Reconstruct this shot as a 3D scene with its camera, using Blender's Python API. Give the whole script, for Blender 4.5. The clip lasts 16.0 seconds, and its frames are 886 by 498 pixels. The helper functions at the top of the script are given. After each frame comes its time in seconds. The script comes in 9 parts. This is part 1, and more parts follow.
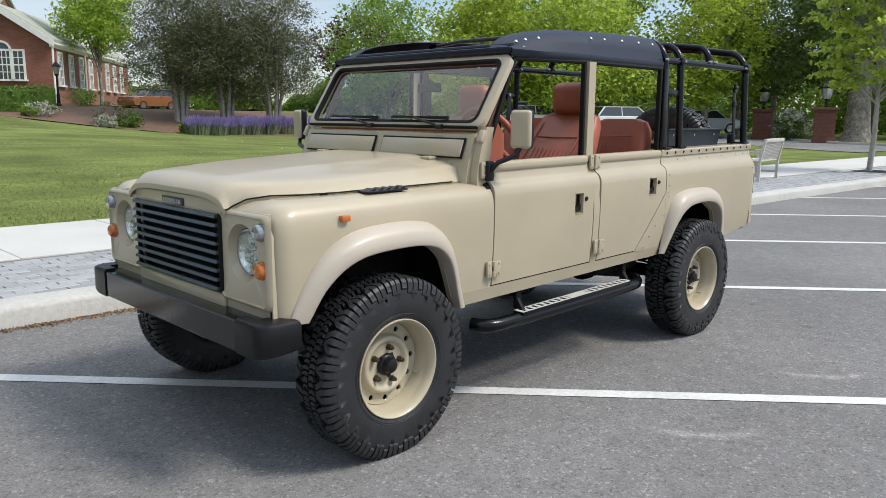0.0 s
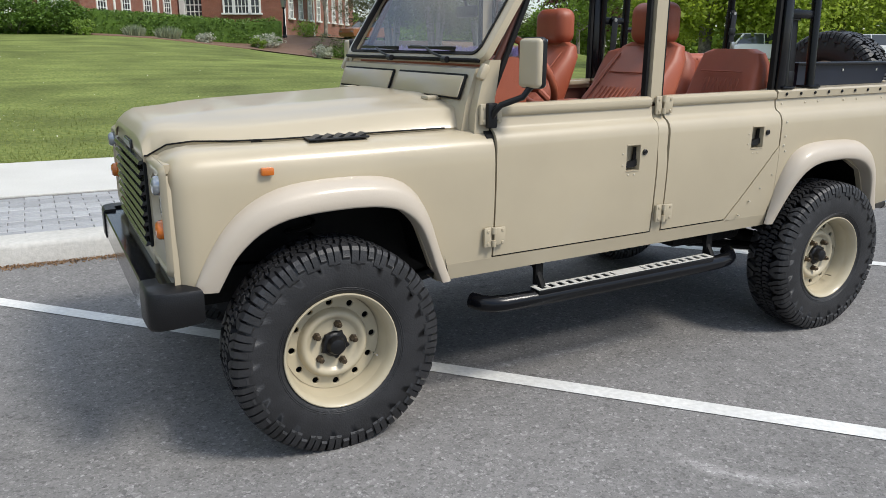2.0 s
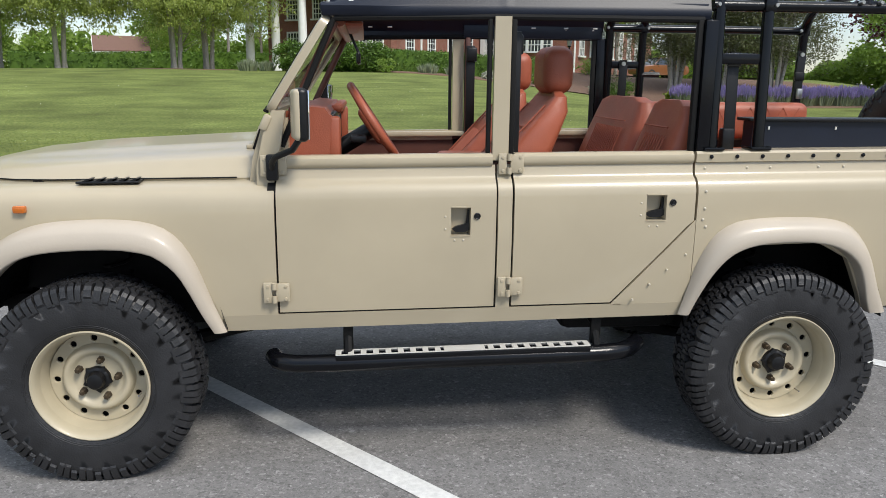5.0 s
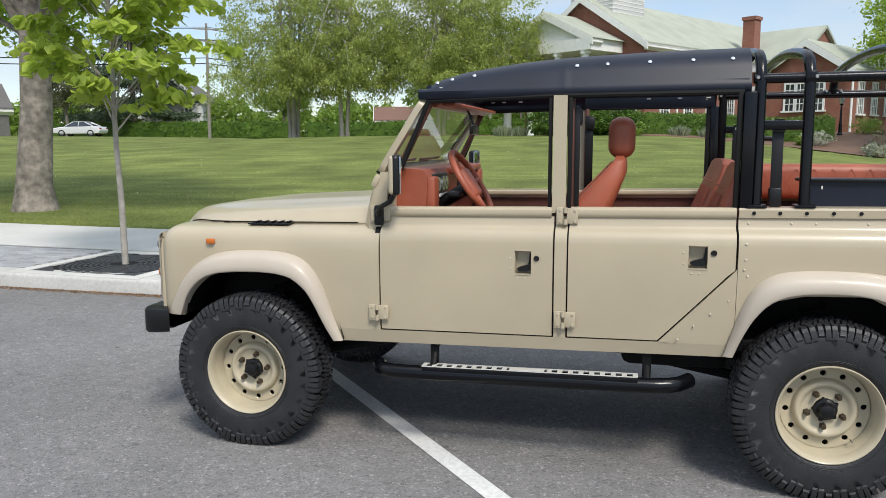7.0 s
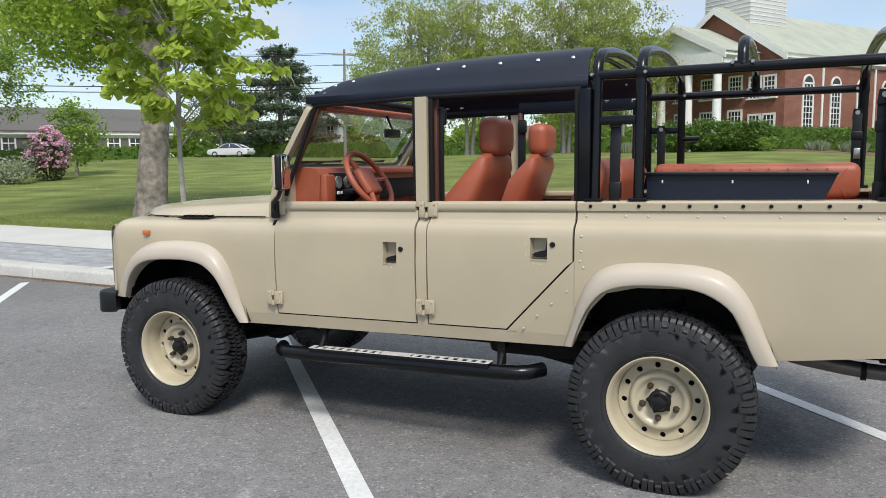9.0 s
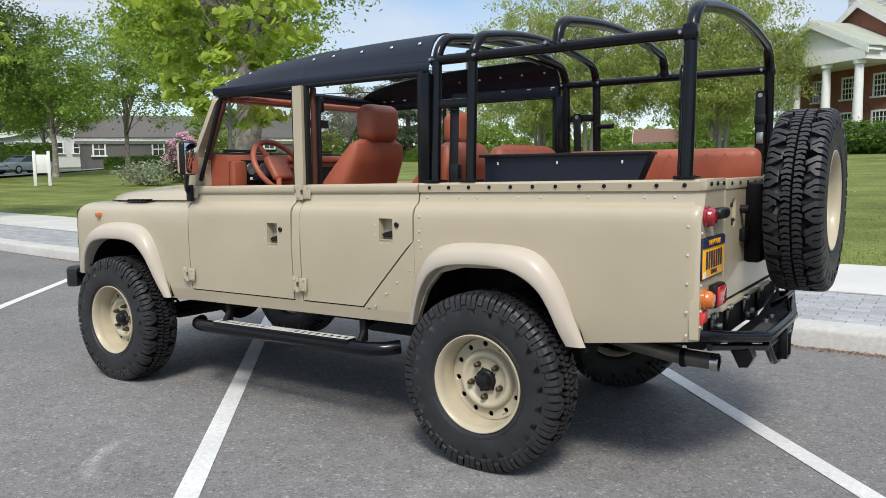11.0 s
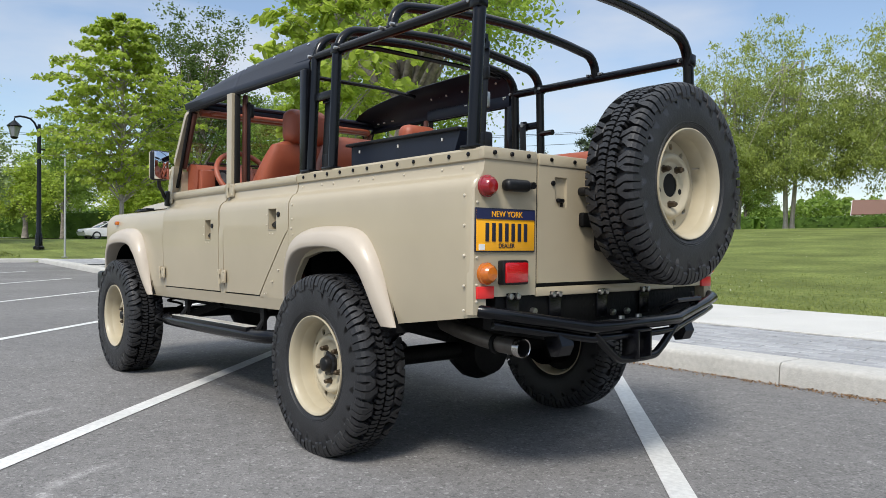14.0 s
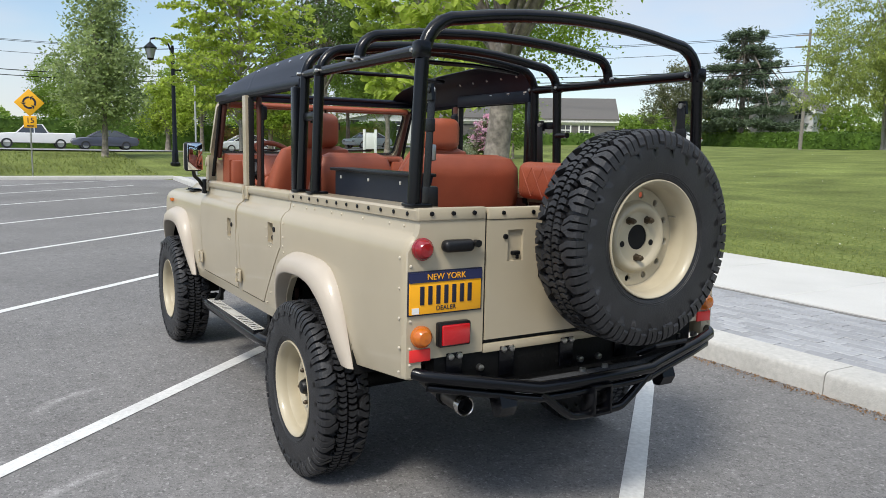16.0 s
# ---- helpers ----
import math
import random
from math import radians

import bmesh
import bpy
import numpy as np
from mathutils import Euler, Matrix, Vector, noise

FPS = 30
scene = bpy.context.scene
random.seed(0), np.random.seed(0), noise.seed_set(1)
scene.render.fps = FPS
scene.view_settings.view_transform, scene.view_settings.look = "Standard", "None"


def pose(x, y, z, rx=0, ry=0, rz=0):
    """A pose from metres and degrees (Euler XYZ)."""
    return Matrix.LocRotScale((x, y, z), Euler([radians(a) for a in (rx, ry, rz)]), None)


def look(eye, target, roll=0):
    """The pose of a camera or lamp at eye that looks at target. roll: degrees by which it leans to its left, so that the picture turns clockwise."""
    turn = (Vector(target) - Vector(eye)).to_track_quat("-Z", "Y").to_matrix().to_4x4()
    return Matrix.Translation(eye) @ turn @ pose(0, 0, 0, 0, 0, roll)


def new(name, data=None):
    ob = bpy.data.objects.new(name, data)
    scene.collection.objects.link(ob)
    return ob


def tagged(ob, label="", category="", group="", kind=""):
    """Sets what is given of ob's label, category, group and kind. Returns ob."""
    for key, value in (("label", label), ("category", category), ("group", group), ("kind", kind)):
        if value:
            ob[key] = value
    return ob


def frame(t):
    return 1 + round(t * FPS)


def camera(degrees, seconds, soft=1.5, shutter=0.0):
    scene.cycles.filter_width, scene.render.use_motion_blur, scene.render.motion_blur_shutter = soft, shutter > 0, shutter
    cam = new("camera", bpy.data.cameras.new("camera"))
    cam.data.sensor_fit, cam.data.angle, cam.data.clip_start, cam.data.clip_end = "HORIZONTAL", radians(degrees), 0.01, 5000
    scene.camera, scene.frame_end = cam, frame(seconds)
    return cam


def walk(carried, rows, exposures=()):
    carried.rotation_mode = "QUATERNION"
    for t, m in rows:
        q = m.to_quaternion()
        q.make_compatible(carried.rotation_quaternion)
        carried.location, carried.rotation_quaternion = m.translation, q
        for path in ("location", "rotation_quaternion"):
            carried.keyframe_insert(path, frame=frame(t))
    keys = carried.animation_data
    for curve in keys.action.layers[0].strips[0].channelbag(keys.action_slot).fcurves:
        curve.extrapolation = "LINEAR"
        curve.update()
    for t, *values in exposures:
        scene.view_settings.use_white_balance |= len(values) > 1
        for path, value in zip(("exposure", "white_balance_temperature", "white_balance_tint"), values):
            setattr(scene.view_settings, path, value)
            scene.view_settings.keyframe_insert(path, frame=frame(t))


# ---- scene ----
cam = camera(60.6, 16.0, soft=0.75)
PATH = [
    (0, (-2.108, -3.284, 1.488), (-0.72, -1.886, 1.144), 0.5),
    (0.5, (-1.863, -3.242, 1.482), (-0.546, -1.789, 1.09), 0.8),
    (1, (-1.585, -3.252, 1.489), (-0.371, -1.726, 1.047), 1.0),
    (1.5, (-1.264, -3.345, 1.501), (-0.187, -1.731, 1.017), 0.7),
    (2, (-0.917, -3.37, 1.494), (0.002, -1.67, 0.975), 0.3),
    (2.5, (-0.589, -3.399, 1.499), (0.176, -1.633, 0.953), -0.0),
    (3, (-0.243, -3.466, 1.497), (0.4, -1.659, 0.929), -0.3),
    (3.5, (0.076, -3.458, 1.486), (0.621, -1.622, 0.91), -0.2),
    (4, (0.403, -3.459, 1.516), (0.852, -1.589, 0.966), -0.1),
    (4.2, (0.541, -3.501, 1.523), (0.947, -1.618, 0.985), 0.1),
    (6.3, (1.658, -4.164, 1.612), (1.418, -2.198, 1.335), 0.5),
    (6.5, (1.708, -4.245, 1.61), (1.398, -2.289, 1.335), 0.3),
    (7, (1.91, -4.374, 1.585), (1.44, -2.45, 1.306), -0.2),
    (7.5, (2.237, -4.427, 1.545), (1.635, -2.541, 1.264), -0.5),
    (8, (2.541, -4.314, 1.502), (1.842, -2.46, 1.231), -0.7),
    (8.5, (2.882, -4.204, 1.51), (2.114, -2.374, 1.261), -0.6),
    (9, (3.278, -4.217, 1.471), (2.458, -2.407, 1.245), -0.6),
    (9.2, (3.409, -4.177, 1.453), (2.562, -2.379, 1.237), -0.5),
    (11.3, (4.695, -3.587, 1.347), (3.522, -1.982, 1.13), -0.4),
    (11.5, (4.798, -3.512, 1.347), (3.592, -1.932, 1.123), -0.2),
    (12, (5.156, -3.352, 1.36), (3.871, -1.835, 1.134), 0.1),
    (12.5, (5.369, -3.152, 1.332), (4.008, -1.699, 1.14), 0.4),
    (13, (5.533, -2.908, 1.267), (4.101, -1.518, 1.145), 0.8),
    (13.5, (5.666, -2.715, 1.057), (4.176, -1.382, 1.003), 0.8),
    (14, (5.737, -2.654, 0.957), (4.215, -1.356, 0.937), 0.5),
    (14.5, (5.765, -2.602, 1.01), (4.224, -1.329, 0.95), -0.2),
    (15, (5.857, -2.523, 1.345), (4.302, -1.28, 1.153), -0.0),
    (15.5, (5.952, -2.352, 1.469), (4.329, -1.213, 1.207), 0.6),
    (16, (6.066, -2.051, 1.516), (4.365, -1.033, 1.253), 1.1),
]
walk(cam, [(t, look(eye, target, roll)) for t, eye, target, roll in PATH])

# ---- world, sun, exposure ----
SUN_FROM = Vector((0.42, -0.64, 0.92)).normalized()
world = bpy.data.worlds.new("world")
scene.world = world
world.use_nodes = True
wn, wl = world.node_tree.nodes, world.node_tree.links
wn.clear()
w_out = wn.new("ShaderNodeOutputWorld")
w_bg = wn.new("ShaderNodeBackground")
w_sky = wn.new("ShaderNodeTexSky")
w_sky.sky_type, w_sky.sun_disc = "NISHITA", False
w_sky.sun_elevation = math.asin(SUN_FROM.z)
w_sky.sun_rotation = math.atan2(SUN_FROM.x, SUN_FROM.y)
w_sky.air_density, w_sky.dust_density, w_sky.ozone_density = 1.0, 0.6, 2.0
w_co = wn.new("ShaderNodeTexCoord")
w_map = wn.new("ShaderNodeMapping")
w_map.inputs["Scale"].default_value = (1.2, 1.2, 4.0)
w_no = wn.new("ShaderNodeTexNoise")
w_no.inputs["Scale"].default_value, w_no.inputs["Detail"].default_value = 1.6, 6.0
w_ra = wn.new("ShaderNodeValToRGB")
w_ra.color_ramp.elements[0].position, w_ra.color_ramp.elements[0].color = 0.43, (0.10, 0.10, 0.10, 1)
w_ra.color_ramp.elements[1].position, w_ra.color_ramp.elements[1].color = 0.66, (0.92, 0.92, 0.92, 1)
w_mix = wn.new("ShaderNodeMix")
w_mix.data_type = "RGBA"
w_mix.inputs["B"].default_value = (4.9, 5.15, 5.6, 1)
wl.new(w_co.outputs["Generated"], w_map.inputs["Vector"])
wl.new(w_map.outputs["Vector"], w_no.inputs["Vector"])
wl.new(w_no.outputs["Fac"], w_ra.inputs["Fac"])
wl.new(w_ra.outputs["Color"], w_mix.inputs["Factor"])
wl.new(w_sky.outputs["Color"], w_mix.inputs["A"])
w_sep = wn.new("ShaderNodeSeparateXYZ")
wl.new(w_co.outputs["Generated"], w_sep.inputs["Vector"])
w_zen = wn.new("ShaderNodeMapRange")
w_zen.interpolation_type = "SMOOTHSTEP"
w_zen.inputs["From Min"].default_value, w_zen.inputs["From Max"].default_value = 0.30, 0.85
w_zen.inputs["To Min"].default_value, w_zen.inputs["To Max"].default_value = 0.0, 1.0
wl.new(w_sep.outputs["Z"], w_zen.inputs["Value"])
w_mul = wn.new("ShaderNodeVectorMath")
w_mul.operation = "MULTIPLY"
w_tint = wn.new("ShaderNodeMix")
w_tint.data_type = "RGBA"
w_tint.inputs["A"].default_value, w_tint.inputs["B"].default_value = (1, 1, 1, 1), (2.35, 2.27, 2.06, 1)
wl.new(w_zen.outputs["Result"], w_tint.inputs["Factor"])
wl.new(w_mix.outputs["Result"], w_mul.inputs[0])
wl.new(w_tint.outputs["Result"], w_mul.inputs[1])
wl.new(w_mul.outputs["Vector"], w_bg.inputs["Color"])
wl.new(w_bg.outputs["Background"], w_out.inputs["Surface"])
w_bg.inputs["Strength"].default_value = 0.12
sun_data = bpy.data.lights.new("sun", "SUN")
sun_data.energy, sun_data.angle, sun_data.color = 2.6, radians(14), (1.0, 0.945, 0.86)
sun = new("sun", sun_data)
sun.matrix_world = look(SUN_FROM * 50, (0, 0, 0))
scene.view_settings.exposure = 0.35

# ---- materials ----
MATS = {}


def mat(name, color, rough=0.5, metal=0.0, vary=0.0, scale=8.0, bump=0.0, bscale=60.0, coat=0.0, spec=0.5, dark=None, detail=6.0, random=0.0, obj=True, trans=0.0, sheen=0.0, blotch=0.0, blscale=1.5):
    """Principled paint with noise in colour at two scales and a fine relief."""
    m = bpy.data.materials.new(name)
    m.use_nodes = True
    n, l = m.node_tree.nodes, m.node_tree.links
    b = n["Principled BSDF"]
    b.inputs["Base Color"].default_value = (*color, 1)
    b.inputs["Roughness"].default_value = rough
    b.inputs["Metallic"].default_value = metal
    b.inputs["Coat Weight"].default_value = coat
    b.inputs["Coat Roughness"].default_value = 0.06
    b.inputs["Specular IOR Level"].default_value = spec
    b.inputs["Transmission Weight"].default_value = trans
    b.inputs["Sheen Weight"].default_value = sheen
    co = n.new("ShaderNodeTexCoord")
    src = co.outputs["Object"]
    col = None
    if vary > 0:
        no = n.new("ShaderNodeTexNoise")
        no.inputs["Scale"].default_value, no.inputs["Detail"].default_value = scale, detail
        l.new(src, no.inputs["Vector"])
        mix = n.new("ShaderNodeMix")
        mix.data_type = "RGBA"
        d = dark or tuple(c * (1 - vary) for c in color)
        mix.inputs["A"].default_value = (*d, 1)
        mix.inputs["B"].default_value = (*(min(1, c * (1 + vary * 0.6)) for c in color), 1)
        rp = n.new("ShaderNodeMapRange")
        rp.inputs["From Min"].default_value, rp.inputs["From Max"].default_value = 0.3, 0.7
        l.new(no.outputs["Fac"], rp.inputs["Value"])
        l.new(rp.outputs["Result"], mix.inputs["Factor"])
        col = mix.outputs["Result"]
    if blotch > 0:
        n2 = n.new("ShaderNodeTexNoise")
        n2.inputs["Scale"].default_value, n2.inputs["Detail"].default_value = blscale, 4.0
        l.new(src, n2.inputs["Vector"])
        r2 = n.new("ShaderNodeMapRange")
        r2.inputs["From Min"].default_value, r2.inputs["From Max"].default_value = 0.3, 0.7
        r2.inputs["To Min"].default_value, r2.inputs["To Max"].default_value = 1 - blotch, 1 + blotch
        l.new(n2.outputs["Fac"], r2.inputs["Value"])
        hs = n.new("ShaderNodeHueSaturation")
        if col is None:
            hs.inputs["Color"].default_value = (*color, 1)
        else:
            l.new(col, hs.inputs["Color"])
        l.new(r2.outputs["Result"], hs.inputs["Value"])
        col = hs.outputs["Color"]
    if random > 0:
        oi = n.new("ShaderNodeObjectInfo")
        r3 = n.new("ShaderNodeMapRange")
        r3.inputs["To Min"].default_value, r3.inputs["To Max"].default_value = 1 - random, 1 + random
        l.new(oi.outputs["Random"], r3.inputs["Value"])
        geo = n.new("ShaderNodeNewGeometry")
        r4 = n.new("ShaderNodeMapRange")
        r4.inputs["To Min"].default_value, r4.inputs["To Max"].default_value = 1 - random, 1 + random
        l.new(geo.outputs["Random Per Island"], r4.inputs["Value"])
        mu = n.new("ShaderNodeMath")
        mu.operation = "MULTIPLY"
        l.new(r3.outputs["Result"], mu.inputs[0])
        l.new(r4.outputs["Result"], mu.inputs[1])
        hs = n.new("ShaderNodeHueSaturation")
        if col is None:
            hs.inputs["Color"].default_value = (*color, 1)
        else:
            l.new(col, hs.inputs["Color"])
        l.new(mu.outputs["Value"], hs.inputs["Value"])
        col = hs.outputs["Color"]
    if col is not None:
        l.new(col, b.inputs["Base Color"])
    if bump > 0:
        nb = n.new("ShaderNodeTexNoise")
        nb.inputs["Scale"].default_value, nb.inputs["Detail"].default_value = bscale, 5.0
        l.new(src, nb.inputs["Vector"])
        bp = n.new("ShaderNodeBump")
        bp.inputs["Strength"].default_value, bp.inputs["Distance"].default_value = min(1, bump), 0.01
        l.new(nb.outputs["Fac"], bp.inputs["Height"])
        l.new(bp.outputs["Normal"], b.inputs["Normal"])
    MATS[name] = m
    return m


PAINT = mat("sand_paint", (0.416, 0.356, 0.251), 0.36, vary=0.03, scale=3, bump=0.03, bscale=14, coat=0.45, blotch=0.03, spec=0.4)
FLARE = mat("flare_paint", (0.450, 0.392, 0.318), 0.42, vary=0.04, scale=4, bump=0.05, bscale=90, coat=0.25, blotch=0.04, spec=0.4)
RIM = mat("cream_wheel_paint", (0.435, 0.380, 0.268), 0.4, vary=0.07, scale=9, coat=0.2, blotch=0.06, blscale=6, spec=0.4)
BLACKMETAL = mat("black_powder_coat", (0.0035, 0.0038, 0.0052), 0.20, vary=0.2, scale=20, bump=0.06, bscale=250, spec=0.30)
CHASSIS = mat("chassis_black", (0.0035, 0.0035, 0.0036), 0.6, vary=0.4, scale=9, bump=0.3, bscale=60, spec=0.2)
PLASTIC = mat("black_plastic", (0.006, 0.006, 0.0068), 0.38, vary=0.15, scale=15, bump=0.15, bscale=200, spec=0.35)
GRILLE = mat("grille_black", (0.032, 0.033, 0.036), 0.2, spec=0.8, vary=0.15, scale=12)
RUBBER = mat("tyre_rubber", (0.018, 0.018, 0.0195), 0.50, vary=0.3, scale=14, bump=0.22, bscale=140, blotch=0.3, blscale=6, spec=0.50)
# for rubber seals, wires, and black pieces painted as shaded gaps and holes
SEAL_SHADE = mat("seal_and_shade_black", (0.005, 0.005, 0.005), 0.8, spec=0.3)
VINYL = mat("navy_black_vinyl", (0.0058, 0.0090, 0.0195), 0.42, vary=0.2, scale=5, bump=0.03, bscale=120, spec=0.36)
LEATHER = mat("terracotta_leather", (0.31, 0.077, 0.037), 0.46, vary=0.14, scale=7, bump=0.16, bscale=180, blotch=0.06)
STITCH = mat("stitched_leather_thread", (0.30, 0.080, 0.042), 0.6)
DARKLEATHER = mat("brown_padding", (0.085, 0.028, 0.018), 0.55, vary=0.15, scale=8, bump=0.1, bscale=150)
CHROME = mat("bright_steel", (0.72, 0.72, 0.72), 0.16, 1.0)
POLESTEEL = mat("galvanised_steel", (0.42, 0.43, 0.42), 0.5, 0.5, vary=0.12, scale=10)
STEEL = mat("zinc_bolt", (0.45, 0.44, 0.42), 0.35, 1.0)
RIVET = mat("painted_rivet", (0.52, 0.47, 0.37), 0.45)
STUD = mat("bright_stud", (0.72, 0.70, 0.64), 0.4, 0.3)
BUMPERBLACK = mat("gloss_black_steel", (0.007, 0.007, 0.008), 0.13, vary=0.1, scale=6, bump=0.03, bscale=60, spec=0.42)
PIPE = mat("weathered_exhaust_steel", (0.13, 0.115, 0.10), 0.42, 0.6, vary=0.2, scale=20, bump=0.1, bscale=60)
TIP = mat("dull_exhaust_tip", (0.48, 0.46, 0.43), 0.22, 0.95, vary=0.25, scale=25)
GRIPTAPE = mat("anti_slip_grit", (0.050, 0.052, 0.055), 0.9, vary=0.4, scale=120, bump=0.8, bscale=260)
ORANGE = mat("amber_lens", (0.50, 0.125, 0.008), 0.15, coat=0.7, bump=0.2, bscale=90)
FOGRED = mat("bright_red_lens", (0.46, 0.006, 0.010), 0.16, coat=0.7, bump=0.2, bscale=90)
RED = mat("red_lens", (0.24, 0.003, 0.007), 0.16, coat=0.7, bump=0.2, bscale=90)
REDREF = mat("red_reflector", (0.72, 0.03, 0.03), 0.3)
WHITELENS = mat("clear_lens", (0.34, 0.36, 0.38), 0.10, 0.6, coat=0.6)
MIRRORGLASS = mat("mirror_glass", (0.85, 0.87, 0.88), 0.02, 1.0)
PLATEY = mat("plate_yellow", (0.92, 0.42, 0.012), 0.4, vary=0.04, scale=12)
PLATEB = mat("plate_navy", (0.015, 0.02, 0.07), 0.4)
PLATEW = mat("plate_white", (0.75, 0.75, 0.72), 0.4)
INK = mat("plate_ink", (0.01, 0.012, 0.03), 0.45)

glass = bpy.data.materials.new("window_glass")
glass.use_nodes = True
g_n, g_l = glass.node_tree.nodes, glass.node_tree.links
g_n.clear()
g_o = g_n.new("ShaderNodeOutputMaterial")
g_t = g_n.new("ShaderNodeBsdfTransparent")
g_t.inputs["Color"].default_value = (0.86, 0.91, 0.90, 1)
g_g = g_n.new("ShaderNodeBsdfGlossy")
g_g.inputs["Roughness"].default_value = 0.02
g_w = g_n.new("ShaderNodeLayerWeight")
g_w.inputs["Blend"].default_value = 0.5
g_p = g_n.new("ShaderNodeMath")
g_p.operation, g_p.inputs[1].default_value = "POWER", 4.0
g_l.new(g_w.outputs["Facing"], g_p.inputs[0])
g_f = g_n.new("ShaderNodeMapRange")
g_f.inputs["To Min"].default_value, g_f.inputs["To Max"].default_value = 0.09, 1.0
g_l.new(g_p.outputs["Value"], g_f.inputs["Value"])
g_m = g_n.new("ShaderNodeMixShader")
g_l.new(g_f.outputs["Result"], g_m.inputs["Fac"])
g_l.new(g_t.outputs["BSDF"], g_m.inputs[1])
g_l.new(g_g.outputs["BSDF"], g_m.inputs[2])
g_l.new(g_m.outputs["Shader"], g_o.inputs["Surface"])
GLASS = glass

def speckle(name, base, stone_dark, stone_light, cell, share, rough, bump, stains=(0.14, 0.4), wear=()):
    """Ground of fine stones: cells of their own tone, larger stains, and faint scuffed arcs given as (x, y, radius, width, strength) within a reach of a point."""
    m = bpy.data.materials.new(name)
    m.use_nodes = True
    n, l = m.node_tree.nodes, m.node_tree.links
    b = n["Principled BSDF"]
    b.inputs["Roughness"].default_value, b.inputs["Specular IOR Level"].default_value = rough, 0.25
    co = n.new("ShaderNodeTexCoord")
    src = co.outputs["Object"]

    def math_(op, a, c):
        q = n.new("ShaderNodeMath")
        q.operation = op
        for sock, val in ((q.inputs[0], a), (q.inputs[1], c)):
            if isinstance(val, (int, float)):
                sock.default_value = val
            else:
                l.new(val, sock)
        return q.outputs["Value"]

    def noise(scale, detail, lo, hi, a, c):
        t = n.new("ShaderNodeTexNoise")
        t.inputs["Scale"].default_value, t.inputs["Detail"].default_value = scale, detail
        l.new(src, t.inputs["Vector"])
        r = n.new("ShaderNodeMapRange")
        r.inputs["From Min"].default_value, r.inputs["From Max"].default_value = lo, hi
        r.inputs["To Min"].default_value, r.inputs["To Max"].default_value = a, c
        l.new(t.outputs["Fac"], r.inputs["Value"])
        return r.outputs["Result"]

    tone = None
    heights = None
    for k, c in enumerate(cell):
        vo = n.new("ShaderNodeTexVoronoi")
        vo.inputs["Scale"].default_value = c
        l.new(src, vo.inputs["Vector"])
        sp = n.new("ShaderNodeSeparateColor")
        l.new(vo.outputs["Color"], sp.inputs["Color"])
        rp = n.new("ShaderNodeValToRGB")
        e = rp.color_ramp.elements
        e[0].position, e[0].color = 0.0, (*(3 * (stone_dark,)), 1)
        e[1].position, e[1].color = 1.0, (*(3 * (stone_light,)), 1)
        q = e.new(share[0])
        q.color = (0.91, 0.91, 0.91, 1)
        q = e.new(share[1])
        q.color = (1.06, 1.06, 1.06, 1)
        l.new(sp.outputs["Red"], rp.inputs["Fac"])
        tone = rp.outputs["Color"] if tone is None else math_("MULTIPLY", tone, rp.outputs["Color"])
        heights = vo.outputs["Distance"] if heights is None else math_("ADD", heights, vo.outputs["Distance"])
    tone = math_("MULTIPLY", tone, noise(stains[1], 6, 0.3, 0.7, 1 - stains[0], 1 + stains[0]))
    tone = math_("MULTIPLY", tone, noise(9, 6, 0.3, 0.7, 0.90, 1.10))
    # scattered dark drips
    tone = math_("MULTIPLY", tone, noise(5.5, 2, 0.70, 0.76, 1.0, 0.66))
    for x, y, rad, width, gain, px, py, pr in wear:
        sep = n.new("ShaderNodeVectorMath")
        sep.operation = "DISTANCE"
        l.new(src, sep.inputs[0])
        sep.inputs[1].default_value = (x, y, 0)
        off = math_("ABSOLUTE", math_("SUBTRACT", sep.outputs["Value"], rad), 0)
        r = n.new("ShaderNodeMapRange")
        r.interpolation_type = "SMOOTHSTEP"
        r.inputs["From Min"].default_value, r.inputs["From Max"].default_value = 0.0, width
        r.inputs["To Min"].default_value, r.inputs["To Max"].default_value = 1.0, 0.0
        l.new(off, r.inputs["Value"])
        near = n.new("ShaderNodeVectorMath")
        near.operation = "DISTANCE"
        l.new(src, near.inputs[0])
        near.inputs[1].default_value = (px, py, 0)
        fall = n.new("ShaderNodeMapRange")
        fall.interpolation_type = "SMOOTHSTEP"
        fall.inputs["From Min"].default_value, fall.inputs["From Max"].default_value = pr * 0.4, pr
        fall.inputs["To Min"].default_value, fall.inputs["To Max"].default_value = 1.0, 0.0
        l.new(near.outputs["Value"], fall.inputs["Value"])
        scuff = math_("MULTIPLY", math_("MULTIPLY", r.outputs["Result"], fall.outputs["Result"]), noise(14, 4, 0.35, 0.65, 0.3, 1.0))
        tone = math_("MULTIPLY", tone, math_("ADD", 1.0, math_("MULTIPLY", scuff, gain)))
    mix = n.new("ShaderNodeMix")
    mix.data_type, mix.blend_type = "RGBA", "MULTIPLY"
    mix.inputs["Factor"].default_value = 1.0
    mix.inputs["A"].default_value = (*base, 1)
    l.new(tone, mix.inputs["B"])
    l.new(mix.outputs["Result"], b.inputs["Base Color"])
    bp = n.new("ShaderNodeBump")
    bp.inputs["Strength"].default_value, bp.inputs["Distance"].default_value = bump, 0.006
    l.new(heights, bp.inputs["Height"])
    l.new(bp.outputs["Normal"], b.inputs["Normal"])
    return m


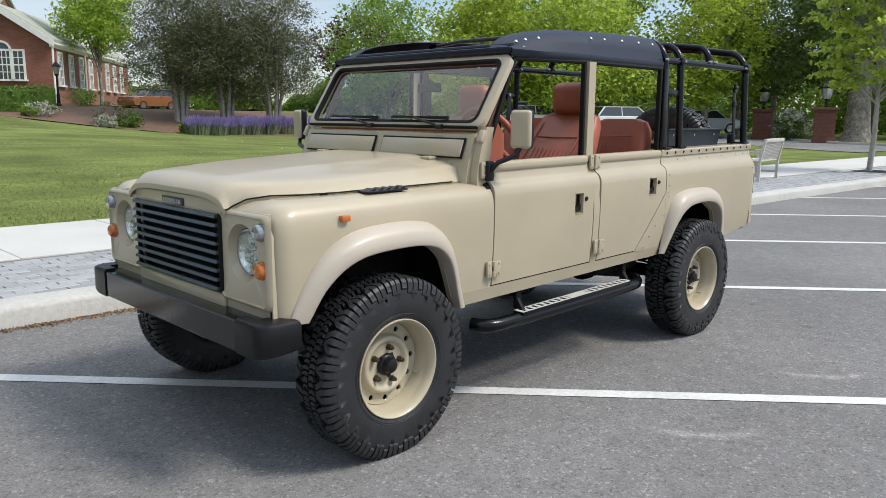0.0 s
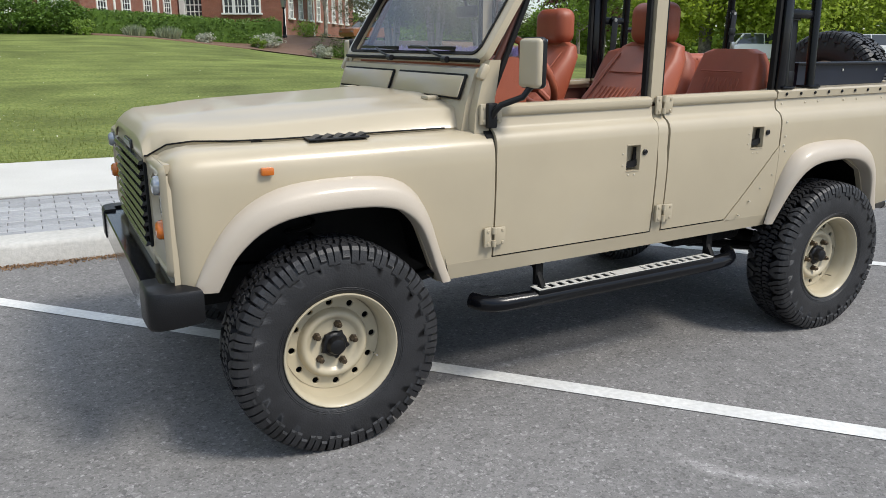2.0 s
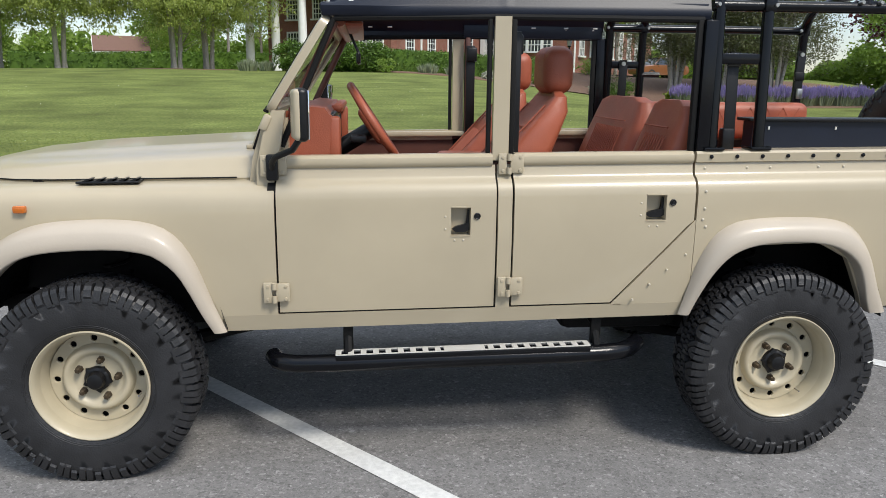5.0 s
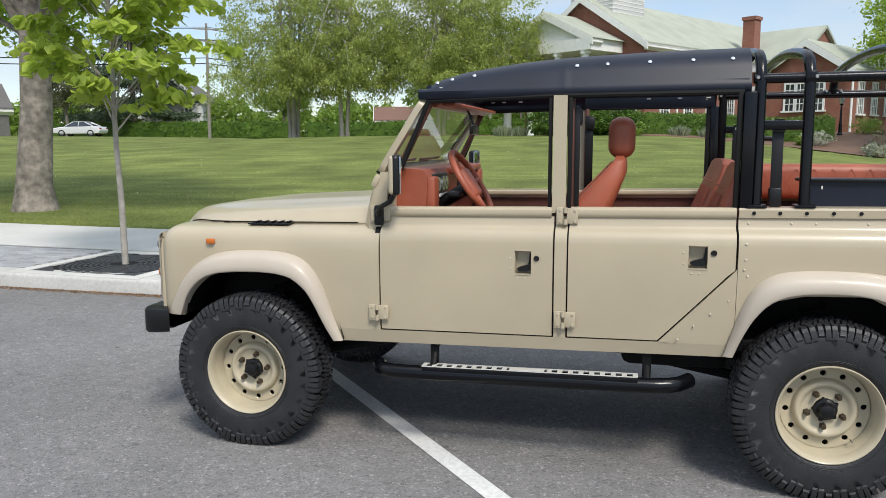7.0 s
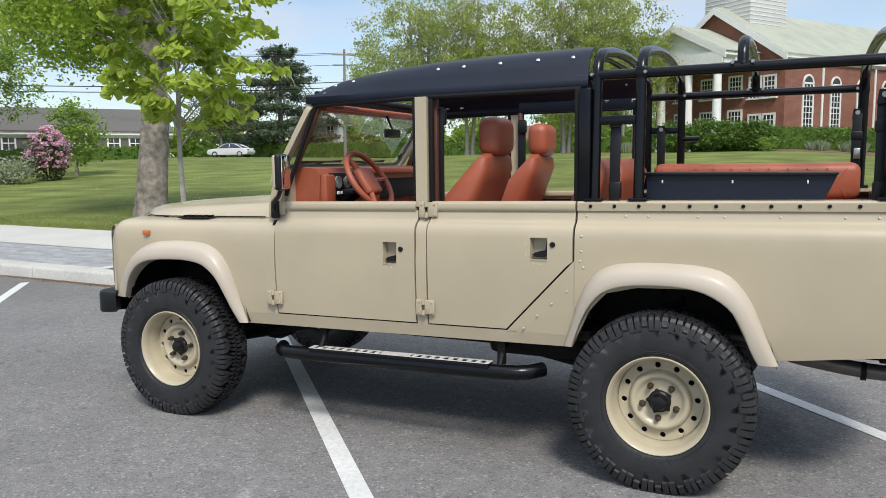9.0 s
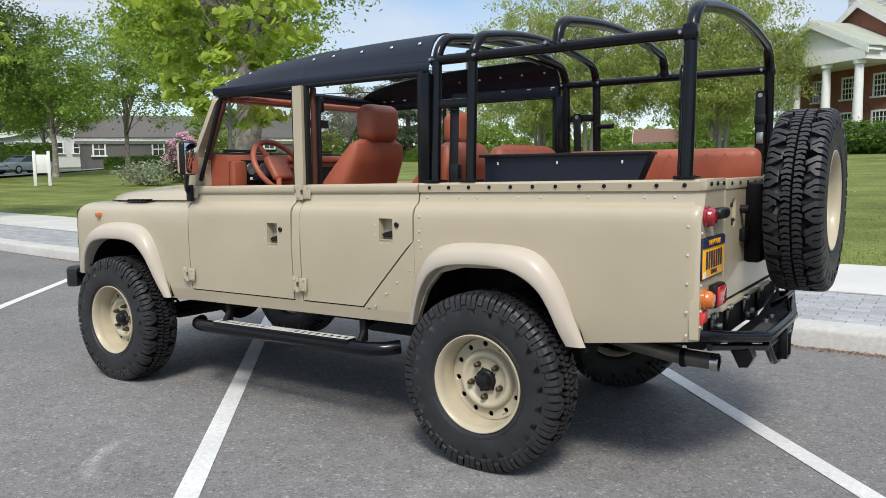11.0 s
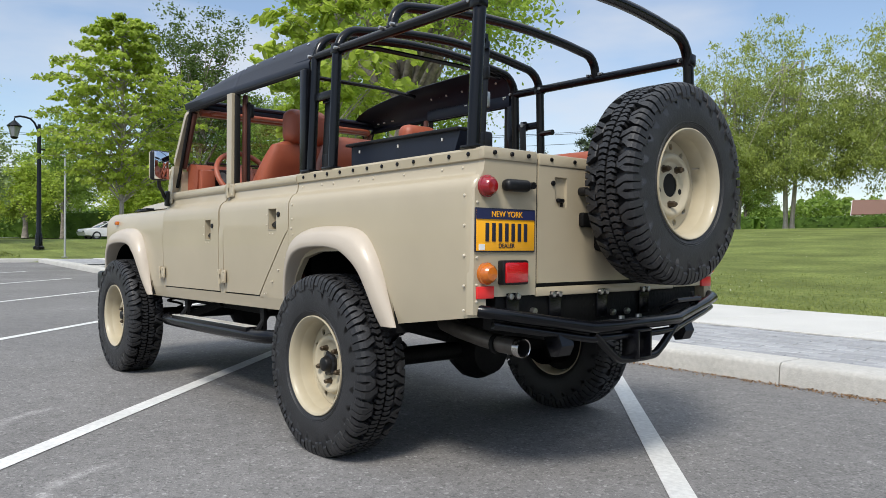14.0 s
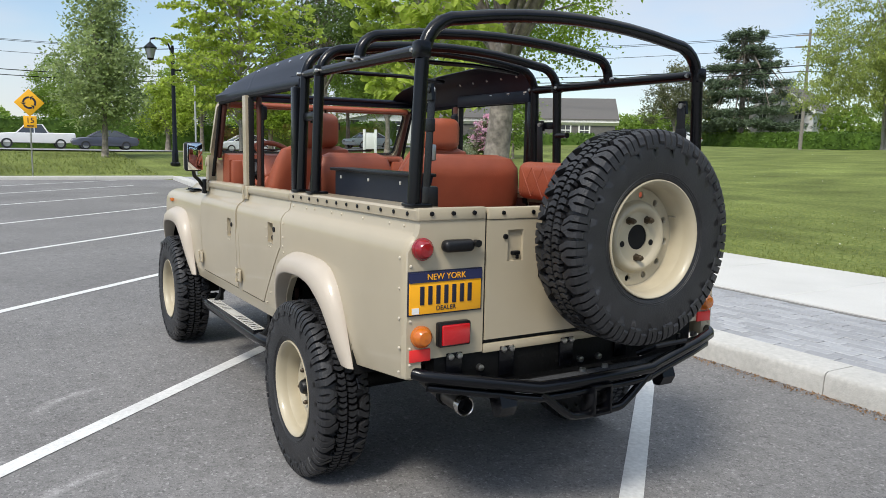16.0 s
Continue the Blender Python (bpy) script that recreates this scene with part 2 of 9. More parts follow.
ASPHALT = speckle("asphalt", (0.180, 0.175, 0.171), 0.68, 1.50, (175, 74), (0.16, 0.92), 0.9, 0.22, (0.16, 0.45), ((1.6, -1.4, 0.54, 0.06, 0.75, 1.19, -1.74, 0.36), (2.9, -1.5, 0.53, 0.06, 0.65, 2.50, -1.83, 0.36), (1.35, 9.48, 10.0, 0.05, 0.5, 1.3, -0.52, 0.8), (3.9, -3.1, 0.6, 0.05, 0.4, 3.5, -3.5, 0.4)))
LINEPAINT = mat("road_line_paint", (0.62, 0.62, 0.60), 0.75, vary=0.14, scale=40, bump=0.3, bscale=160, blotch=0.08, blscale=3)
CONCRETE = mat("pale_concrete", (0.52, 0.51, 0.48), 0.85, vary=0.07, scale=60, bump=0.2, bscale=120, blotch=0.06, blscale=1.2)
KERB = mat("kerb_concrete", (0.46, 0.45, 0.42), 0.85, vary=0.12, scale=30, bump=0.3, bscale=90, blotch=0.08)
PAVER = mat("grey_paver", (0.33, 0.335, 0.345), 0.85, vary=0.12, scale=40, bump=0.3, bscale=110, random=0.15)
PAVERBED = mat("paver_joint_sand", (0.16, 0.155, 0.145), 0.95, vary=0.2, scale=50)
GRASS = mat("lawn_grass", (0.143, 0.163, 0.048), 0.9, vary=0.45, scale=14, bump=0.9, bscale=45, blotch=0.30, blscale=0.5, detail=12, spec=0.12, dark=(0.080, 0.110, 0.026))
# mowing streaks along the lawn
gr_n, gr_l = GRASS.node_tree.nodes, GRASS.node_tree.links
gr_in = gr_n["Principled BSDF"].inputs["Base Color"]
gr_co, gr_map, gr_no, gr_rng, gr_mix = (gr_n.new(k) for k in ("ShaderNodeTexCoord", "ShaderNodeMapping", "ShaderNodeTexNoise", "ShaderNodeMapRange", "ShaderNodeMix"))
gr_map.inputs["Scale"].default_value = (0.10, 0.85, 1.0)
gr_map.inputs["Rotation"].default_value = (0, 0, 0.06)
gr_no.inputs["Scale"].default_value, gr_no.inputs["Detail"].default_value = 1.6, 5.0
gr_rng.inputs["From Min"].default_value, gr_rng.inputs["From Max"].default_value = 0.34, 0.66
gr_rng.inputs["To Min"].default_value, gr_rng.inputs["To Max"].default_value = 0.84, 1.15
gr_mix.data_type, gr_mix.blend_type = "RGBA", "MULTIPLY"
gr_mix.inputs["Factor"].default_value = 1.0
gr_l.new(gr_co.outputs["Object"], gr_map.inputs["Vector"])
gr_l.new(gr_map.outputs["Vector"], gr_no.inputs["Vector"])
gr_l.new(gr_no.outputs["Fac"], gr_rng.inputs["Value"])
gr_l.new(gr_in.links[0].from_socket, gr_mix.inputs["A"])
gr_l.new(gr_rng.outputs["Result"], gr_mix.inputs["B"])
gr_l.new(gr_mix.outputs["Result"], gr_in)
BLADES = mat("grass_blades", (0.20, 0.235, 0.065), 0.8, vary=0.2, scale=2, random=0.22, spec=0.15)
MULCH = mat("bark_mulch", (0.155, 0.092, 0.060), 0.95, vary=0.5, scale=30, bump=0.8, bscale=30)
IRON = mat("cast_iron_grate", (0.035, 0.037, 0.04), 0.6, vary=0.3, scale=20)
BARK = mat("grey_bark", (0.235, 0.205, 0.170), 0.92, vary=0.5, scale=7, bump=1.0, bscale=12, blotch=0.35, blscale=2.5)
BARKPALE = mat("smooth_pale_bark", (0.33, 0.305, 0.265), 0.85, vary=0.25, scale=12, bump=0.3, bscale=30)


def leafmat(name, color, vary=0.35, trans=0.35):
    m = bpy.data.materials.new(name)
    m.use_nodes = True
    n, l = m.node_tree.nodes, m.node_tree.links
    b = n["Principled BSDF"]
    b.inputs["Roughness"].default_value = 0.5
    b.inputs["Specular IOR Level"].default_value = 0.35
    geo = n.new("ShaderNodeNewGeometry")
    co = n.new("ShaderNodeTexCoord")
    no = n.new("ShaderNodeTexNoise")
    no.inputs["Scale"].default_value = 0.9
    l.new(co.outputs["Object"], no.inputs["Vector"])
    ad = n.new("ShaderNodeMath")
    ad.operation = "MULTIPLY_ADD"
    ad.inputs[1].default_value, ad.inputs[2].default_value = 0.55, -0.02
    l.new(geo.outputs["Random Per Island"], ad.inputs[0])
    ad2 = n.new("ShaderNodeMath")
    l.new(ad.outputs["Value"], ad2.inputs[0])
    mr = n.new("ShaderNodeMapRange")
    mr.inputs["From Min"].default_value, mr.inputs["From Max"].default_value = 0.3, 0.7
    mr.inputs["To Max"].default_value = 0.5
    l.new(no.outputs["Fac"], mr.inputs["Value"])
    l.new(mr.outputs["Result"], ad2.inputs[1])
    mix = n.new("ShaderNodeMix")
    mix.data_type = "RGBA"
    mix.inputs["A"].default_value = (*(c * (1 - vary) for c in color), 1)
    mix.inputs["B"].default_value = (color[0] * (1 + vary) * 1.1, color[1] * (1 + vary), color[2] * (1 + vary * 0.4), 1)
    l.new(ad2.outputs["Value"], mix.inputs["Factor"])
    l.new(mix.outputs["Result"], b.inputs["Base Color"])
    tr = n.new("ShaderNodeBsdfTranslucent")
    l.new(mix.outputs["Result"], tr.inputs["Color"])
    ms = n.new("ShaderNodeMixShader")
    ms.inputs["Fac"].default_value = trans
    l.new(b.outputs["BSDF"], ms.inputs[1])
    l.new(tr.outputs["BSDF"], ms.inputs[2])
    l.new(ms.outputs["Shader"], n["Material Output"].inputs["Surface"])
    return m


LEAF_BRIGHT = leafmat("bright_spring_leaf", (0.345, 0.47, 0.082), 0.45, 0.58)
LEAF_MID = leafmat("mid_green_leaf", (0.205, 0.325, 0.064), 0.4, 0.5)
LEAF_OLD = leafmat("fresh_crown_leaf", (0.33, 0.48, 0.085), 0.42, 0.6)
LEAF_BIRCH = leafmat("birch_leaf", (0.33, 0.42, 0.135), 0.45, 0.58)
LEAF_DARK = leafmat("dark_holly_leaf", (0.118, 0.138, 0.075), 0.5, 0.25)
LEAF_WOOD = leafmat("woodland_leaf", (0.100, 0.165, 0.045), 0.5, 0.4)
LEAF_CEDAR = leafmat("blue_green_needle", (0.085, 0.130, 0.080), 0.45, 0.25)
LEAF_PLUM = leafmat("purple_plum_leaf", (0.085, 0.024, 0.032), 0.4, 0.3)
LEAF_HEDGE = leafmat("clipped_hedge_leaf", (0.089, 0.173, 0.028), 0.45, 0.3)
LEAF_YEL = leafmat("yellow_green_leaf", (0.285, 0.390, 0.050), 0.4, 0.55)
LEAF_PEAR = leafmat("pear_leaf", (0.30, 0.40, 0.19), 0.5, 0.5)
LAV = leafmat("lavender_flower", (0.36, 0.31, 0.62), 0.3, 0.35)
LAVLEAF = leafmat("lavender_foliage", (0.24, 0.29, 0.2), 0.3, 0.25)
PINK = leafmat("pink_blossom", (0.70, 0.44, 0.62), 0.3, 0.3)
PALEFLOWER = leafmat("silver_foliage", (0.38, 0.42, 0.36), 0.3, 0.2)

# ---- mesh helpers ----
RAKE = 0.0125


class Geo:
    """Gathers vertices and faces of one mesh."""

    def __init__(self):
        self.v, self.f = [], []

    def add(self, verts, faces):
        o = len(self.v)
        self.v.extend(tuple(p) for p in verts)
        self.f.extend(tuple(i + o for i in q) for q in faces)
        return self

    def grid(self, rows, close_u=False, close_v=False, flip=False):
        n, k = len(rows), len(rows[0])
        fs = []
        for i in range(n if close_u else n - 1):
            for j in range(k if close_v else k - 1):
                a, b = i * k + j, i * k + (j + 1) % k
                c, d = ((i + 1) % n) * k + (j + 1) % k, ((i + 1) % n) * k + j
                fs.append((a, d, c, b) if flip else (a, b, c, d))
        return self.add([p for r in rows for p in r], fs)

    def shell(self, rows, inner):
        """Outer and inner grids of the same size, closed round the rim."""
        n, k = len(rows), len(rows[0])
        o = len(self.v)
        self.grid(rows)
        self.grid(inner, flip=True)
        m = n * k
        rim = [(0, j) for j in range(k)] + [(i, k - 1) for i in range(1, n)] + [(n - 1, j) for j in range(k - 2, -1, -1)] + [(i, 0) for i in range(n - 2, 0, -1)]
        for a, b in zip(rim, rim[1:] + rim[:1]):
            p, q = o + a[0] * k + a[1], o + b[0] * k + b[1]
            self.f.append((q, p, p + m, q + m))
        return self

    def box(self, c, s, bevel=0.0, seg=2, m=None):
        bm = bmesh.new()
        bmesh.ops.create_cube(bm, size=1.0)
        bmesh.ops.scale(bm, vec=s, verts=bm.verts)
        if bevel > 0:
            bmesh.ops.bevel(bm, geom=bm.edges[:], offset=min(bevel, min(s) * 0.49), segments=seg, profile=0.5, affect="EDGES")
        t = Matrix.Translation(c) @ (m or Matrix())
        bm.verts.ensure_lookup_table()
        self.add([t @ v.co for v in bm.verts], [[v.index for v in f.verts] for f in bm.faces])
        bm.free()
        return self

    def prism(self, poly, a0, a1, axis="y"):
        """A flat outline of (u, w) pairs pushed from a0 to a1 along an axis."""
        put = {"y": lambda u, w, a: (u, a, w), "x": lambda u, w, a: (a, u, w), "z": lambda u, w, a: (u, w, a)}[axis]
        n = len(poly)
        vs = [put(u, w, a0) for u, w in poly] + [put(u, w, a1) for u, w in poly]
        fs = [tuple(range(n)), tuple(range(2 * n - 1, n - 1, -1))] + [(i, i + n, (i + 1) % n + n, (i + 1) % n) for i in range(n)]
        return self.add(vs, fs)

    def tube(self, pts, r, n=10, caps=True, smooth=0):
        pts = [Vector(p) for p in pts]
        for _ in range(smooth):
            out = [pts[0]]
            for a, b in zip(pts, pts[1:]):
                out += [a.lerp(b, 0.25), a.lerp(b, 0.75)]
            pts = out + [pts[-1]]
        rr = r if isinstance(r, (list, tuple)) else [r] * len(pts)
        if len(rr) != len(pts):
            rr = [rr[0] + (rr[-1] - rr[0]) * i / (len(pts) - 1) for i in range(len(pts))]
        rows, up = [], None
        for i, p in enumerate(pts):
            d = (pts[min(i + 1, len(pts) - 1)] - pts[max(i - 1, 0)]).normalized()
            if up is None:
                up = d.orthogonal().normalized()
            up = (up - d * up.dot(d)).normalized()
            side = d.cross(up)
            rows.append([p + rr[i] * (up * math.cos(a) + side * math.sin(a)) for a in (2 * math.pi * j / n for j in range(n))])
        o = len(self.v)
        self.grid(rows, close_v=True, flip=True)
        if caps:
            k = len(rows)
            self.f.append(tuple(o + j for j in range(n)))
            self.f.append(tuple(o + (k - 1) * n + j for j in range(n - 1, -1, -1)))
        return self

    def lathe(self, prof, n, axis="y", c=(0, 0, 0), caps=False):
        """Turns (along, radius) pairs round an axis."""
        rows = []
        for a, r in prof:
            row = []
            for j in range(n):
                t = 2 * math.pi * j / n
                u, w = r * math.cos(t), r * math.sin(t)
                row.append({"y": (u, a, w), "x": (a, u, w), "z": (u, w, a)}[axis])
            rows.append([Vector(p) + Vector(c) for p in row])
        o = len(self.v)
        self.grid(rows, close_v=True)
        if caps:
            k = len(rows)
            self.f.append(tuple(o + j for j in range(n - 1, -1, -1)))
            self.f.append(tuple(o + (k - 1) * n + j for j in range(n)))
        return self

    def mirror_y(self):
        n = len(self.v)
        self.v += [(x, -y, z) for x, y, z in self.v]
        self.f += [tuple(i + n for i in reversed(q)) for q in self.f]
        return self

    def flipped(self):
        g = Geo()
        g.v = [(x, -y, z) for x, y, z in self.v]
        g.f = [tuple(reversed(q)) for q in self.f]
        return g

    def moved(self, m):
        g = Geo()
        g.v = [tuple(m @ Vector(p)) for p in self.v]
        g.f = list(self.f)
        return g

    def raked(self):
        self.v = [(x, y, z + RAKE * x) for x, y, z in self.v]
        return self

    def mesh(self, name, material, angle=38, fix=True):
        me = bpy.data.meshes.new(name)
        me.from_pydata(self.v, [], self.f)
        if fix:
            bm = bmesh.new()
            bm.from_mesh(me)
            bmesh.ops.recalc_face_normals(bm, faces=bm.faces)
            bm.to_mesh(me)
            bm.free()
        me.materials.append(material)
        if angle:
            me.polygons.foreach_set("use_smooth", [True] * len(me.polygons))
            me.set_sharp_from_angle(angle=radians(angle))
        me.update()
        return me


def part(name, geo, material, parent, label="", angle=38, at=None, fix=True):
    """One mesh object under a thing or a part."""
    ob = new(name, geo.mesh(name, material, angle, fix) if isinstance(geo, Geo) else geo)
    if parent is not None:
        ob.parent = parent
    if at is not None:
        ob.matrix_local = at
    if label:
        tagged(ob, label)
    return ob


def thing(name, label, category, group="", kind="", at=None):
    ob = new(name)
    ob.empty_display_size = 0.2
    if at is not None:
        ob.matrix_world = at
    return tagged(ob, label, category, group, kind)


def solid(name, geo, material, label, category, group="", kind="", angle=38, at=None, fix=True):
    ob = part(name, geo, material, None, "", angle, at, fix)
    return tagged(ob, label, category, group, kind)


def interp(x, table):
    return float(np.interp(x, [p[0] for p in table], [p[1] for p in table]))


def smooth_line(pts, n):
    """Resamples an open line with rounded corners to n points at even steps."""
    pts = [Vector(p) for p in pts]
    for _ in range(2):
        out = [pts[0]]
        for a, b in zip(pts, pts[1:]):
            out += [a.lerp(b, 0.25), a.lerp(b, 0.75)]
        pts = out + [pts[-1]]
    d = [0.0]
    for a, b in zip(pts, pts[1:]):
        d.append(d[-1] + (b - a).length)
    out = []
    for i in range(n):
        s = d[-1] * i / (n - 1)
        out.append(Vector([float(np.interp(s, d, [p[k] for p in pts])) for k in range(len(pts[0]))]))
    return out
# ---- the off-road vehicle ----
truck = thing("off_road_vehicle", "sand-beige open-top off-road utility vehicle on mud tyres parked on asphalt", "car")

# side section of the tub: half width against height, below and above the shoulder
LOW = [(0.55, 0.772), (0.64, 0.793), (0.75, 0.801), (0.90, 0.807), (1.1, 0.807)]
UPPER = [(0.807, 1.09), (0.804, 1.112), (0.795, 1.134), (0.781, 1.150), (0.764, 1.159), (0.756, 1.172), (0.749, 1.213)]
WING_UP = [(0.806, 1.03), (0.803, 1.07), (0.796, 1.098), (0.783, 1.122), (0.762, 1.140), (0.735, 1.150), (0.700, 1.155), (0.625, 1.160)]
ARCH_F = [(-0.450, 0.56), (-0.415, 0.66), (-0.362, 0.795), (-0.26, 0.886), (-0.121, 0.926), (0.225, 0.929), (0.337, 0.848), (0.397, 0.70), (0.45, 0.565)]
ARCH_R = [(2.36, 0.56), (2.408, 0.655), (2.471, 0.790), (2.547, 0.872), (2.682, 0.905), (2.94, 0.912), (3.075, 0.842), (3.157, 0.672), (3.21, 0.56)]


def skin(xs, zlo, low_n, upper, t=0.028, inset=None, hole=None, drop=None):
    """A bent sheet of the car's left side over the columns xs, from zlo(x) up through the points of upper."""
    rows, inner = [], []
    zb = upper[0][1]
    for x in xs:
        z0 = min(zlo(x), zb - 0.005)
        ins = inset(x) if inset else 0.0
        col = []
        for k in range(low_n):
            z = z0 + (zb - z0) * k / low_n
            col.append((x, -interp(z, LOW) + ins, z))
        dr = drop(x) if drop else 0.0
        col += [(x, -y + ins * (1 if y > 0.72 else 0.3), z - dr * min(1.0, max(0.0, (z - 1.05) / 0.09))) for y, z in upper]
        rows.append(col)
        inner.append([(a, b + t, c - (0.012 if c > 1.13 else 0)) for a, b, c in col])
    g = Geo().shell(rows, inner)
    if hole:
        x0, x1, z0, z1 = hole
        keep = []
        for q in g.f:
            cx = sum(g.v[i][0] for i in q) / len(q)
            cz = sum(g.v[i][2] for i in q) / len(q)
            if not (x0 < cx < x1 and z0 < cz < z1):
                keep.append(q)
        g.f = keep
    return g.raked()


def frange(a, b, n):
    return [a + (b - a) * i / (n - 1) for i in range(n)]


def both(name, geo, material, parent=truck, label="", angle=38):
    """The left part and its mirror image on the right."""
    return part(name, geo, material, parent, label, angle), part(name, geo.flipped(), material, parent, label, angle)


# wings
def wing_low(x):
    if x < -0.415:
        return 0.672
    if x > 0.45:
        return 0.628
    return max(0.60, interp(x, ARCH_F) - RAKE * x)


def wing_inset(x):
    d = max(0.0, -0.47 - x)
    return 0.078 - math.sqrt(max(0.0, 0.078 ** 2 - d * d)) if d > 0 else 0.0


def wing_drop(x):
    d = max(0.0, -0.44 - x)
    return 0.75 * (0.12 - math.sqrt(max(0.0, 0.12 ** 2 - d * d)))


wing_xs = [-0.548, -0.54, -0.525, -0.505, -0.48, -0.45, -0.43] + frange(-0.415, 0.45, 32) + [0.47, 0.52, 0.60, 0.65, 0.706]
wings = both("front_wing", skin(wing_xs, wing_low, 7, WING_UP, inset=wing_inset, drop=wing_drop), PAINT)

# doors and quarter panels
F_UP = [(0.807, 0.940), (0.807, 1.052)] + UPPER
R_UP = [(0.807, 0.985), (0.807, 1.088)] + UPPER[1:]
fh, rh = (1.392, 1.470, 0.940, 1.052), (2.185, 2.268, 0.985, 1.088)
door_f = skin(frange(0.714, fh[0], 8) + frange(fh[0], fh[1], 3)[1:] + frange(fh[1], 1.572, 4)[1:], lambda x: 0.640, 6, F_UP, hole=fh)


def diag(x):
    return 0.640 if x < 2.06 else 0.640 + (x - 2.06) * (0.985 - 0.640) / (2.386 - 2.06)


door_r = skin(frange(1.645, 2.06, 6) + frange(2.06, rh[0], 3)[1:] + frange(rh[0], rh[1], 3)[1:] + frange(rh[1], 2.388, 5)[1:], diag, 6, R_UP, hole=rh)


def quarter_low(x):
    if x < 2.40:
        return 0.60
    if x < 3.21:
        return max(0.575, interp(x, ARCH_R) - RAKE * x)
    return 0.572 + (x - 3.21) * (0.636 - 0.572) / 0.52


q_xs = [2.398] + frange(2.41, 3.21, 30) + frange(3.23, 3.66, 6) + [3.69, 3.712, 3.726, 3.733]


def q_inset(x):
    d = max(0.0, x - 3.705)
    return 0.03 - math.sqrt(max(0.0, 0.03 ** 2 - d * d)) if d > 0 else 0.0


quarters = both("rear_quarter_panel", skin(q_xs, quarter_low, 7, [(0.807, 1.03)] + UPPER, inset=q_inset), PAINT)
# the piece below the slanting edge of the rear door
cheek_rows, cheek_in = [], []
for x in frange(2.068, 2.396, 9):
    top = 0.640 + (x - 2.068) * (0.985 - 0.640) / (2.386 - 2.06) - 0.004
    col = [(x, -interp(z, LOW), z) for z in frange(0.626, max(top, 0.6265), 5)]
    cheek_rows.append(col)
    cheek_in.append([(a, b + 0.028, c) for a, b, c in col])
cheeks = both("door_cheek_panel", Geo().shell(cheek_rows, cheek_in).raked(), PAINT)
for ck, sd in zip(cheeks, (1, -1)):
    for dx, dz in ((0.092, 0.012), (0.160, 0.076), (0.230, 0.137), (0.306, 0.20)):
        g = Geo().lathe([(-0.800, 0.0048), (-0.8095, 0.004), (-0.811, 0.0)], 8, "y", (2.06 + dx, 0, 0.640 + dz)).raked()
        part("rivet", g if sd == 1 else g.flipped(), RIVET, ck)
# sills and the posts between the doors
sill_rows, sill_in = [], []
for x in frange(0.46, 2.372, 16):
    col = [(x, -interp(z, LOW), z) for z in (0.562 + 0.004 * x, 0.58, 0.60, 0.632)]
    col = [(x, -0.70, 0.562 + 0.004 * x)] + col
    sill_rows.append(col)
    sill_in.append([(a, b + 0.03, c + 0.002) for a, b, c in col])
sills = both("sill", Geo().shell(sill_rows, sill_in).raked(), PAINT)
posts = both("door_post", skin(frange(1.580, 1.637, 3), lambda x: 0.630, 6, [(0.800, 1.03)] + [(y - 0.006, z) for y, z in UPPER]), PAINT)
both("door_shut_seal", skin(frange(1.564, 1.655, 3), lambda x: 0.632, 6, [(0.807, 1.03)] + UPPER, t=0.02, inset=lambda x: 0.02), SEAL_SHADE)
both("door_shut_seal", skin(frange(0.68, 0.73, 3), lambda x: 0.632, 6, [(0.807, 1.03)] + UPPER, t=0.02, inset=lambda x: 0.02), SEAL_SHADE)
both("door_shut_seal", skin(frange(2.372, 2.41, 3), lambda x: 0.96, 2, [(0.807, 1.03)] + UPPER, t=0.02, inset=lambda x: 0.02), SEAL_SHADE)
g = Geo().box((1.14, -0.770, 0.632), (0.88, 0.03, 0.02)).box((1.86, -0.770, 0.632), (0.44, 0.03, 0.02))
g.prism([(2.03, 0.625), (2.075, 0.625), (2.405, 0.975), (2.37, 1.0)], -0.785, -0.76)
both("door_shut_seal", g.raked(), SEAL_SHADE)

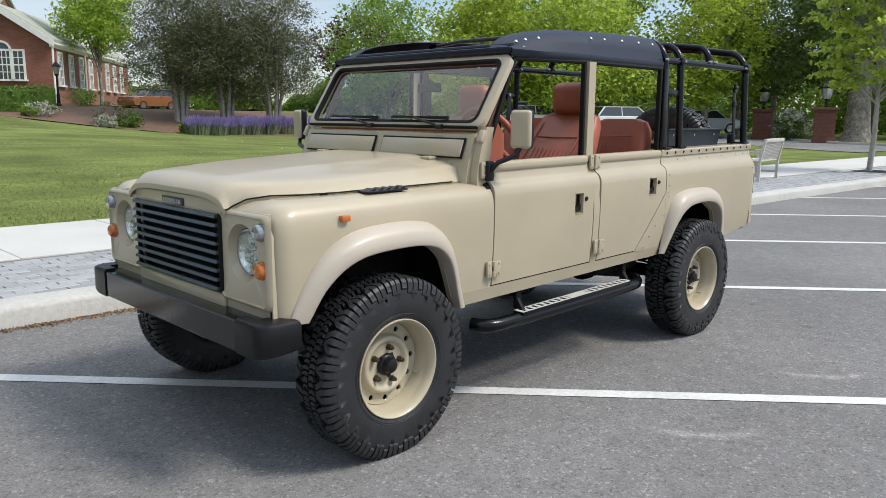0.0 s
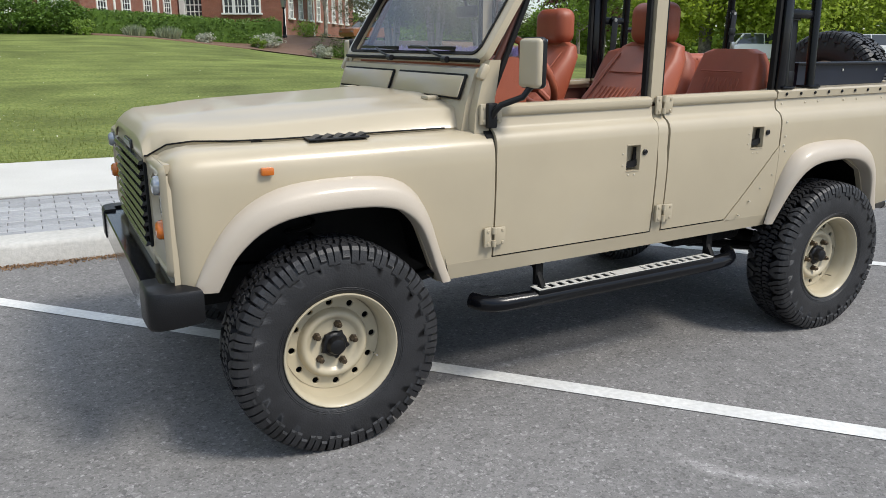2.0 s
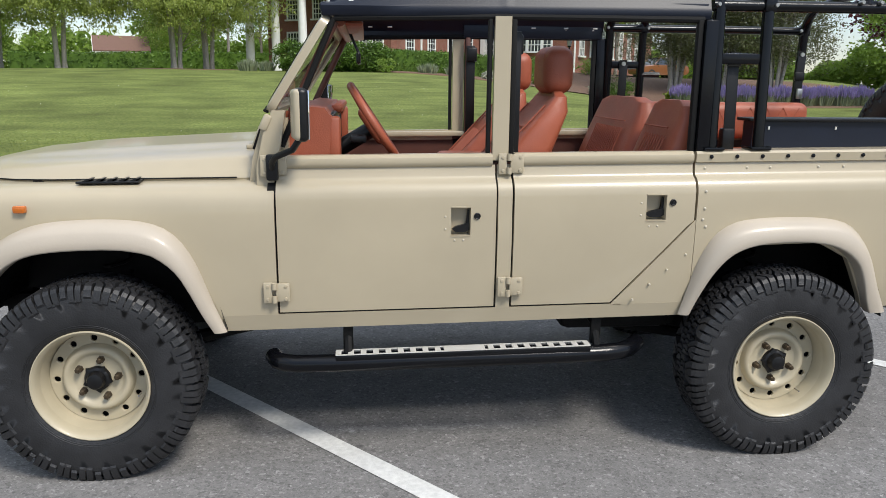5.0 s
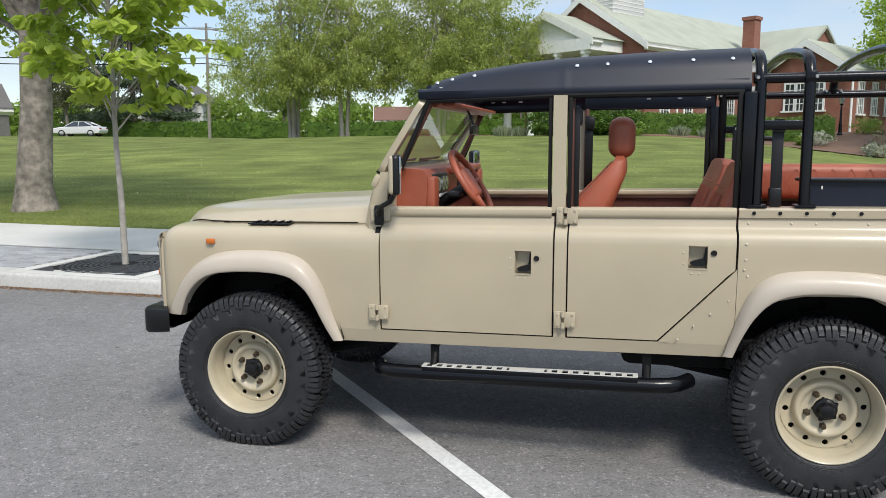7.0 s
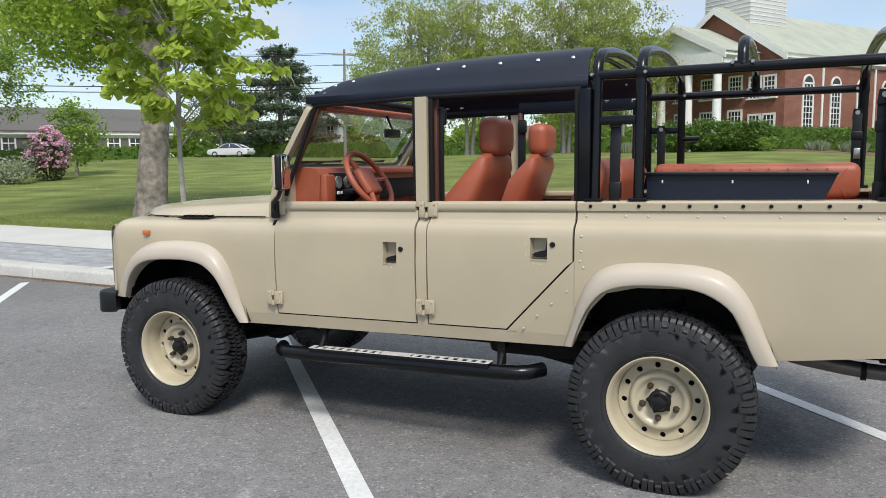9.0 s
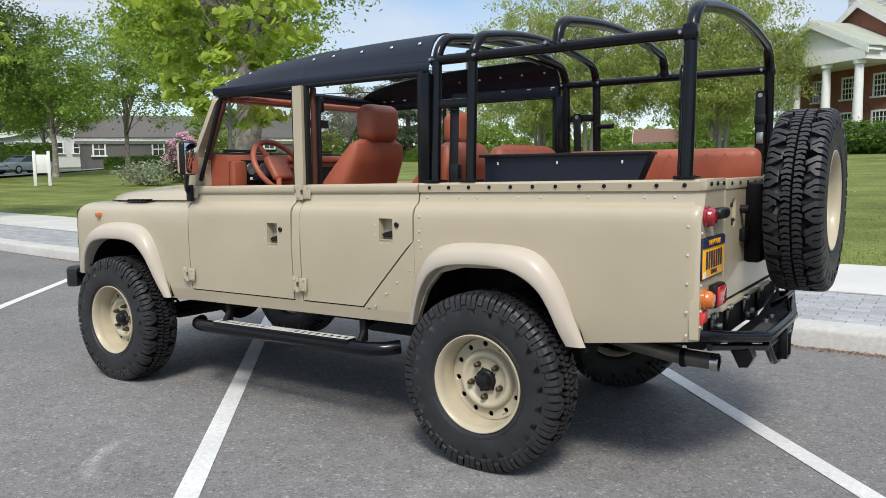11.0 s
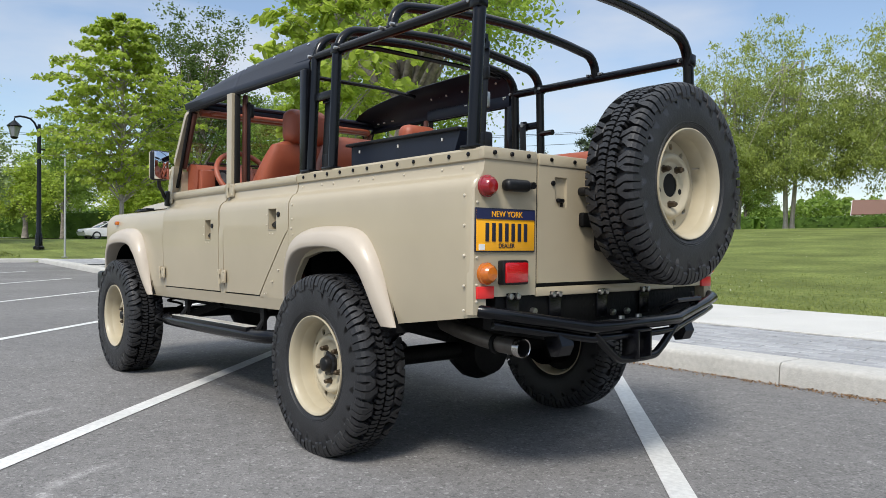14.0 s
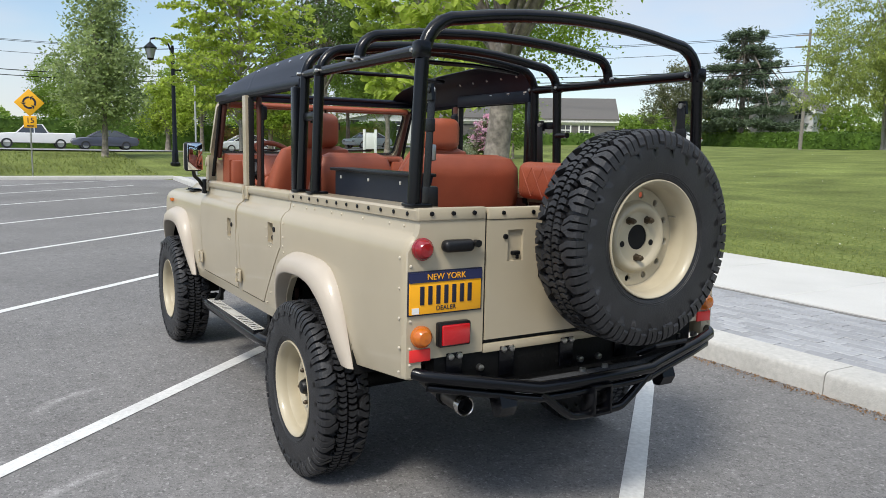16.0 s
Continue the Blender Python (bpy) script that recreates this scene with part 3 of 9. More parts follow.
doors = []
for geo, hole, hx in ((door_f, fh, 1.432), (door_r, rh, 2.226)):
    for side in (1, -1):
        name = "front_door" if geo is door_f else "rear_door"
        d = part(name, geo if side == 1 else geo.flipped(), PAINT, truck)
        doors.append(d)

        def sub(nm, g2, m2, lb=""):
            part(nm, g2 if side == 1 else g2.flipped(), m2, d, lb)

        x0, x1, z0, z1 = hole
        zr = RAKE * hx
        # recessed cup, paddle and lock of the handle
        g = Geo()
        g.shell([[(x0, -0.806, z0 + zr), (x0, -0.806, z1 + zr)], [(x0 + 0.004, -0.762, z0 + zr), (x0 + 0.004, -0.762, z1 + zr)], [(x1 - 0.004, -0.762, z0 + zr), (x1 - 0.004, -0.762, z1 + zr)], [(x1, -0.806, z0 + zr), (x1, -0.806, z1 + zr)]],
                [[(x0 - 0.004, -0.803, z0 + zr), (x0 - 0.004, -0.803, z1 + zr)], [(x0, -0.757, z0 + zr), (x0, -0.757, z1 + zr)], [(x1, -0.757, z0 + zr), (x1, -0.757, z1 + zr)], [(x1 + 0.004, -0.803, z0 + zr), (x1 + 0.004, -0.803, z1 + zr)]])
        g.box(((x0 + x1) / 2, -0.785, z0 + zr - 0.002), (x1 - x0, 0.05, 0.004)).box(((x0 + x1) / 2, -0.785, z1 + zr + 0.002), (x1 - x0, 0.05, 0.004))
        sub("handle_cup", g, PAINT)
        # a curved paddle across the foot of the cup and its slim lever at the edge
        g = Geo().prism([(x0 + 0.006, z0 + zr + 0.022), (x0 + 0.022, z0 + zr + 0.033), (x0 + 0.050, z0 + zr + 0.040), (x1 - 0.006, z0 + zr + 0.046), (x1 - 0.003, z0 + zr + 0.020), (x1 - 0.020, z0 + zr + 0.010), (x0 + 0.020, z0 + zr + 0.010)], -0.792, -0.774)
        g.prism([(x1 - 0.016, z0 + zr + 0.040), (x1 - 0.004, z0 + zr + 0.040), (x1 - 0.004, z1 + zr - 0.012), (x1 - 0.009, z1 + zr - 0.012)], -0.784, -0.770)
        sub("door_handle", g, PLASTIC, "black paddle handle")
        sub("lock", Geo().lathe([(-0.800, 0.0135), (-0.812, 0.0135), (-0.814, 0.011), (-0.812, 0.0085), (-0.812, 0.005), (-0.814, 0.004), (-0.814, 0.0)], 16, "y", (x1 + 0.026, 0, (z0 + z1) / 2 + zr + 0.022)), PLASTIC, "round black lock barrel")
        for dx, dz in ((-0.022, 0.02), (-0.022, -0.03), (0.015, -0.075), (0.05, -0.075)):
            sub("rivet", Geo().lathe([(-0.805, 0.0045), (-0.809, 0.004), (-0.811, 0.0)], 8, "y", (x0 + dx, 0, (z0 + z1) / 2 + zr + dz)), RIVET)
        # waist capping of the door
        cx0, cx1 = (0.700, 1.560) if geo is door_f else (1.65, 2.388)
        prof = [(-0.748, 1.206), (-0.758, 1.212), (-0.764, 1.226), (-0.760, 1.245), (-0.745, 1.257), (-0.705, 1.257), (-0.705, 1.20)]
        g = Geo().grid([[(x, y, z) for y, z in prof] for x in frange(cx0, cx1, 4)], close_v=True)
        n = len(prof)
        g.f += [tuple(range(n)), tuple(range(4 * n - 1, 3 * n - 1, -1))]
        sub("waist_capping", g.raked(), PAINT)
        # hinges
        hz = (0.728, 1.221) if geo is door_f else (0.726, 1.217)
        hxx = 0.702 if geo is door_f else 1.630
        for k, z in enumerate(hz):
            yo = -0.812 if k == 0 else -0.762
            g = Geo().box((hxx - 0.030, yo, z), (0.034, 0.014, 0.082), 0.004).box((hxx + 0.028, yo, z), (0.054, 0.012, 0.074), 0.004)
            g.lathe([(z - 0.04, 0.010), (z - 0.014, 0.010)], 10, "z", (hxx - 0.004, yo - 0.008, 0), True).lathe([(z + 0.014, 0.010), (z + 0.04, 0.010)], 10, "z", (hxx - 0.004, yo - 0.008, 0), True)
            for dx in (-0.030, 0.040):
                for dz in (-0.026, 0.026):
                    g.lathe([(yo - 0.006, 0.0075), (yo - 0.010, 0.006), (yo - 0.0105, 0.0)], 8, "y", (hxx + dx, 0, z + dz))
            sub("hinge", g.raked(), PAINT)

# capping of the load bed with its bolts
prof = [(-0.748, 1.208), (-0.760, 1.214), (-0.763, 1.248), (-0.755, 1.257), (-0.640, 1.257), (-0.640, 1.24), (-0.738, 1.24), (-0.738, 1.208)]
g = Geo().grid([[(x, y, z) for y, z in prof] for x in frange(2.398, 3.735, 5)], close_v=True)
g.f += [tuple(range(8)), tuple(range(39, 31, -1))]
caps = both("bed_capping", g.raked(), PAINT)
for cp, s in zip(caps, (1, -1)):
    for i in range(12):
        g = Geo().lathe([(-0.760, 0.009), (-0.766, 0.008), (-0.768, 0.0)], 8, "y", (2.46 + i * 0.109, 0, 1.235)).raked()
        part("bolt", g if s == 1 else g.flipped(), BLACKMETAL, cp)
for q, s in zip(quarters, (1, -1)):
    for x in (2.44, 2.62, 2.72, 2.93, 3.04, 3.26, 3.50, 3.62):
        g = Geo().lathe([(-0.750, 0.006), (-0.7565, 0.005), (-0.759, 0.0)], 8, "y", (x, 0, 1.188)).raked()
        part("rivet", g if s == 1 else g.flipped(), RIVET, q)
    for x, z in ((2.43, 1.10), (2.43, 1.03), (2.425, 0.985), (2.44, 0.955), (3.69, 1.08), (3.69, 0.97), (3.69, 0.86), (3.69, 0.75), (3.69, 0.66)):
        g = Geo().lathe([(-0.806, 0.006), (-0.811, 0.005), (-0.813, 0.0)], 8, "y", (x, 0, z)).raked()
        part("rivet", g if s == 1 else g.flipped(), RIVET, q)

# wheel arch flares
for outer, inner in (
    ([(-0.497, 0.672), (-0.455, 0.77), (-0.379, 0.896), (-0.272, 0.983), (-0.131, 1.028), (0.15, 1.036), (0.305, 1.002), (0.392, 0.89), (0.452, 0.71), (0.506, 0.576)],
     [(-0.415, 0.668), (-0.392, 0.715), (-0.350, 0.800), (-0.252, 0.888), (-0.121, 0.926), (0.21, 0.931), (0.33, 0.858), (0.385, 0.745), (0.42, 0.655), (0.460, 0.576)]),
    ([(2.352, 0.612), (2.385, 0.72), (2.428, 0.870), (2.500, 0.978), (2.625, 1.022), (2.975, 1.022), (3.089, 0.978), (3.17, 0.862), (3.215, 0.74), (3.275, 0.605)],
     [(2.392, 0.612), (2.420, 0.70), (2.471, 0.812), (2.547, 0.897), (2.682, 0.930), (2.94, 0.929), (3.075, 0.858), (3.13, 0.76), (3.165, 0.66), (3.195, 0.605)])):
    po, pi = smooth_line(outer, 34), smooth_line(inner, 34)
    rows = []
    for idx, (a, b) in enumerate(zip(po, pi)):
        end = max(0.0, 1 - min(idx, 33 - idx) / 10)
        shrink = 1 - 0.74 * end ** 1.4

        def mixp(t, y):
            y = 0.803 + (y - 0.803) * shrink if y > 0.803 else y
            return (a[0] + (b[0] - a[0]) * t, -y, a[1] + (b[1] - a[1]) * t)
        rows.append([mixp(0, 0.800), mixp(0.0, 0.812), mixp(0.10, 0.836), mixp(0.25, 0.860), mixp(0.42, 0.873), mixp(0.70, 0.880), mixp(0.94, 0.882), mixp(1.0, 0.879), mixp(1.02, 0.868), mixp(1.02, 0.78)])
    g = Geo().grid(rows)
    both("wheel_arch_flare", g, FLARE, label="pinkish beige moulded wheel arch flare", angle=60)
# dark liners inside the arches
for cx, arch in ((0.035, ARCH_F), (2.80, ARCH_R)):
    ring = [(cx - 0.43, 0.67), (cx - 0.41, 0.78), (cx - 0.33, 0.95), (cx - 0.15, 1.015), (cx + 0.15, 1.015), (cx + 0.33, 0.95), (cx + 0.43, 0.76), (cx + 0.47, 0.58)]
    pts = smooth_line(ring, 20)
    g = Geo().grid([[(p[0], -0.795, p[1]), (p[0], -0.42, p[1])] for p in pts])
    n = len(g.v)
    g.add([(p[0], -0.42, p[1]) for p in pts], [tuple(range(20))])
    both("wheel_arch_liner", g, CHASSIS)

# bonnet
rows, rim_line = [], []
for x in [-0.575, -0.573, -0.562, -0.54, -0.50, -0.42, -0.30, -0.15, 0.0, 0.2, 0.4, 0.55, 0.60, 0.645]:
    t = (x + 0.575) / 1.22
    drop = 0.0 if x > -0.50 else (x + 0.50) ** 2 * 9.0
    half = 0.470 + 0.195 * min(1.0, max(0.0, (x + 0.54) / 0.30)) ** 0.7
    edge = 1.165 - wing_drop(max(x, -0.548)) * 1.05
    crown = 1.172 + 0.052 + 0.050 * t - drop
    rim_line.append((x, half + 0.001, edge + 0.001))
    row = []
    for s in frange(-1, 1, 33):
        a = abs(s)
        y = half * s
        if a > 0.94:
            z = edge + (crown - 0.035 - edge) * max(0.0, 1 - ((a - 0.94) / 0.06) ** 2) ** 0.5
        else:
            z = crown - 0.035 * (a / 0.94) ** 6
            bulge = 0.014 * max(0.0, 1 - max(0.0, (a - 0.50) / 0.14)) if a < 0.64 else 0.0
            z += bulge * min(1, max(0, (x + 0.45) / 0.2))
        row.append((x, y, z))
    rows.append(row)
inner = [[(x, y * 0.985, z - 0.022) for x, y, z in r] for r in rows]
bonnet = part("bonnet", Geo().shell(rows, inner).raked(), PAINT, truck, angle=50)
for s in (-1, 1):
    rows = [[(x, s * 0.40, 1.146 - wing_drop(max(x, -0.548))), (x, s * 0.645, 1.150 - wing_drop(max(x, -0.548)))] for x in frange(-0.552, -0.10, 12)]
    part("slam_panel", Geo().shell(rows, [[(x, y, z - 0.02) for x, y, z in r] for r in rows]).raked(), PAINT, truck)
    # black tube along the bonnet edge draws the shaded shut line
    part("bonnet_gap", Geo().tube([(x, s * y, z) for x, y, z in rim_line[1:-2]], 0.0034, 6).raked(), SEAL_SHADE, truck)
    part("bonnet_seal", Geo().box((0.18, s * 0.625, 1.160), (0.82, 0.060, 0.010)).raked(), SEAL_SHADE, truck)
for s in (-1, 1):
    g = Geo().box((0.60, s * 0.455, 1.272), (0.075, 0.07, 0.020), 0.008).lathe([(-0.03, 0.016), (0.03, 0.016)], 12, "y", (0.632, s * 0.455, 1.284), True)
    part("bonnet_hinge", g.raked(), PAINT, truck)
    # louvred air intake on the wing top
    g = Geo().box((0.075, s * 0.705, 1.162), (0.235, 0.070, 0.009), 0.004)
    for i in range(5):
        g.prism([(-0.028 + i * 0.044, 1.164), (0.004 + i * 0.044, 1.177), (0.012 + i * 0.044, 1.175), (-0.002 + i * 0.044, 1.164)], s * 0.677, s * 0.733)
    part("wing_vent", g.raked(), PLASTIC, truck, "black louvred wing-top vent")
    part("side_indicator", Geo().box((-0.222, s * 0.812, 1.073), (0.045, 0.026, 0.028), 0.006), ORANGE, truck, "small amber side indicator")

# front: panels, grille, lamps
g = Geo()
for s in (-1, 1):
    o = Geo()
    outline = []
    for ca, cz, a0 in ((0.735, 1.075, 0), (0.43, 1.075, 90), (0.43, 0.765, 180), (0.735, 0.765, 270)):
        for k in range(5):
            a = radians(a0 + 22.5 * k)
            outline.append((s * ca + s * 0.03 * math.cos(a), cz + 0.03 * math.sin(a)))
    full = []
    for (ya, za), (yb, zb) in zip(outline, outline[1:] + outline[:1]):
        m_ = max(1, int(math.hypot(yb - ya, zb - za) / 0.03))
        full += [(ya + (yb - ya) * q / m_, za + (zb - za) * q / m_) for q in range(m_)]
    outline = full
    lamp_y, lamp_z, R = s * 0.572, 0.945, 0.116
    n = len(outline)
    circ = []
    for y, z in outline:
        a = math.atan2(z - lamp_z, y - lamp_y)
        circ.append((lamp_y + R * math.cos(a), lamp_z + R * math.sin(a)))
    ring = lambda pts, x: [(x, y, z) for y, z in pts]
    sm = [(y + (y - s * 0.58) * 0.06, z + (z - 0.92) * 0.05) for y, z in outline]
    rows = [ring(sm, -0.548), ring(outline, -0.566), ring([(s * 0.58 + (y - s * 0.58) * 0.95, 0.92 + (z - 0.92) * 0.955) for y, z in outline], -0.568), ring([(s * 0.58 + (y - s * 0.58) * 0.92, 0.92 + (z - 0.92) * 0.93) for y, z in outline], -0.560), ring([(lamp_y + (y - lamp_y) * 1.02, lamp_z + (z - lamp_z) * 1.02) for y, z in circ], -0.559), ring(circ, -0.552), ring([(lamp_y + (y - lamp_y) * 0.80, lamp_z + (z - lamp_z) * 0.80) for y, z in circ], -0.512)]
    o.grid(rows, close_v=True)
    panel = part("headlamp_panel", o.raked(), PAINT, truck, angle=50)
    lens = Geo().lathe([(-0.500, 0.092), (-0.520, 0.092), (-0.533, 0.086), (-0.542, 0.06), (-0.546, 0.03), (-0.547, 0.0)], 28, "x", (0, lamp_y, lamp_z))
    hl = part("headlamp", lens.raked(), GLASS, truck, "round clear headlamp with chrome reflector")
    bowl = Geo().lathe([(-0.522, 0.094), (-0.526, 0.088), (-0.505, 0.07), (-0.49, 0.03), (-0.486, 0.0)], 28, "x", (0, lamp_y, lamp_z))
    for i in range(3):
        a = radians(90 + 120 * i)
        bowl.lathe([(-0.488, 0.026), (-0.512, 0.030), (-0.512, 0.024), (-0.495, 0.0)], 14, "x", (0, lamp_y + 0.042 * math.cos(a), lamp_z + 0.042 * math.sin(a)))
    part("reflector", bowl.raked(), CHROME, hl)
    part("bezel", Geo().lathe([(-0.515, 0.093), (-0.530, 0.093), (-0.530, 0.088), (-0.515, 0.088)], 28, "x", (0, lamp_y, lamp_z)).raked(), WHITELENS, hl)
    # black ring that stands in for the shaded gap round the lamp
    part("lamp_seal", Geo().lathe([(-0.510, 0.101), (-0.522, 0.101), (-0.522, 0.094), (-0.510, 0.094)], 28, "x", (0, lamp_y, lamp_z)).raked(), SEAL_SHADE, hl)
    for z, m, nm, lb in ((0.893, ORANGE, "indicator", "round amber front indicator"), (1.045, WHITELENS, "side_lamp", "round clear side lamp")):
        g2 = Geo().lathe([(-0.556, 0.038), (-0.564, 0.038), (-0.566, 0.034), (-0.580, 0.032), (-0.588, 0.024), (-0.591, 0.0)], 20, "x", (0, s * 0.722, z))
        part(nm, g2.raked(), m, truck, lb)
    # strips round the panel
    g = Geo().prism([(s * 0.752, 0.672), (s * 0.775, 0.672), (s * 0.770, 1.030), (s * 0.752, 1.080)], -0.549, -0.530, "x")
    g.box((-0.5395, s * 0.585, 0.700), (0.019, 0.36, 0.065)).box((-0.5395, s * 0.575, 1.100), (0.019, 0.35, 0.030)).box((-0.5395, s * 0.407, 0.915), (0.019, 0.02, 0.48))
    part("panel_strip", g.raked(), PAINT, truck)
part("front_valance", Geo().box((-0.554, 0, 0.705), (0.02, 0.84, 0.085), 0.008).raked(), PAINT, truck)
part("bonnet_platform", Geo().box((-0.556, 0, 1.115), (0.022, 0.84, 0.066), 0.008).raked(), PAINT, truck)
grille = part("grille", Geo().box((-0.53, 0, 0.925), (0.02, 0.83, 0.345)).box((-0.556, 0.405, 0.925), (0.03, 0.022, 0.33), 0.004).box((-0.556, -0.405, 0.925), (0.03, 0.022, 0.33), 0.004).raked(), SEAL_SHADE, truck, "black slatted radiator grille")
for i in range(9):
    z = 0.772 + i * 0.0385
    g = Geo().prism([(-0.545, z + 0.002), (-0.584, z - 0.009), (-0.590, z - 0.007), (-0.583, z + 0.006), (-0.545, z + 0.012)], -0.405, 0.405)
    part("slat", g.raked(), GRILLE, grille)
badge = part("badge", Geo().box((-0.572, 0, 1.112), (0.012, 0.20, 0.036), 0.004).raked(), GRILLE, truck, "small black badge with illegible lettering")
g = Geo()
for i in range(8):
    g.box((-0.579, -0.077 + i * 0.022, 1.112), (0.003, 0.014, 0.018))
part("badge_bar", g.raked(), mat("badge_silver", (0.4, 0.4, 0.4), 0.4, 0.6), badge)

# front bumper
prof = [(-0.612, 0.694), (-0.617, 0.688), (-0.617, 0.570), (-0.612, 0.564), (-0.52, 0.564), (-0.52, 0.572), (-0.607, 0.572), (-0.607, 0.686), (-0.47, 0.686), (-0.47, 0.694)]
prof = [(x - 0.03, z - 0.006) for x, z in prof]
g = Geo().prism(prof, -0.70, 0.70)
bumper = part("front_bumper", g, BUMPERBLACK, truck, "black steel front bumper with rubber end caps")
for s in (-1, 1):
    pts = [(-0.653, 0.655), (-0.653, 0.79), (-0.640, 0.825), (-0.595, 0.845), (-0.470, 0.848)]
    line = smooth_line(pts, 12)
    rows = []
    for j, p in enumerate(line):
        ax, ay = -0.575, 0.70
        def sec(k, z):
            return (p[0] + (ax - p[0]) * k, s * (p[1] + (min(ay, p[1]) - p[1]) * k), z)
        low = 0.555 + 0.02 * (j / 11) ** 2
        rows.append([sec(0.06, low), sec(0.0, low + 0.012), sec(0.0, 0.680), sec(0.04, 0.692), sec(0.14, 0.699), sec(0.75, 0.700), sec(0.75, low)])
    g = Geo().grid(rows, close_v=True)
    g.f += [tuple(range(7)), tuple(range(83, 76, -1))]
    part("end_cap", g, PLASTIC, bumper, "textured black plastic end cap")
    g = Geo().box((-0.50, s * 0.33, 0.625), (0.20, 0.07, 0.11))
    part("bumper_bracket", g, CHASSIS, bumper)
    g = Geo().box((-0.515, s * 0.33, 0.700), (0.05, 0.09, 0.006)).lathe([(0.70, 0.013), (0.714, 0.013), (0.714, 0.0)], 8, "z", (-0.535, s * 0.33 - 0.025, 0)).lathe([(0.70, 0.013), (0.714, 0.013), (0.714, 0.0)], 8, "z", (-0.535, s * 0.33 + 0.025, 0))
    part("bumper_bolt", g, STEEL, bumper)

# bulkhead, vent flaps and windscreen
g = Geo()
g.prism([(0.600, 1.13), (0.622, 1.255), (0.668, 1.395), (0.69, 1.40), (0.76, 1.40), (0.76, 1.13)], -0.705, 0.705)
part("bulkhead", g.raked(), PAINT, truck)
for s in (-1, 1):
    part("bulkhead_side", Geo().prism([(0.635, 1.06), (0.640, 1.22), (0.668, 1.34), (0.705, 1.43), (0.755, 1.43), (0.735, 1.30), (0.708, 1.20), (0.700, 1.06)], s * 0.69, s * 0.752).raked(), PAINT, truck)
    part("windscreen_bracket", Geo().box((0.680, s * 0.742, 1.385), (0.034, 0.034, 0.065), 0.010, m=Matrix.Rotation(radians(26), 4, "Y")).raked(), PAINT, truck)
    rot = Matrix.Rotation(radians(20.7), 4, "Y")
    # black sheet behind each flap draws the shade in its gap
    part("vent_flap_gap", Geo().box((0.636, s * 0.345, 1.325), (0.010, 0.632, 0.106), 0.004, m=rot).raked(), SEAL_SHADE, truck)
    part("vent_flap", Geo().box((0.631, s * 0.345, 1.325), (0.012, 0.615, 0.090), 0.005, m=rot).raked(), PAINT, truck)
W0, W1 = (0.690, 1.428), (0.925, 1.795)
WN = Vector((W1[1] - W0[1], 0, -(W1[0] - W0[0]))).normalized()


def screen(u, v, d=0.0):
    """A point of the windscreen plane: u across, v from base to top, d forward."""
    return Vector((W0[0] + (W1[0] - W0[0]) * v, u, W0[1] + (W1[1] - W0[1]) * v)) - WN * d


def ring_of(uw, v0, v1, r, d, n=6):
    out = []
    for cu, cv, a0 in ((uw - r, v1, 0), (-(uw - r), v1, 90), (-(uw - r), v0, 180), (uw - r, v0, 270)):
        for k in range(n):
            a = radians(a0 + 90 * k / (n - 1))
            vv = cv + (r * math.sin(a) - (r if a0 in (0, 90) else -r)) / 0.436
            out.append(screen(cu + r * math.cos(a), vv, d))
    return out


rows = [ring_of(0.735, 0.0, 1.0, 0.05, -0.015), ring_of(0.735, 0.0, 1.0, 0.05, 0.015), ring_of(0.725, 0.02, 0.98, 0.05, 0.02), ring_of(0.690, 0.055, 0.925, 0.05, 0.02), ring_of(0.684, 0.06, 0.92, 0.05, 0.012), ring_of(0.684, 0.06, 0.92, 0.05, -0.015)]
ws = part("windscreen_frame", Geo().grid(rows, close_v=True, close_u=True), PAINT, truck, angle=50)
rows = [ring_of(0.692, 0.05, 0.93, 0.05, 0.021), ring_of(0.692, 0.05, 0.93, 0.05, 0.026), ring_of(0.677, 0.082, 0.90, 0.045, 0.024), ring_of(0.677, 0.082, 0.90, 0.045, 0.0)]
part("seal", Geo().grid(rows, close_v=True), SEAL_SHADE, ws)
g = Geo().add([screen(-0.68, 0.06), screen(0.68, 0.06), screen(0.68, 0.92), screen(-0.68, 0.92)], [(0, 1, 2, 3)])
pane = part("pane", g, GLASS, ws, "reflective windscreen glass", angle=0)
pane.visible_shadow = False
part("base_rail", Geo().box(screen(0, 0.0, 0.015), (0.02, 1.42, 0.012), 0.004, m=Matrix.Rotation(radians(30), 4, "Y")), SEAL_SHADE, ws)
for y in (0.20, -0.36):
    g = Geo().tube([screen(y - 0.10, -0.01, 0.03), screen(y, 0.02, 0.05), screen(y + 0.12, 0.10, 0.035)], 0.006, 8)
    g.tube([screen(y - 0.14, 0.085, 0.03), screen(y + 0.30, 0.13, 0.03)], 0.005, 6).box(screen(y + 0.08, 0.105, 0.034), (0.014, 0.44, 0.012), 0.003)
    g.lathe([(-0.02, 0.014), (0.02, 0.014)], 10, "y", screen(y - 0.10, -0.02, 0.03), True)
    part("wiper", g, PLASTIC, truck, "black wiper arm and blade")

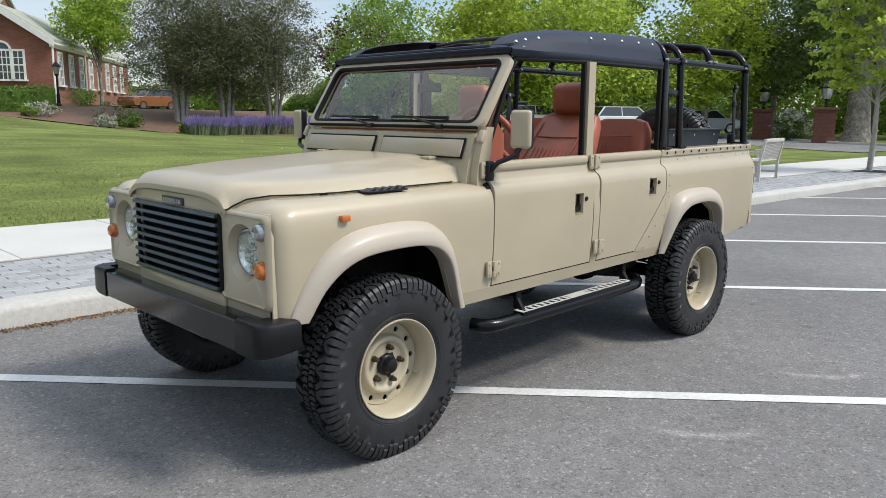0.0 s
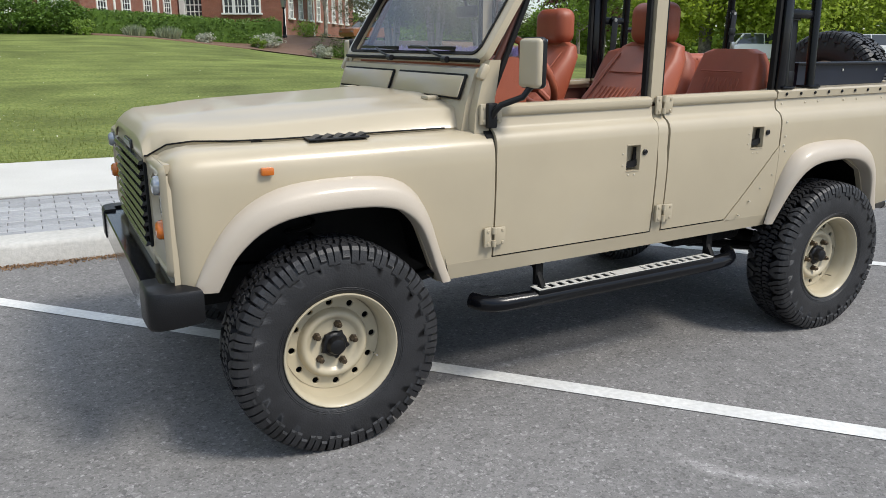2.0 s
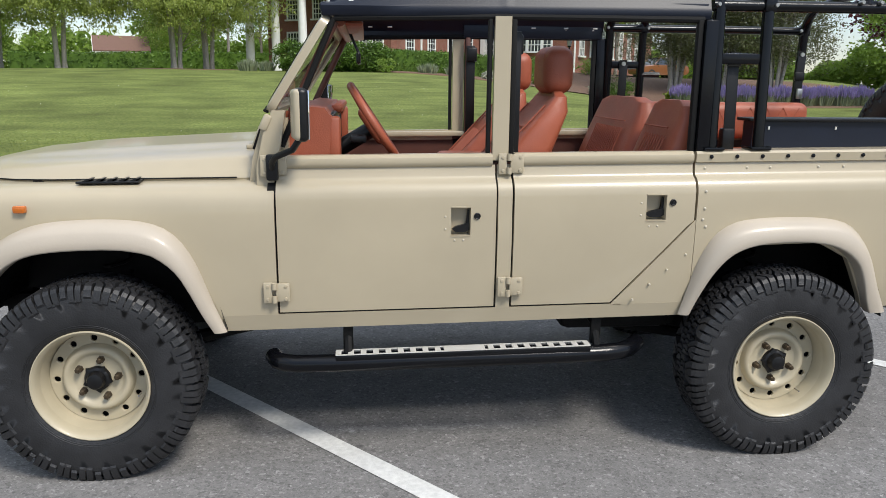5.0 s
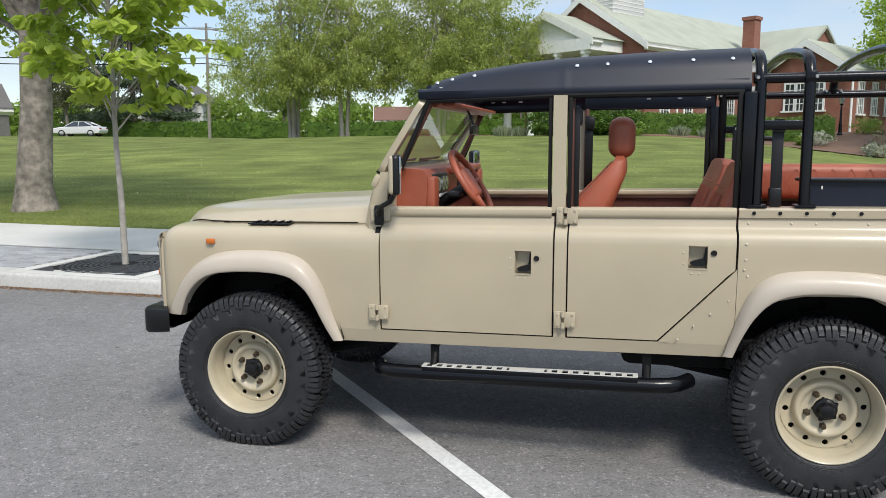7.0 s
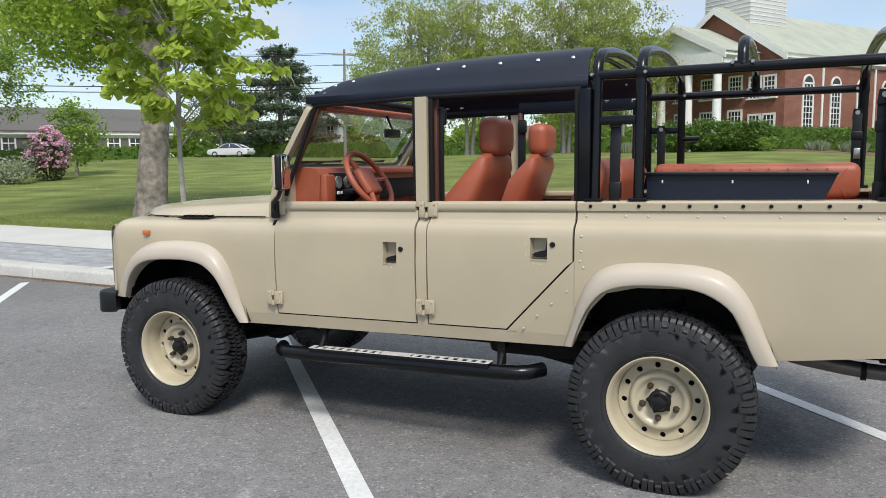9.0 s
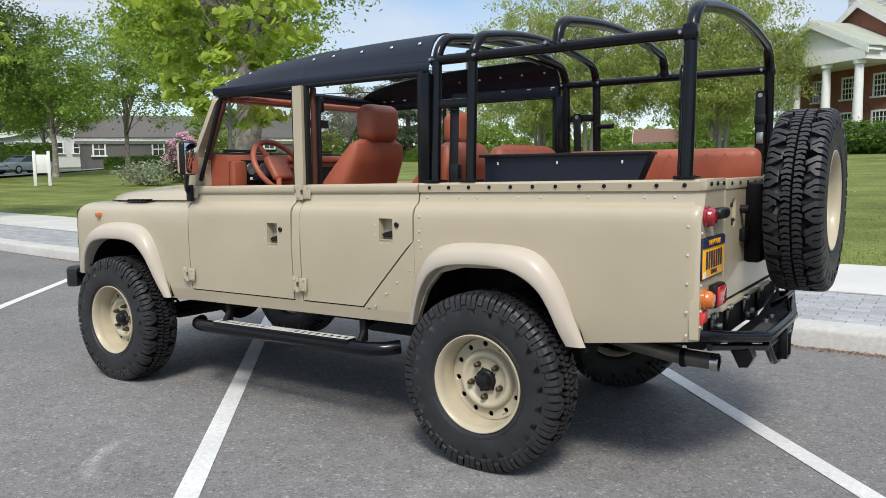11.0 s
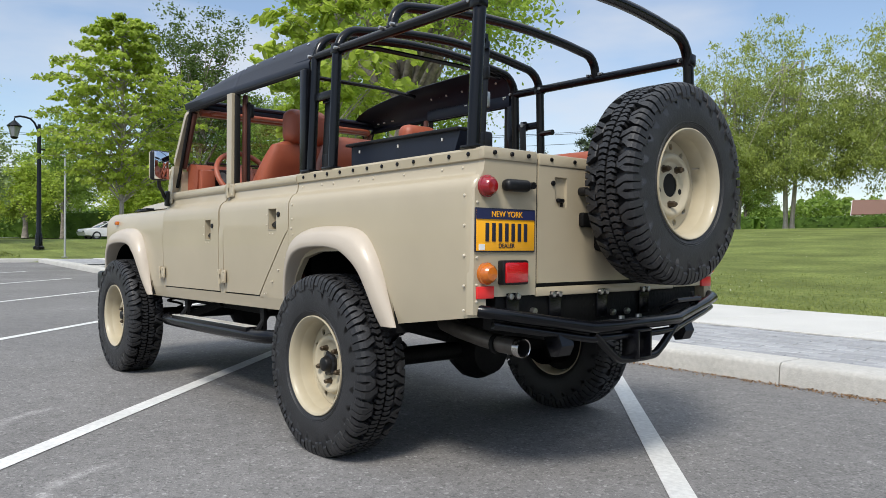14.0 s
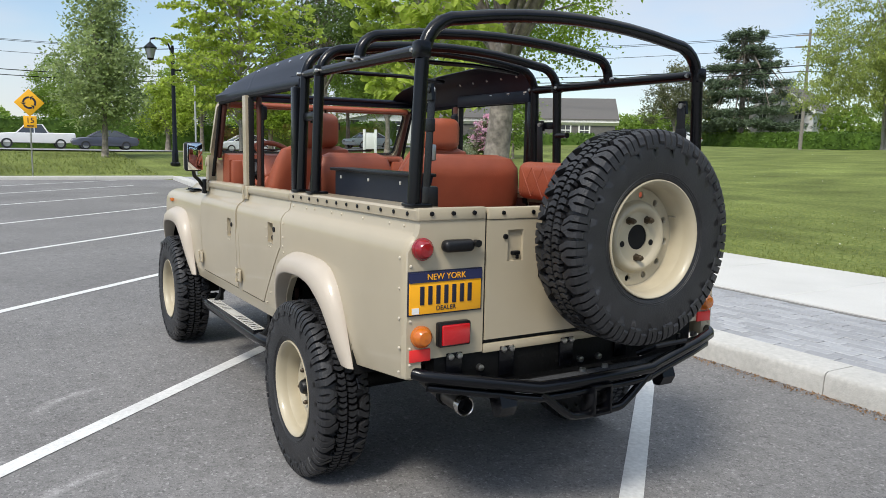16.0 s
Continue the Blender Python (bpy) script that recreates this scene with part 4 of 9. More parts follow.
# wing mirrors
for s in (-1, 1):
    w_ = 0.0 if s < 0 else 0.150
    c = Vector((0.825, s * (0.876 + w_), 1.430))
    mr = part("wing_mirror", Geo().box(c, (0.046, 0.120, 0.194), 0.020, 4, m=Matrix.Rotation(radians(-s * 12), 4, "Z")), PLASTIC, truck, "black mirror with beige painted back")
    part("mirror_cover", Geo().box(c + Vector((-0.013, s * 0.005, 0)), (0.040, 0.112, 0.186), 0.018, 4, m=Matrix.Rotation(radians(-s * 12), 4, "Z")), PAINT, mr)
    part("mirror_glass", Geo().box(c + Vector((0.021, -s * 0.009, 0)), (0.006, 0.104, 0.176), 0.002, m=Matrix.Rotation(radians(-s * 12), 4, "Z")), MIRRORGLASS, mr)
    g = Geo().tube([(0.700, s * 0.765, 1.20), (0.705, s * 0.80, 1.245), (0.72, s * 0.815, 1.268), (0.79, s * (0.862 + w_ * 0.9), 1.300), (0.82, s * (0.876 + w_), 1.345)], 0.0125, 10).box((0.702, s * 0.775, 1.225), (0.045, 0.03, 0.10), 0.008)
    part("mirror_arm", g, PLASTIC, mr)

# window frames of the doors
for s in (-1, 1):
    yb, yt = s * 0.735, s * 0.715
    g = Geo()
    for xa, xb in ((1.572, 1.612),):
        g.prism([(xa - 0.012, 1.25), (xb + 0.012, 1.25), (xb + 0.012, 1.80), (xa - 0.012, 1.80)], yb - s * 0.0 - 0.016, yb - s * 0.0 + 0.016)
    part("centre_post", g, PAINT, truck, "beige centre post")
    g = Geo().box((1.638, s * 0.722, 1.52), (0.020, 0.03, 0.54), 0.004).box((1.545, s * 0.722, 1.52), (0.016, 0.03, 0.54), 0.004)
    part("post_seal", g, SEAL_SHADE, truck)
    part("padded_post", Geo().box((1.640, s * 0.675, 1.52), (0.03, 0.03, 0.55), 0.010), DARKLEATHER, truck, "brown padded inner post")
    g = Geo().tube([(0.735, s * 0.72, 1.30), (0.945, s * 0.715, 1.785)], 0.012, 8).tube([(0.945, s * 0.715, 1.785), (1.6, s * 0.72, 1.800), (2.40, s * 0.72, 1.802)], 0.013, 8).box((2.385, s * 0.722, 1.54), (0.022, 0.03, 0.52), 0.004)
    part("door_frame_seal", g, SEAL_SHADE, truck)
    part("rear_post", Geo().box((2.425, s * 0.728, 1.54), (0.055, 0.05, 0.525), 0.008), BLACKMETAL, truck, "black rear door post")

# soft roof: two side panels, open in the middle
prof_x = [(0.905, 0.0), (0.96, 0.06), (1.1, 0.100), (1.25, 0.124), (1.40, 0.142), (1.57, 0.155), (1.70, 0.162), (1.95, 0.170), (2.15, 0.174), (2.44, 0.177)]


def roof_line(x):
    h = interp(x, prof_x)
    base = 1.797 + (x - 0.9) * 0.006
    hh = 0.735 - 0.012 * (x - 0.9)
    return [(-hh, base), (-hh - 0.004, base + 0.032), (-hh + 0.004, base + 0.040 + 0.02 * h), (-hh + 0.022, base + 0.03 + 0.42 * h), (-hh + 0.045, base + 0.03 + 0.66 * h), (-hh + 0.080, base + 0.03 + 0.84 * h), (-hh + 0.125, base + 0.03 + 0.95 * h), (-hh + 0.175, base + 0.03 + 1.0 * h)]


roof = part("roof_header", Geo().box((0.918, 0, 1.825), (0.050, 1.46, 0.036), 0.012).tube([(0.945, -0.70, 1.850), (0.945, 0.70, 1.850)], 0.014, 8), VINYL, truck, "black vinyl roof header with open middle")
for s in (-1, 1):
    rows, inner = [], []
    for x in [0.900, 0.915, 0.94, 1.0, 1.1, 1.25, 1.40, 1.52, 1.57, 1.585, 1.60, 1.615, 1.63, 1.645, 1.70, 1.80, 1.95, 2.15, 2.36, 2.43]:
        seam_up = 0.0022 if 1.59 < x < 1.625 else 0.0
        line = roof_line(x)
        rows.append([(x, -s * y, z + seam_up) for y, z in line])
        inner.append([(x, -s * (y + 0.006), z - 0.005) for y, z in line])
    sp = part("roof_side_panel", Geo().shell(rows, inner), VINYL, roof, "black vinyl roof side panel with press studs", angle=45)
    for x in (0.985, 1.06, 1.17, 1.66, 1.80, 1.99, 2.18, 2.35):
        l4 = roof_line(x)
        yy, zz = l4[4]
        part("press_stud", Geo().lathe([(-0.012, 0.009), (0.004, 0.009), (0.006, 0.006), (0.006, 0)], 10, "z").moved(Matrix.Translation((x, -s * yy, zz)) @ Matrix.Rotation(radians(s * -52), 4, "X")), CHROME, roof)
        part("press_stud", Geo().box((x + 0.03, -s * (l4[2][0] + 0.012), l4[2][1] + 0.006), (0.026, 0.012, 0.008), 0.002), STUD, roof)
    for x in (1.70, 1.86, 2.02, 2.18, 2.34):
        l4 = roof_line(x)
        for idx in (2, 4):
            yy, zz = l4[idx]
            part("press_stud", Geo().lathe([(0.0, 0.008), (0.004, 0.007), (0.005, 0)], 8, "z").moved(Matrix.Translation((x + 0.03 * (idx == 2), -s * (yy + 0.008), zz - 0.006)) @ Matrix.Rotation(radians(s * -52 + 180), 4, "X")), STUD, roof)
    part("side_flap", Geo().box((2.02, s * 0.706, 1.83), (0.80, 0.010, 0.07), 0.004), VINYL, roof)
for x, z in ((1.605, 1.955), (2.44, 1.955)):
    part("cross_tube", Geo().tube([(x, -0.60, z), (x, -0.3, z + 0.02), (x, 0.3, z + 0.02), (x, 0.60, z)], 0.013, 8), BLACKMETAL, roof)

# roll cage
R_T = 0.024


def hoop(x, base, half_b, half_t, zc, zt, bend=0.13):
    """A hoop across the bed, from one capping over to the other."""
    pts = [(x, -half_b, base)]
    pts += [(x, -half_t - (half_b - half_t) * 0.12, zc - bend)]
    for k in range(1, 7):
        a = radians(15 * k)
        pts.append((x, -half_t + bend * (1 - math.cos(a)), zc - bend + bend * math.sin(a)))
    for t in (0.25, 0.5, 0.75):
        yy = (-half_t + bend) * (1 - t)
        pts.append((x, yy, zc + (zt - zc) * (1 - (yy / (half_t - bend)) ** 2)))
    pts.append((x, 0, zt))
    return pts + [(a, -b, c) for a, b, c in reversed(pts[:-1])]


cage = part("roll_cage", Geo().tube(hoop(2.47, 1.295, 0.725, 0.700, 1.978, 2.025), R_T, 12), BLACKMETAL, truck, "black tubular roll cage over the load bed")
part("hoop", Geo().tube(hoop(2.67, 1.297, 0.728, 0.705, 1.970, 2.022), R_T, 12), BLACKMETAL, cage)
part("hoop", Geo().tube(hoop(3.655, 1.31, 0.735, 0.705, 1.985, 2.035, 0.15), R_T * 1.08, 12), BLACKMETAL, cage)
pts = hoop(3.09, 1.87, 0.70, 0.695, 1.985, 2.030, 0.10)
part("bow", Geo().tube(pts, R_T, 12), BLACKMETAL, cage)
for s in (-1, 1):
    part("side_rail", Geo().tube([(2.44, s * 0.700, 1.860), (3.64, s * 0.705, 1.862)], R_T * 0.95, 12), BLACKMETAL, cage)
    for x in (2.47, 2.67, 3.655):
        part("foot_plate", Geo().box((x, s * 0.722, 1.257 + RAKE * x + 0.008), (0.085, 0.085, 0.012), 0.003).lathe([(1.30, 0.010), (1.312, 0.009), (1.312, 0)], 8, "z", (x + 0.033, s * 0.722 - 0.03, RAKE * (x - 3))), BLACKMETAL, cage)
    for x in (2.452, 2.69, 3.05, 3.13, 3.62):
        g = Geo().lathe([(-0.034, 0.007), (-0.03, 0.009), (0.03, 0.009), (0.034, 0.007)], 8, "y", (x, s * 0.705, 1.862 + (0.0 if x not in (3.05, 3.13) else 0.018)), True)
        part("clamp_bolt", g, STEEL, cage)
    part("clamp_block", Geo().box((3.09, s * 0.703, 1.872), (0.10, 0.03, 0.035), 0.006), BLACKMETAL, cage)
    part("clamp_block", Geo().box((2.67, s * 0.705, 1.862), (0.05, 0.055, 0.055), 0.01), BLACKMETAL, cage)
    part("clamp_block", Geo().box((3.655, s * 0.712, 1.862), (0.055, 0.055, 0.065), 0.01), BLACKMETAL, cage)
    # bar between the front hoops and the belts hung on them
    part("cross_bar", Geo().box((2.57, s * 0.712, 1.655), (0.20, 0.020, 0.042), 0.006), BLACKMETAL, cage)
    for x, y, top in ((2.555, 0.692, 1.655), (3.625, 0.66, 1.72)):
        b = part("seat_belt", Geo().box((x, s * y, (top + 1.29) / 2), (0.048, 0.005, top - 1.29), 0.001, m=Matrix.Rotation(radians(3 * s), 4, "X")), PLASTIC, cage, "black webbing seat belt")
        part("belt_anchor", Geo().prism([(x - 0.028, top - 0.03), (x + 0.028, top - 0.03), (x + 0.020, top + 0.028), (x - 0.020, top + 0.028)], s * y - 0.006, s * y + 0.006), BLACKMETAL, b)
        part("anchor_bolt", Geo().lathe([(-0.018, 0.0), (-0.018, 0.012), (0.018, 0.012), (0.018, 0.0)], 12, "y", (x, s * y, top + 0.006)), STEEL, b, "bright anchor bolt")
        part("retractor", Geo().box((x, s * (y - 0.01), 1.335), (0.055, 0.045, 0.085), 0.010), PLASTIC, b)
        if x > 3:
            part("buckle", Geo().box((x + 0.004, s * (y - 0.012), 1.50), (0.034, 0.022, 0.06), 0.006), STEEL, b)
            part("belt_slide", Geo().box((x, s * (y - 0.004), 1.60), (0.058, 0.016, 0.05), 0.006), PLASTIC, b)
part("grab_stub", Geo().tube([(2.67, 0.71, 1.60), (2.78, 0.70, 1.60)], 0.016, 8), BLACKMETAL, cage)
for s in (-1, 1):
    part("padded_pillar", Geo().tube([(0.775, s * 0.690, 1.43), (0.948, s * 0.690, 1.775)], 0.017, 10), DARKLEATHER, truck)
part("padded_rail", Geo().tube([(0.965, -0.66, 1.778), (0.965, 0.66, 1.778)], 0.022, 10).box((1.02, 0, 1.775), (0.07, 1.2, 0.02), 0.008), LEATHER, truck, "terracotta padded header rail")
g = Geo().box((1.03, 0.0, 1.655), (0.02, 0.19, 0.055), 0.012, 3).tube([(1.03, 0.0, 1.68), (0.99, 0.0, 1.77)], 0.007, 8)
part("interior_mirror", g, PLASTIC, truck, "black interior mirror")
# floor pan, inner bed and interior
part("floor_pan", Geo().box((1.55, 0, 0.70), (1.75, 1.44, 0.03)).box((3.05, 0, 0.98), (1.34, 1.42, 0.03)).box((2.44, 0, 0.85), (0.03, 1.42, 0.30)).raked(), CHASSIS, truck)
for s in (-1, 1):
    part("inner_side", Geo().box((1.55, s * 0.725, 0.96), (1.70, 0.02, 0.52)).box((3.07, s * 0.735, 1.10), (1.30, 0.02, 0.24)).raked(), DARKLEATHER, truck)
    part("inner_capping", Geo().box((1.55, s * 0.700, 1.235), (1.64, 0.045, 0.03), 0.008).raked(), PAINT, truck)
part("dashboard", Geo().prism([(0.74, 1.05), (0.74, 1.42), (0.80, 1.445), (0.90, 1.435), (0.925, 1.40), (0.915, 1.25), (0.86, 1.05)], -0.66, 0.66).raked(), LEATHER, truck, "terracotta leather dashboard")
g = Geo().box((0.93, -0.60, 1.30), (0.06, 0.10, 0.20), 0.015).box((0.93, 0.60, 1.30), (0.06, 0.10, 0.20), 0.015).box((0.93, 0.22, 1.415), (0.05, 0.80, 0.04), 0.015)
part("dash_trim", g.raked(), LEATHER, truck)
part("instrument_panel", Geo().box((0.922, -0.42, 1.335), (0.03, 0.30, 0.15), 0.01).raked(), PLASTIC, truck, "black instrument binnacle")
# solid black panel painted as the shaded opening of the glove tray
part("glove_opening", Geo().box((0.920, 0.28, 1.30), (0.012, 0.50, 0.13), 0.006).raked(), SEAL_SHADE, truck)
for y in (-0.50, -0.40, -0.33):
    part("gauge", Geo().lathe([(0.936, 0.038), (0.946, 0.036), (0.946, 0.030), (0.940, 0.0)], 18, "x", (0, y, 1.355)).raked(), WHITELENS, truck)
g = Geo()
for i in range(5):
    g.box((0.942, -0.50 + i * 0.04, 1.295), (0.01, 0.026, 0.018), 0.003)
part("switch_row", g.raked(), PLATEW, truck)
# steering wheel
SW = Matrix.Translation((1.100, -0.42, 1.375)) @ Matrix.Rotation(radians(57), 4, "Y")
rows = []
for k in range(32):
    a = 2 * math.pi * k / 32
    rows.append([Vector(((0.185 + 0.017 * math.cos(b)) * math.cos(a), (0.185 + 0.017 * math.cos(b)) * math.sin(a), 0.017 * math.sin(b))) for b in (2 * math.pi * j / 10 for j in range(10))])
sw = part("steering_wheel", Geo().grid(rows, close_u=True, close_v=True).moved(SW), LEATHER, truck, "terracotta leather steering wheel")
part("wheel_hub", Geo().box((0, 0, -0.012), (0.175, 0.15, 0.055), 0.024, 3).moved(SW), LEATHER, sw)
for a in (90, 210, 330):
    part("spoke", Geo().tube([(0.05 * math.cos(radians(a)), 0.05 * math.sin(radians(a)), -0.01), (0.18 * math.cos(radians(a)), 0.18 * math.sin(radians(a)), 0)], 0.016, 8).moved(SW), LEATHER, sw)
part("steering_column", Geo().tube([(1.11, -0.42, 1.365), (0.90, -0.42, 1.24)], 0.035, 12).box((1.03, -0.42, 1.315), (0.07, 0.26, 0.03), 0.01), PLASTIC, sw)


def seat_shape(front, back, top_x, z0, z1, w, thick, taper=0.35):
    """A padded backrest leaning from (front, z0) to (top_x, z1), w wide, with a rounded rim."""
    rows = []
    for k in range(9):
        t = k / 8
        z = z0 + (z1 - z0) * t
        xf = front + (top_x - 0.085 - front) * t
        th = thick * (1 - taper * t)
        ww = w * (1 - 0.16 * t ** 3)
        if k == 8:
            th *= 0.7
            ww *= 0.96
        loop = []
        for a in range(20):
            u = 2 * math.pi * a / 20
            cx, cy = math.cos(u), math.sin(u)
            px = abs(cx) ** 0.5 * (1 if cx > 0 else -1)
            py = abs(cy) ** 0.32 * (1 if cy > 0 else -1)
            dip = 0.022 * (1 - abs(py) ** 2) if px < -0.5 else 0
            loop.append((xf + th / 2 + px * th / 2 + dip, py * ww / 2, z))
        rows.append(loop)
    g = Geo().grid(rows, close_v=True)
    n = len(rows) * 20
    last = [Vector(p) for p in rows[-1]]
    c = sum(last, Vector()) / 20
    g.add([tuple(c + (p - c) * 0.7 + Vector((0, 0, 0.022))) for p in last] + rows[-1], [tuple(range(20))] + [(i, (i + 1) % 20, 20 + (i + 1) % 20, 20 + i) for i in range(20)])
    return g


def headrest(c, s):
    return Geo().box(c, s, min(s) * 0.42, 5)


# front seats
def fx(z):
    return 1.385 + (z - 1.02) * 0.937


for y in (-0.415, 0.415):
    tr = Matrix.Translation((0, y, 0))
    st = part("front_seat", Geo().box((1.46, y, 0.99), (0.50, 0.50, 0.16), 0.06, 4), LEATHER, truck, "terracotta leather front seat with headrest")
    part("backrest", seat_shape(1.385, 0, 1.915, 1.02, 1.495, 0.50, 0.362, 0.738).moved(tr), LEATHER, st, angle=60)
    g = Geo()
    for i in range(9):
        yy = y - 0.12 + i * 0.03
        g.tube([(fx(z) + 0.014, yy, z) for z in (1.10, 1.2, 1.30)], 0.004, 6)
    g.tube([(fx(1.37) + 0.012, y - 0.15, 1.37), (fx(1.37) + 0.012, y + 0.15, 1.37)], 0.004, 6)
    for d in (-0.165, 0.165):
        g.tube([(fx(z) + 0.006, y + d, z) for z in (1.10, 1.25, 1.37, 1.46)], 0.004, 6)
    part("stitching", g, STITCH, st)
    part("headrest", headrest((1.873, y, 1.605), (0.13, 0.265, 0.20)), LEATHER, st)
    part("headrest_stem", Geo().tube([(1.875, y - 0.06, 1.47), (1.875, y - 0.06, 1.52)], 0.008, 8).tube([(1.875, y + 0.06, 1.47), (1.875, y + 0.06, 1.52)], 0.008, 8), CHROME, st)
    part("seat_belt", Geo().box((1.655, math.copysign(0.665, y), 1.50), (0.05, 0.012, 0.50), 0.003).box((1.66, math.copysign(0.655, y), 1.70), (0.06, 0.03, 0.08), 0.01), PLASTIC, st, "black seat belt")
part("cubby_box", Geo().box((1.62, 0, 1.06), (0.42, 0.26, 0.30), 0.03, 3), LEATHER, truck, "terracotta centre cubby box")
# second row, in a narrow and a wide piece
for y, w in ((-0.43, 0.46), (0.235, 0.82)):
    st = part("second_row_seat", Geo().box((2.13, y, 1.0), (0.46, w, 0.17), 0.06, 4), LEATHER, truck, "terracotta leather second row seat")
    part("backrest", seat_shape(2.22, 0, 2.47, 1.03, 1.462, w, 0.20).moved(Matrix.Translation((0, y, 0))), LEATHER, st, angle=60)
    g = Geo().tube([(2.345, y - w * 0.3, 1.37), (2.345, y + w * 0.3, 1.37)], 0.004, 6)
    for i in range(int(w * 20)):
        yy = y - w * 0.28 + i * 0.028
        g.tube([(2.27, yy, 1.16), (2.338, yy, 1.335)], 0.0035, 6)
    part("stitching", g, STITCH, st)
# bench along the right of the load bed, folded seat box on the left
bench = part("side_bench", Geo().box((3.09, 0.40, 1.13), (1.10, 0.40, 0.12), 0.04, 3), LEATHER, truck, "terracotta quilted side bench in the load bed")
part("bench_back", Geo().box((3.09, 0.60, 1.345), (1.12, 0.12, 0.21), 0.05, 4), LEATHER, bench)
for i in range(11):
    x = 2.58 + i * 0.10
    for d in (0.10, -0.10):
        if 2.55 < x + d < 3.62:
            part("quilting_seam", Geo().tube([(x, 0.540, 1.26), (x + d, 0.540, 1.42)], 0.0018, 6), STITCH, bench)
box_g = Geo().prism([(2.69, 1.285), (2.69, 1.405), (3.47, 1.405), (3.47, 1.40), (3.42, 1.285)], -0.635, -0.55)
fold = part("folded_seat_box", box_g, VINYL, truck, "black vinyl folded side seat")
part("box_rim", Geo().box((3.07, -0.595, 1.41), (0.81, 0.12, 0.014), 0.004), PLASTIC, fold)
for x in (2.76, 3.06, 3.36):
    part("stud", Geo().box((x, -0.637, 1.375), (0.007, 0.006, 0.014), 0.001), STUD, fold)

# rear of the body
for s in (-1, 1):
    prof = [(0.475, 0.752), (0.475, 1.292), (0.745, 1.292), (0.757, 1.215), (0.800, 1.145), (0.8035, 0.69), (0.74, 0.69), (0.74, 0.752)]
    g = Geo().prism([(s * y, z - 0.045) for y, z in prof], 3.700, 3.736, "x")
    part("rear_panel", g.raked(), PAINT, truck)
    part("rear_capping", Geo().box((3.728, s * 0.62, 1.236), (0.03, 0.285, 0.046), 0.006).raked(), PAINT, truck)
    for i in range(3):
        part("bolt", Geo().lathe([(3.743, 0.009), (3.750, 0.008), (3.752, 0)], 8, "x", (0, s * (0.53 + i * 0.09), 1.238)).raked(), BLACKMETAL, truck)
    lamp_x = 3.736
    for z, m, nm, lb in ((1.160, RED, "tail_lamp", "round red tail lamp"), (0.841, ORANGE, "rear_indicator", "round amber rear indicator")):
        g = Geo().lathe([(lamp_x, 0.041), (lamp_x + 0.012, 0.041), (lamp_x + 0.014, 0.037), (lamp_x + 0.030, 0.034), (lamp_x + 0.040, 0.024), (lamp_x + 0.043, 0)], 20, "x", (0, s * 0.745, z))
        part(nm, g, m, truck, lb)
    part("red_reflector", Geo().box((3.740, s * 0.748, 0.772), (0.008, 0.085, 0.045), 0.002), REDREF, truck, "flat red reflector")
    for z in (0.74, 0.80, 0.90, 0.97, 1.04, 1.10):
        part("rivet", Geo().lathe([(3.735, 0.006), (3.740, 0.005), (3.742, 0)], 8, "x", (0, s * 0.788, z)), RIVET, truck)
fog = part("fog_lamp", Geo().box((3.752, -0.615, 0.843), (0.035, 0.135, 0.092), 0.008), PLASTIC, truck, "square red fog lamp in a black housing")
part("lens", Geo().box((3.770, -0.615, 0.843), (0.014, 0.118, 0.076), 0.006), FOGRED, fog)
part("plate_lamp", Geo().box((3.756, -0.605, 1.168), (0.05, 0.13, 0.046), 0.020, 4).tube([(3.74, -0.520, 1.172), (3.765, -0.520, 1.172)], 0.014, 10), PLASTIC, truck, "black number plate lamp")
plate = part("number_plate", Geo().box((3.742, -0.645, 1.0), (0.005, 0.305, 0.152), 0.002), PLATEY, truck, "yellow dealer number plate with a navy band")
part("plate_frame", Geo().box((3.740, -0.645, 1.0), (0.006, 0.315, 0.162), 0.003), INK, plate)
part("plate_band", Geo().box((3.7455, -0.645, 1.058), (0.004, 0.305, 0.036)), PLATEB, plate)
part("sticker", Geo().box((3.7455, -0.772, 0.938), (0.004, 0.028, 0.022)), PLATEW, plate)
for i in range(7):
    part("number_bar", Geo().box((3.7455, -0.745 + i * 0.0335, 0.992), (0.004, 0.0165, 0.068), 0.001), INK, plate)


def lettering(text, size, m, material, parent):
    cu = bpy.data.curves.new("writing", "FONT")
    cu.body, cu.size, cu.align_x, cu.align_y, cu.extrude = text, size, "CENTER", "CENTER", 0.0008
    tmp = bpy.data.objects.new("writing", cu)
    me = bpy.data.meshes.new_from_object(tmp)
    bpy.data.objects.remove(tmp)
    me.transform(m)
    me.materials.clear()
    me.materials.append(material)
    return part("writing", me, material, parent)


FACE_REAR = Matrix(((0, 0, 1, 0), (1, 0, 0, 0), (0, 1, 0, 0), (0, 0, 0, 1)))
lettering("NEW YORK", 0.031, Matrix.Translation((3.7485, -0.645, 1.058)) @ FACE_REAR, PLATEY, plate)
lettering("DEALER", 0.024, Matrix.Translation((3.7460, -0.645, 0.942)) @ FACE_REAR, INK, plate)

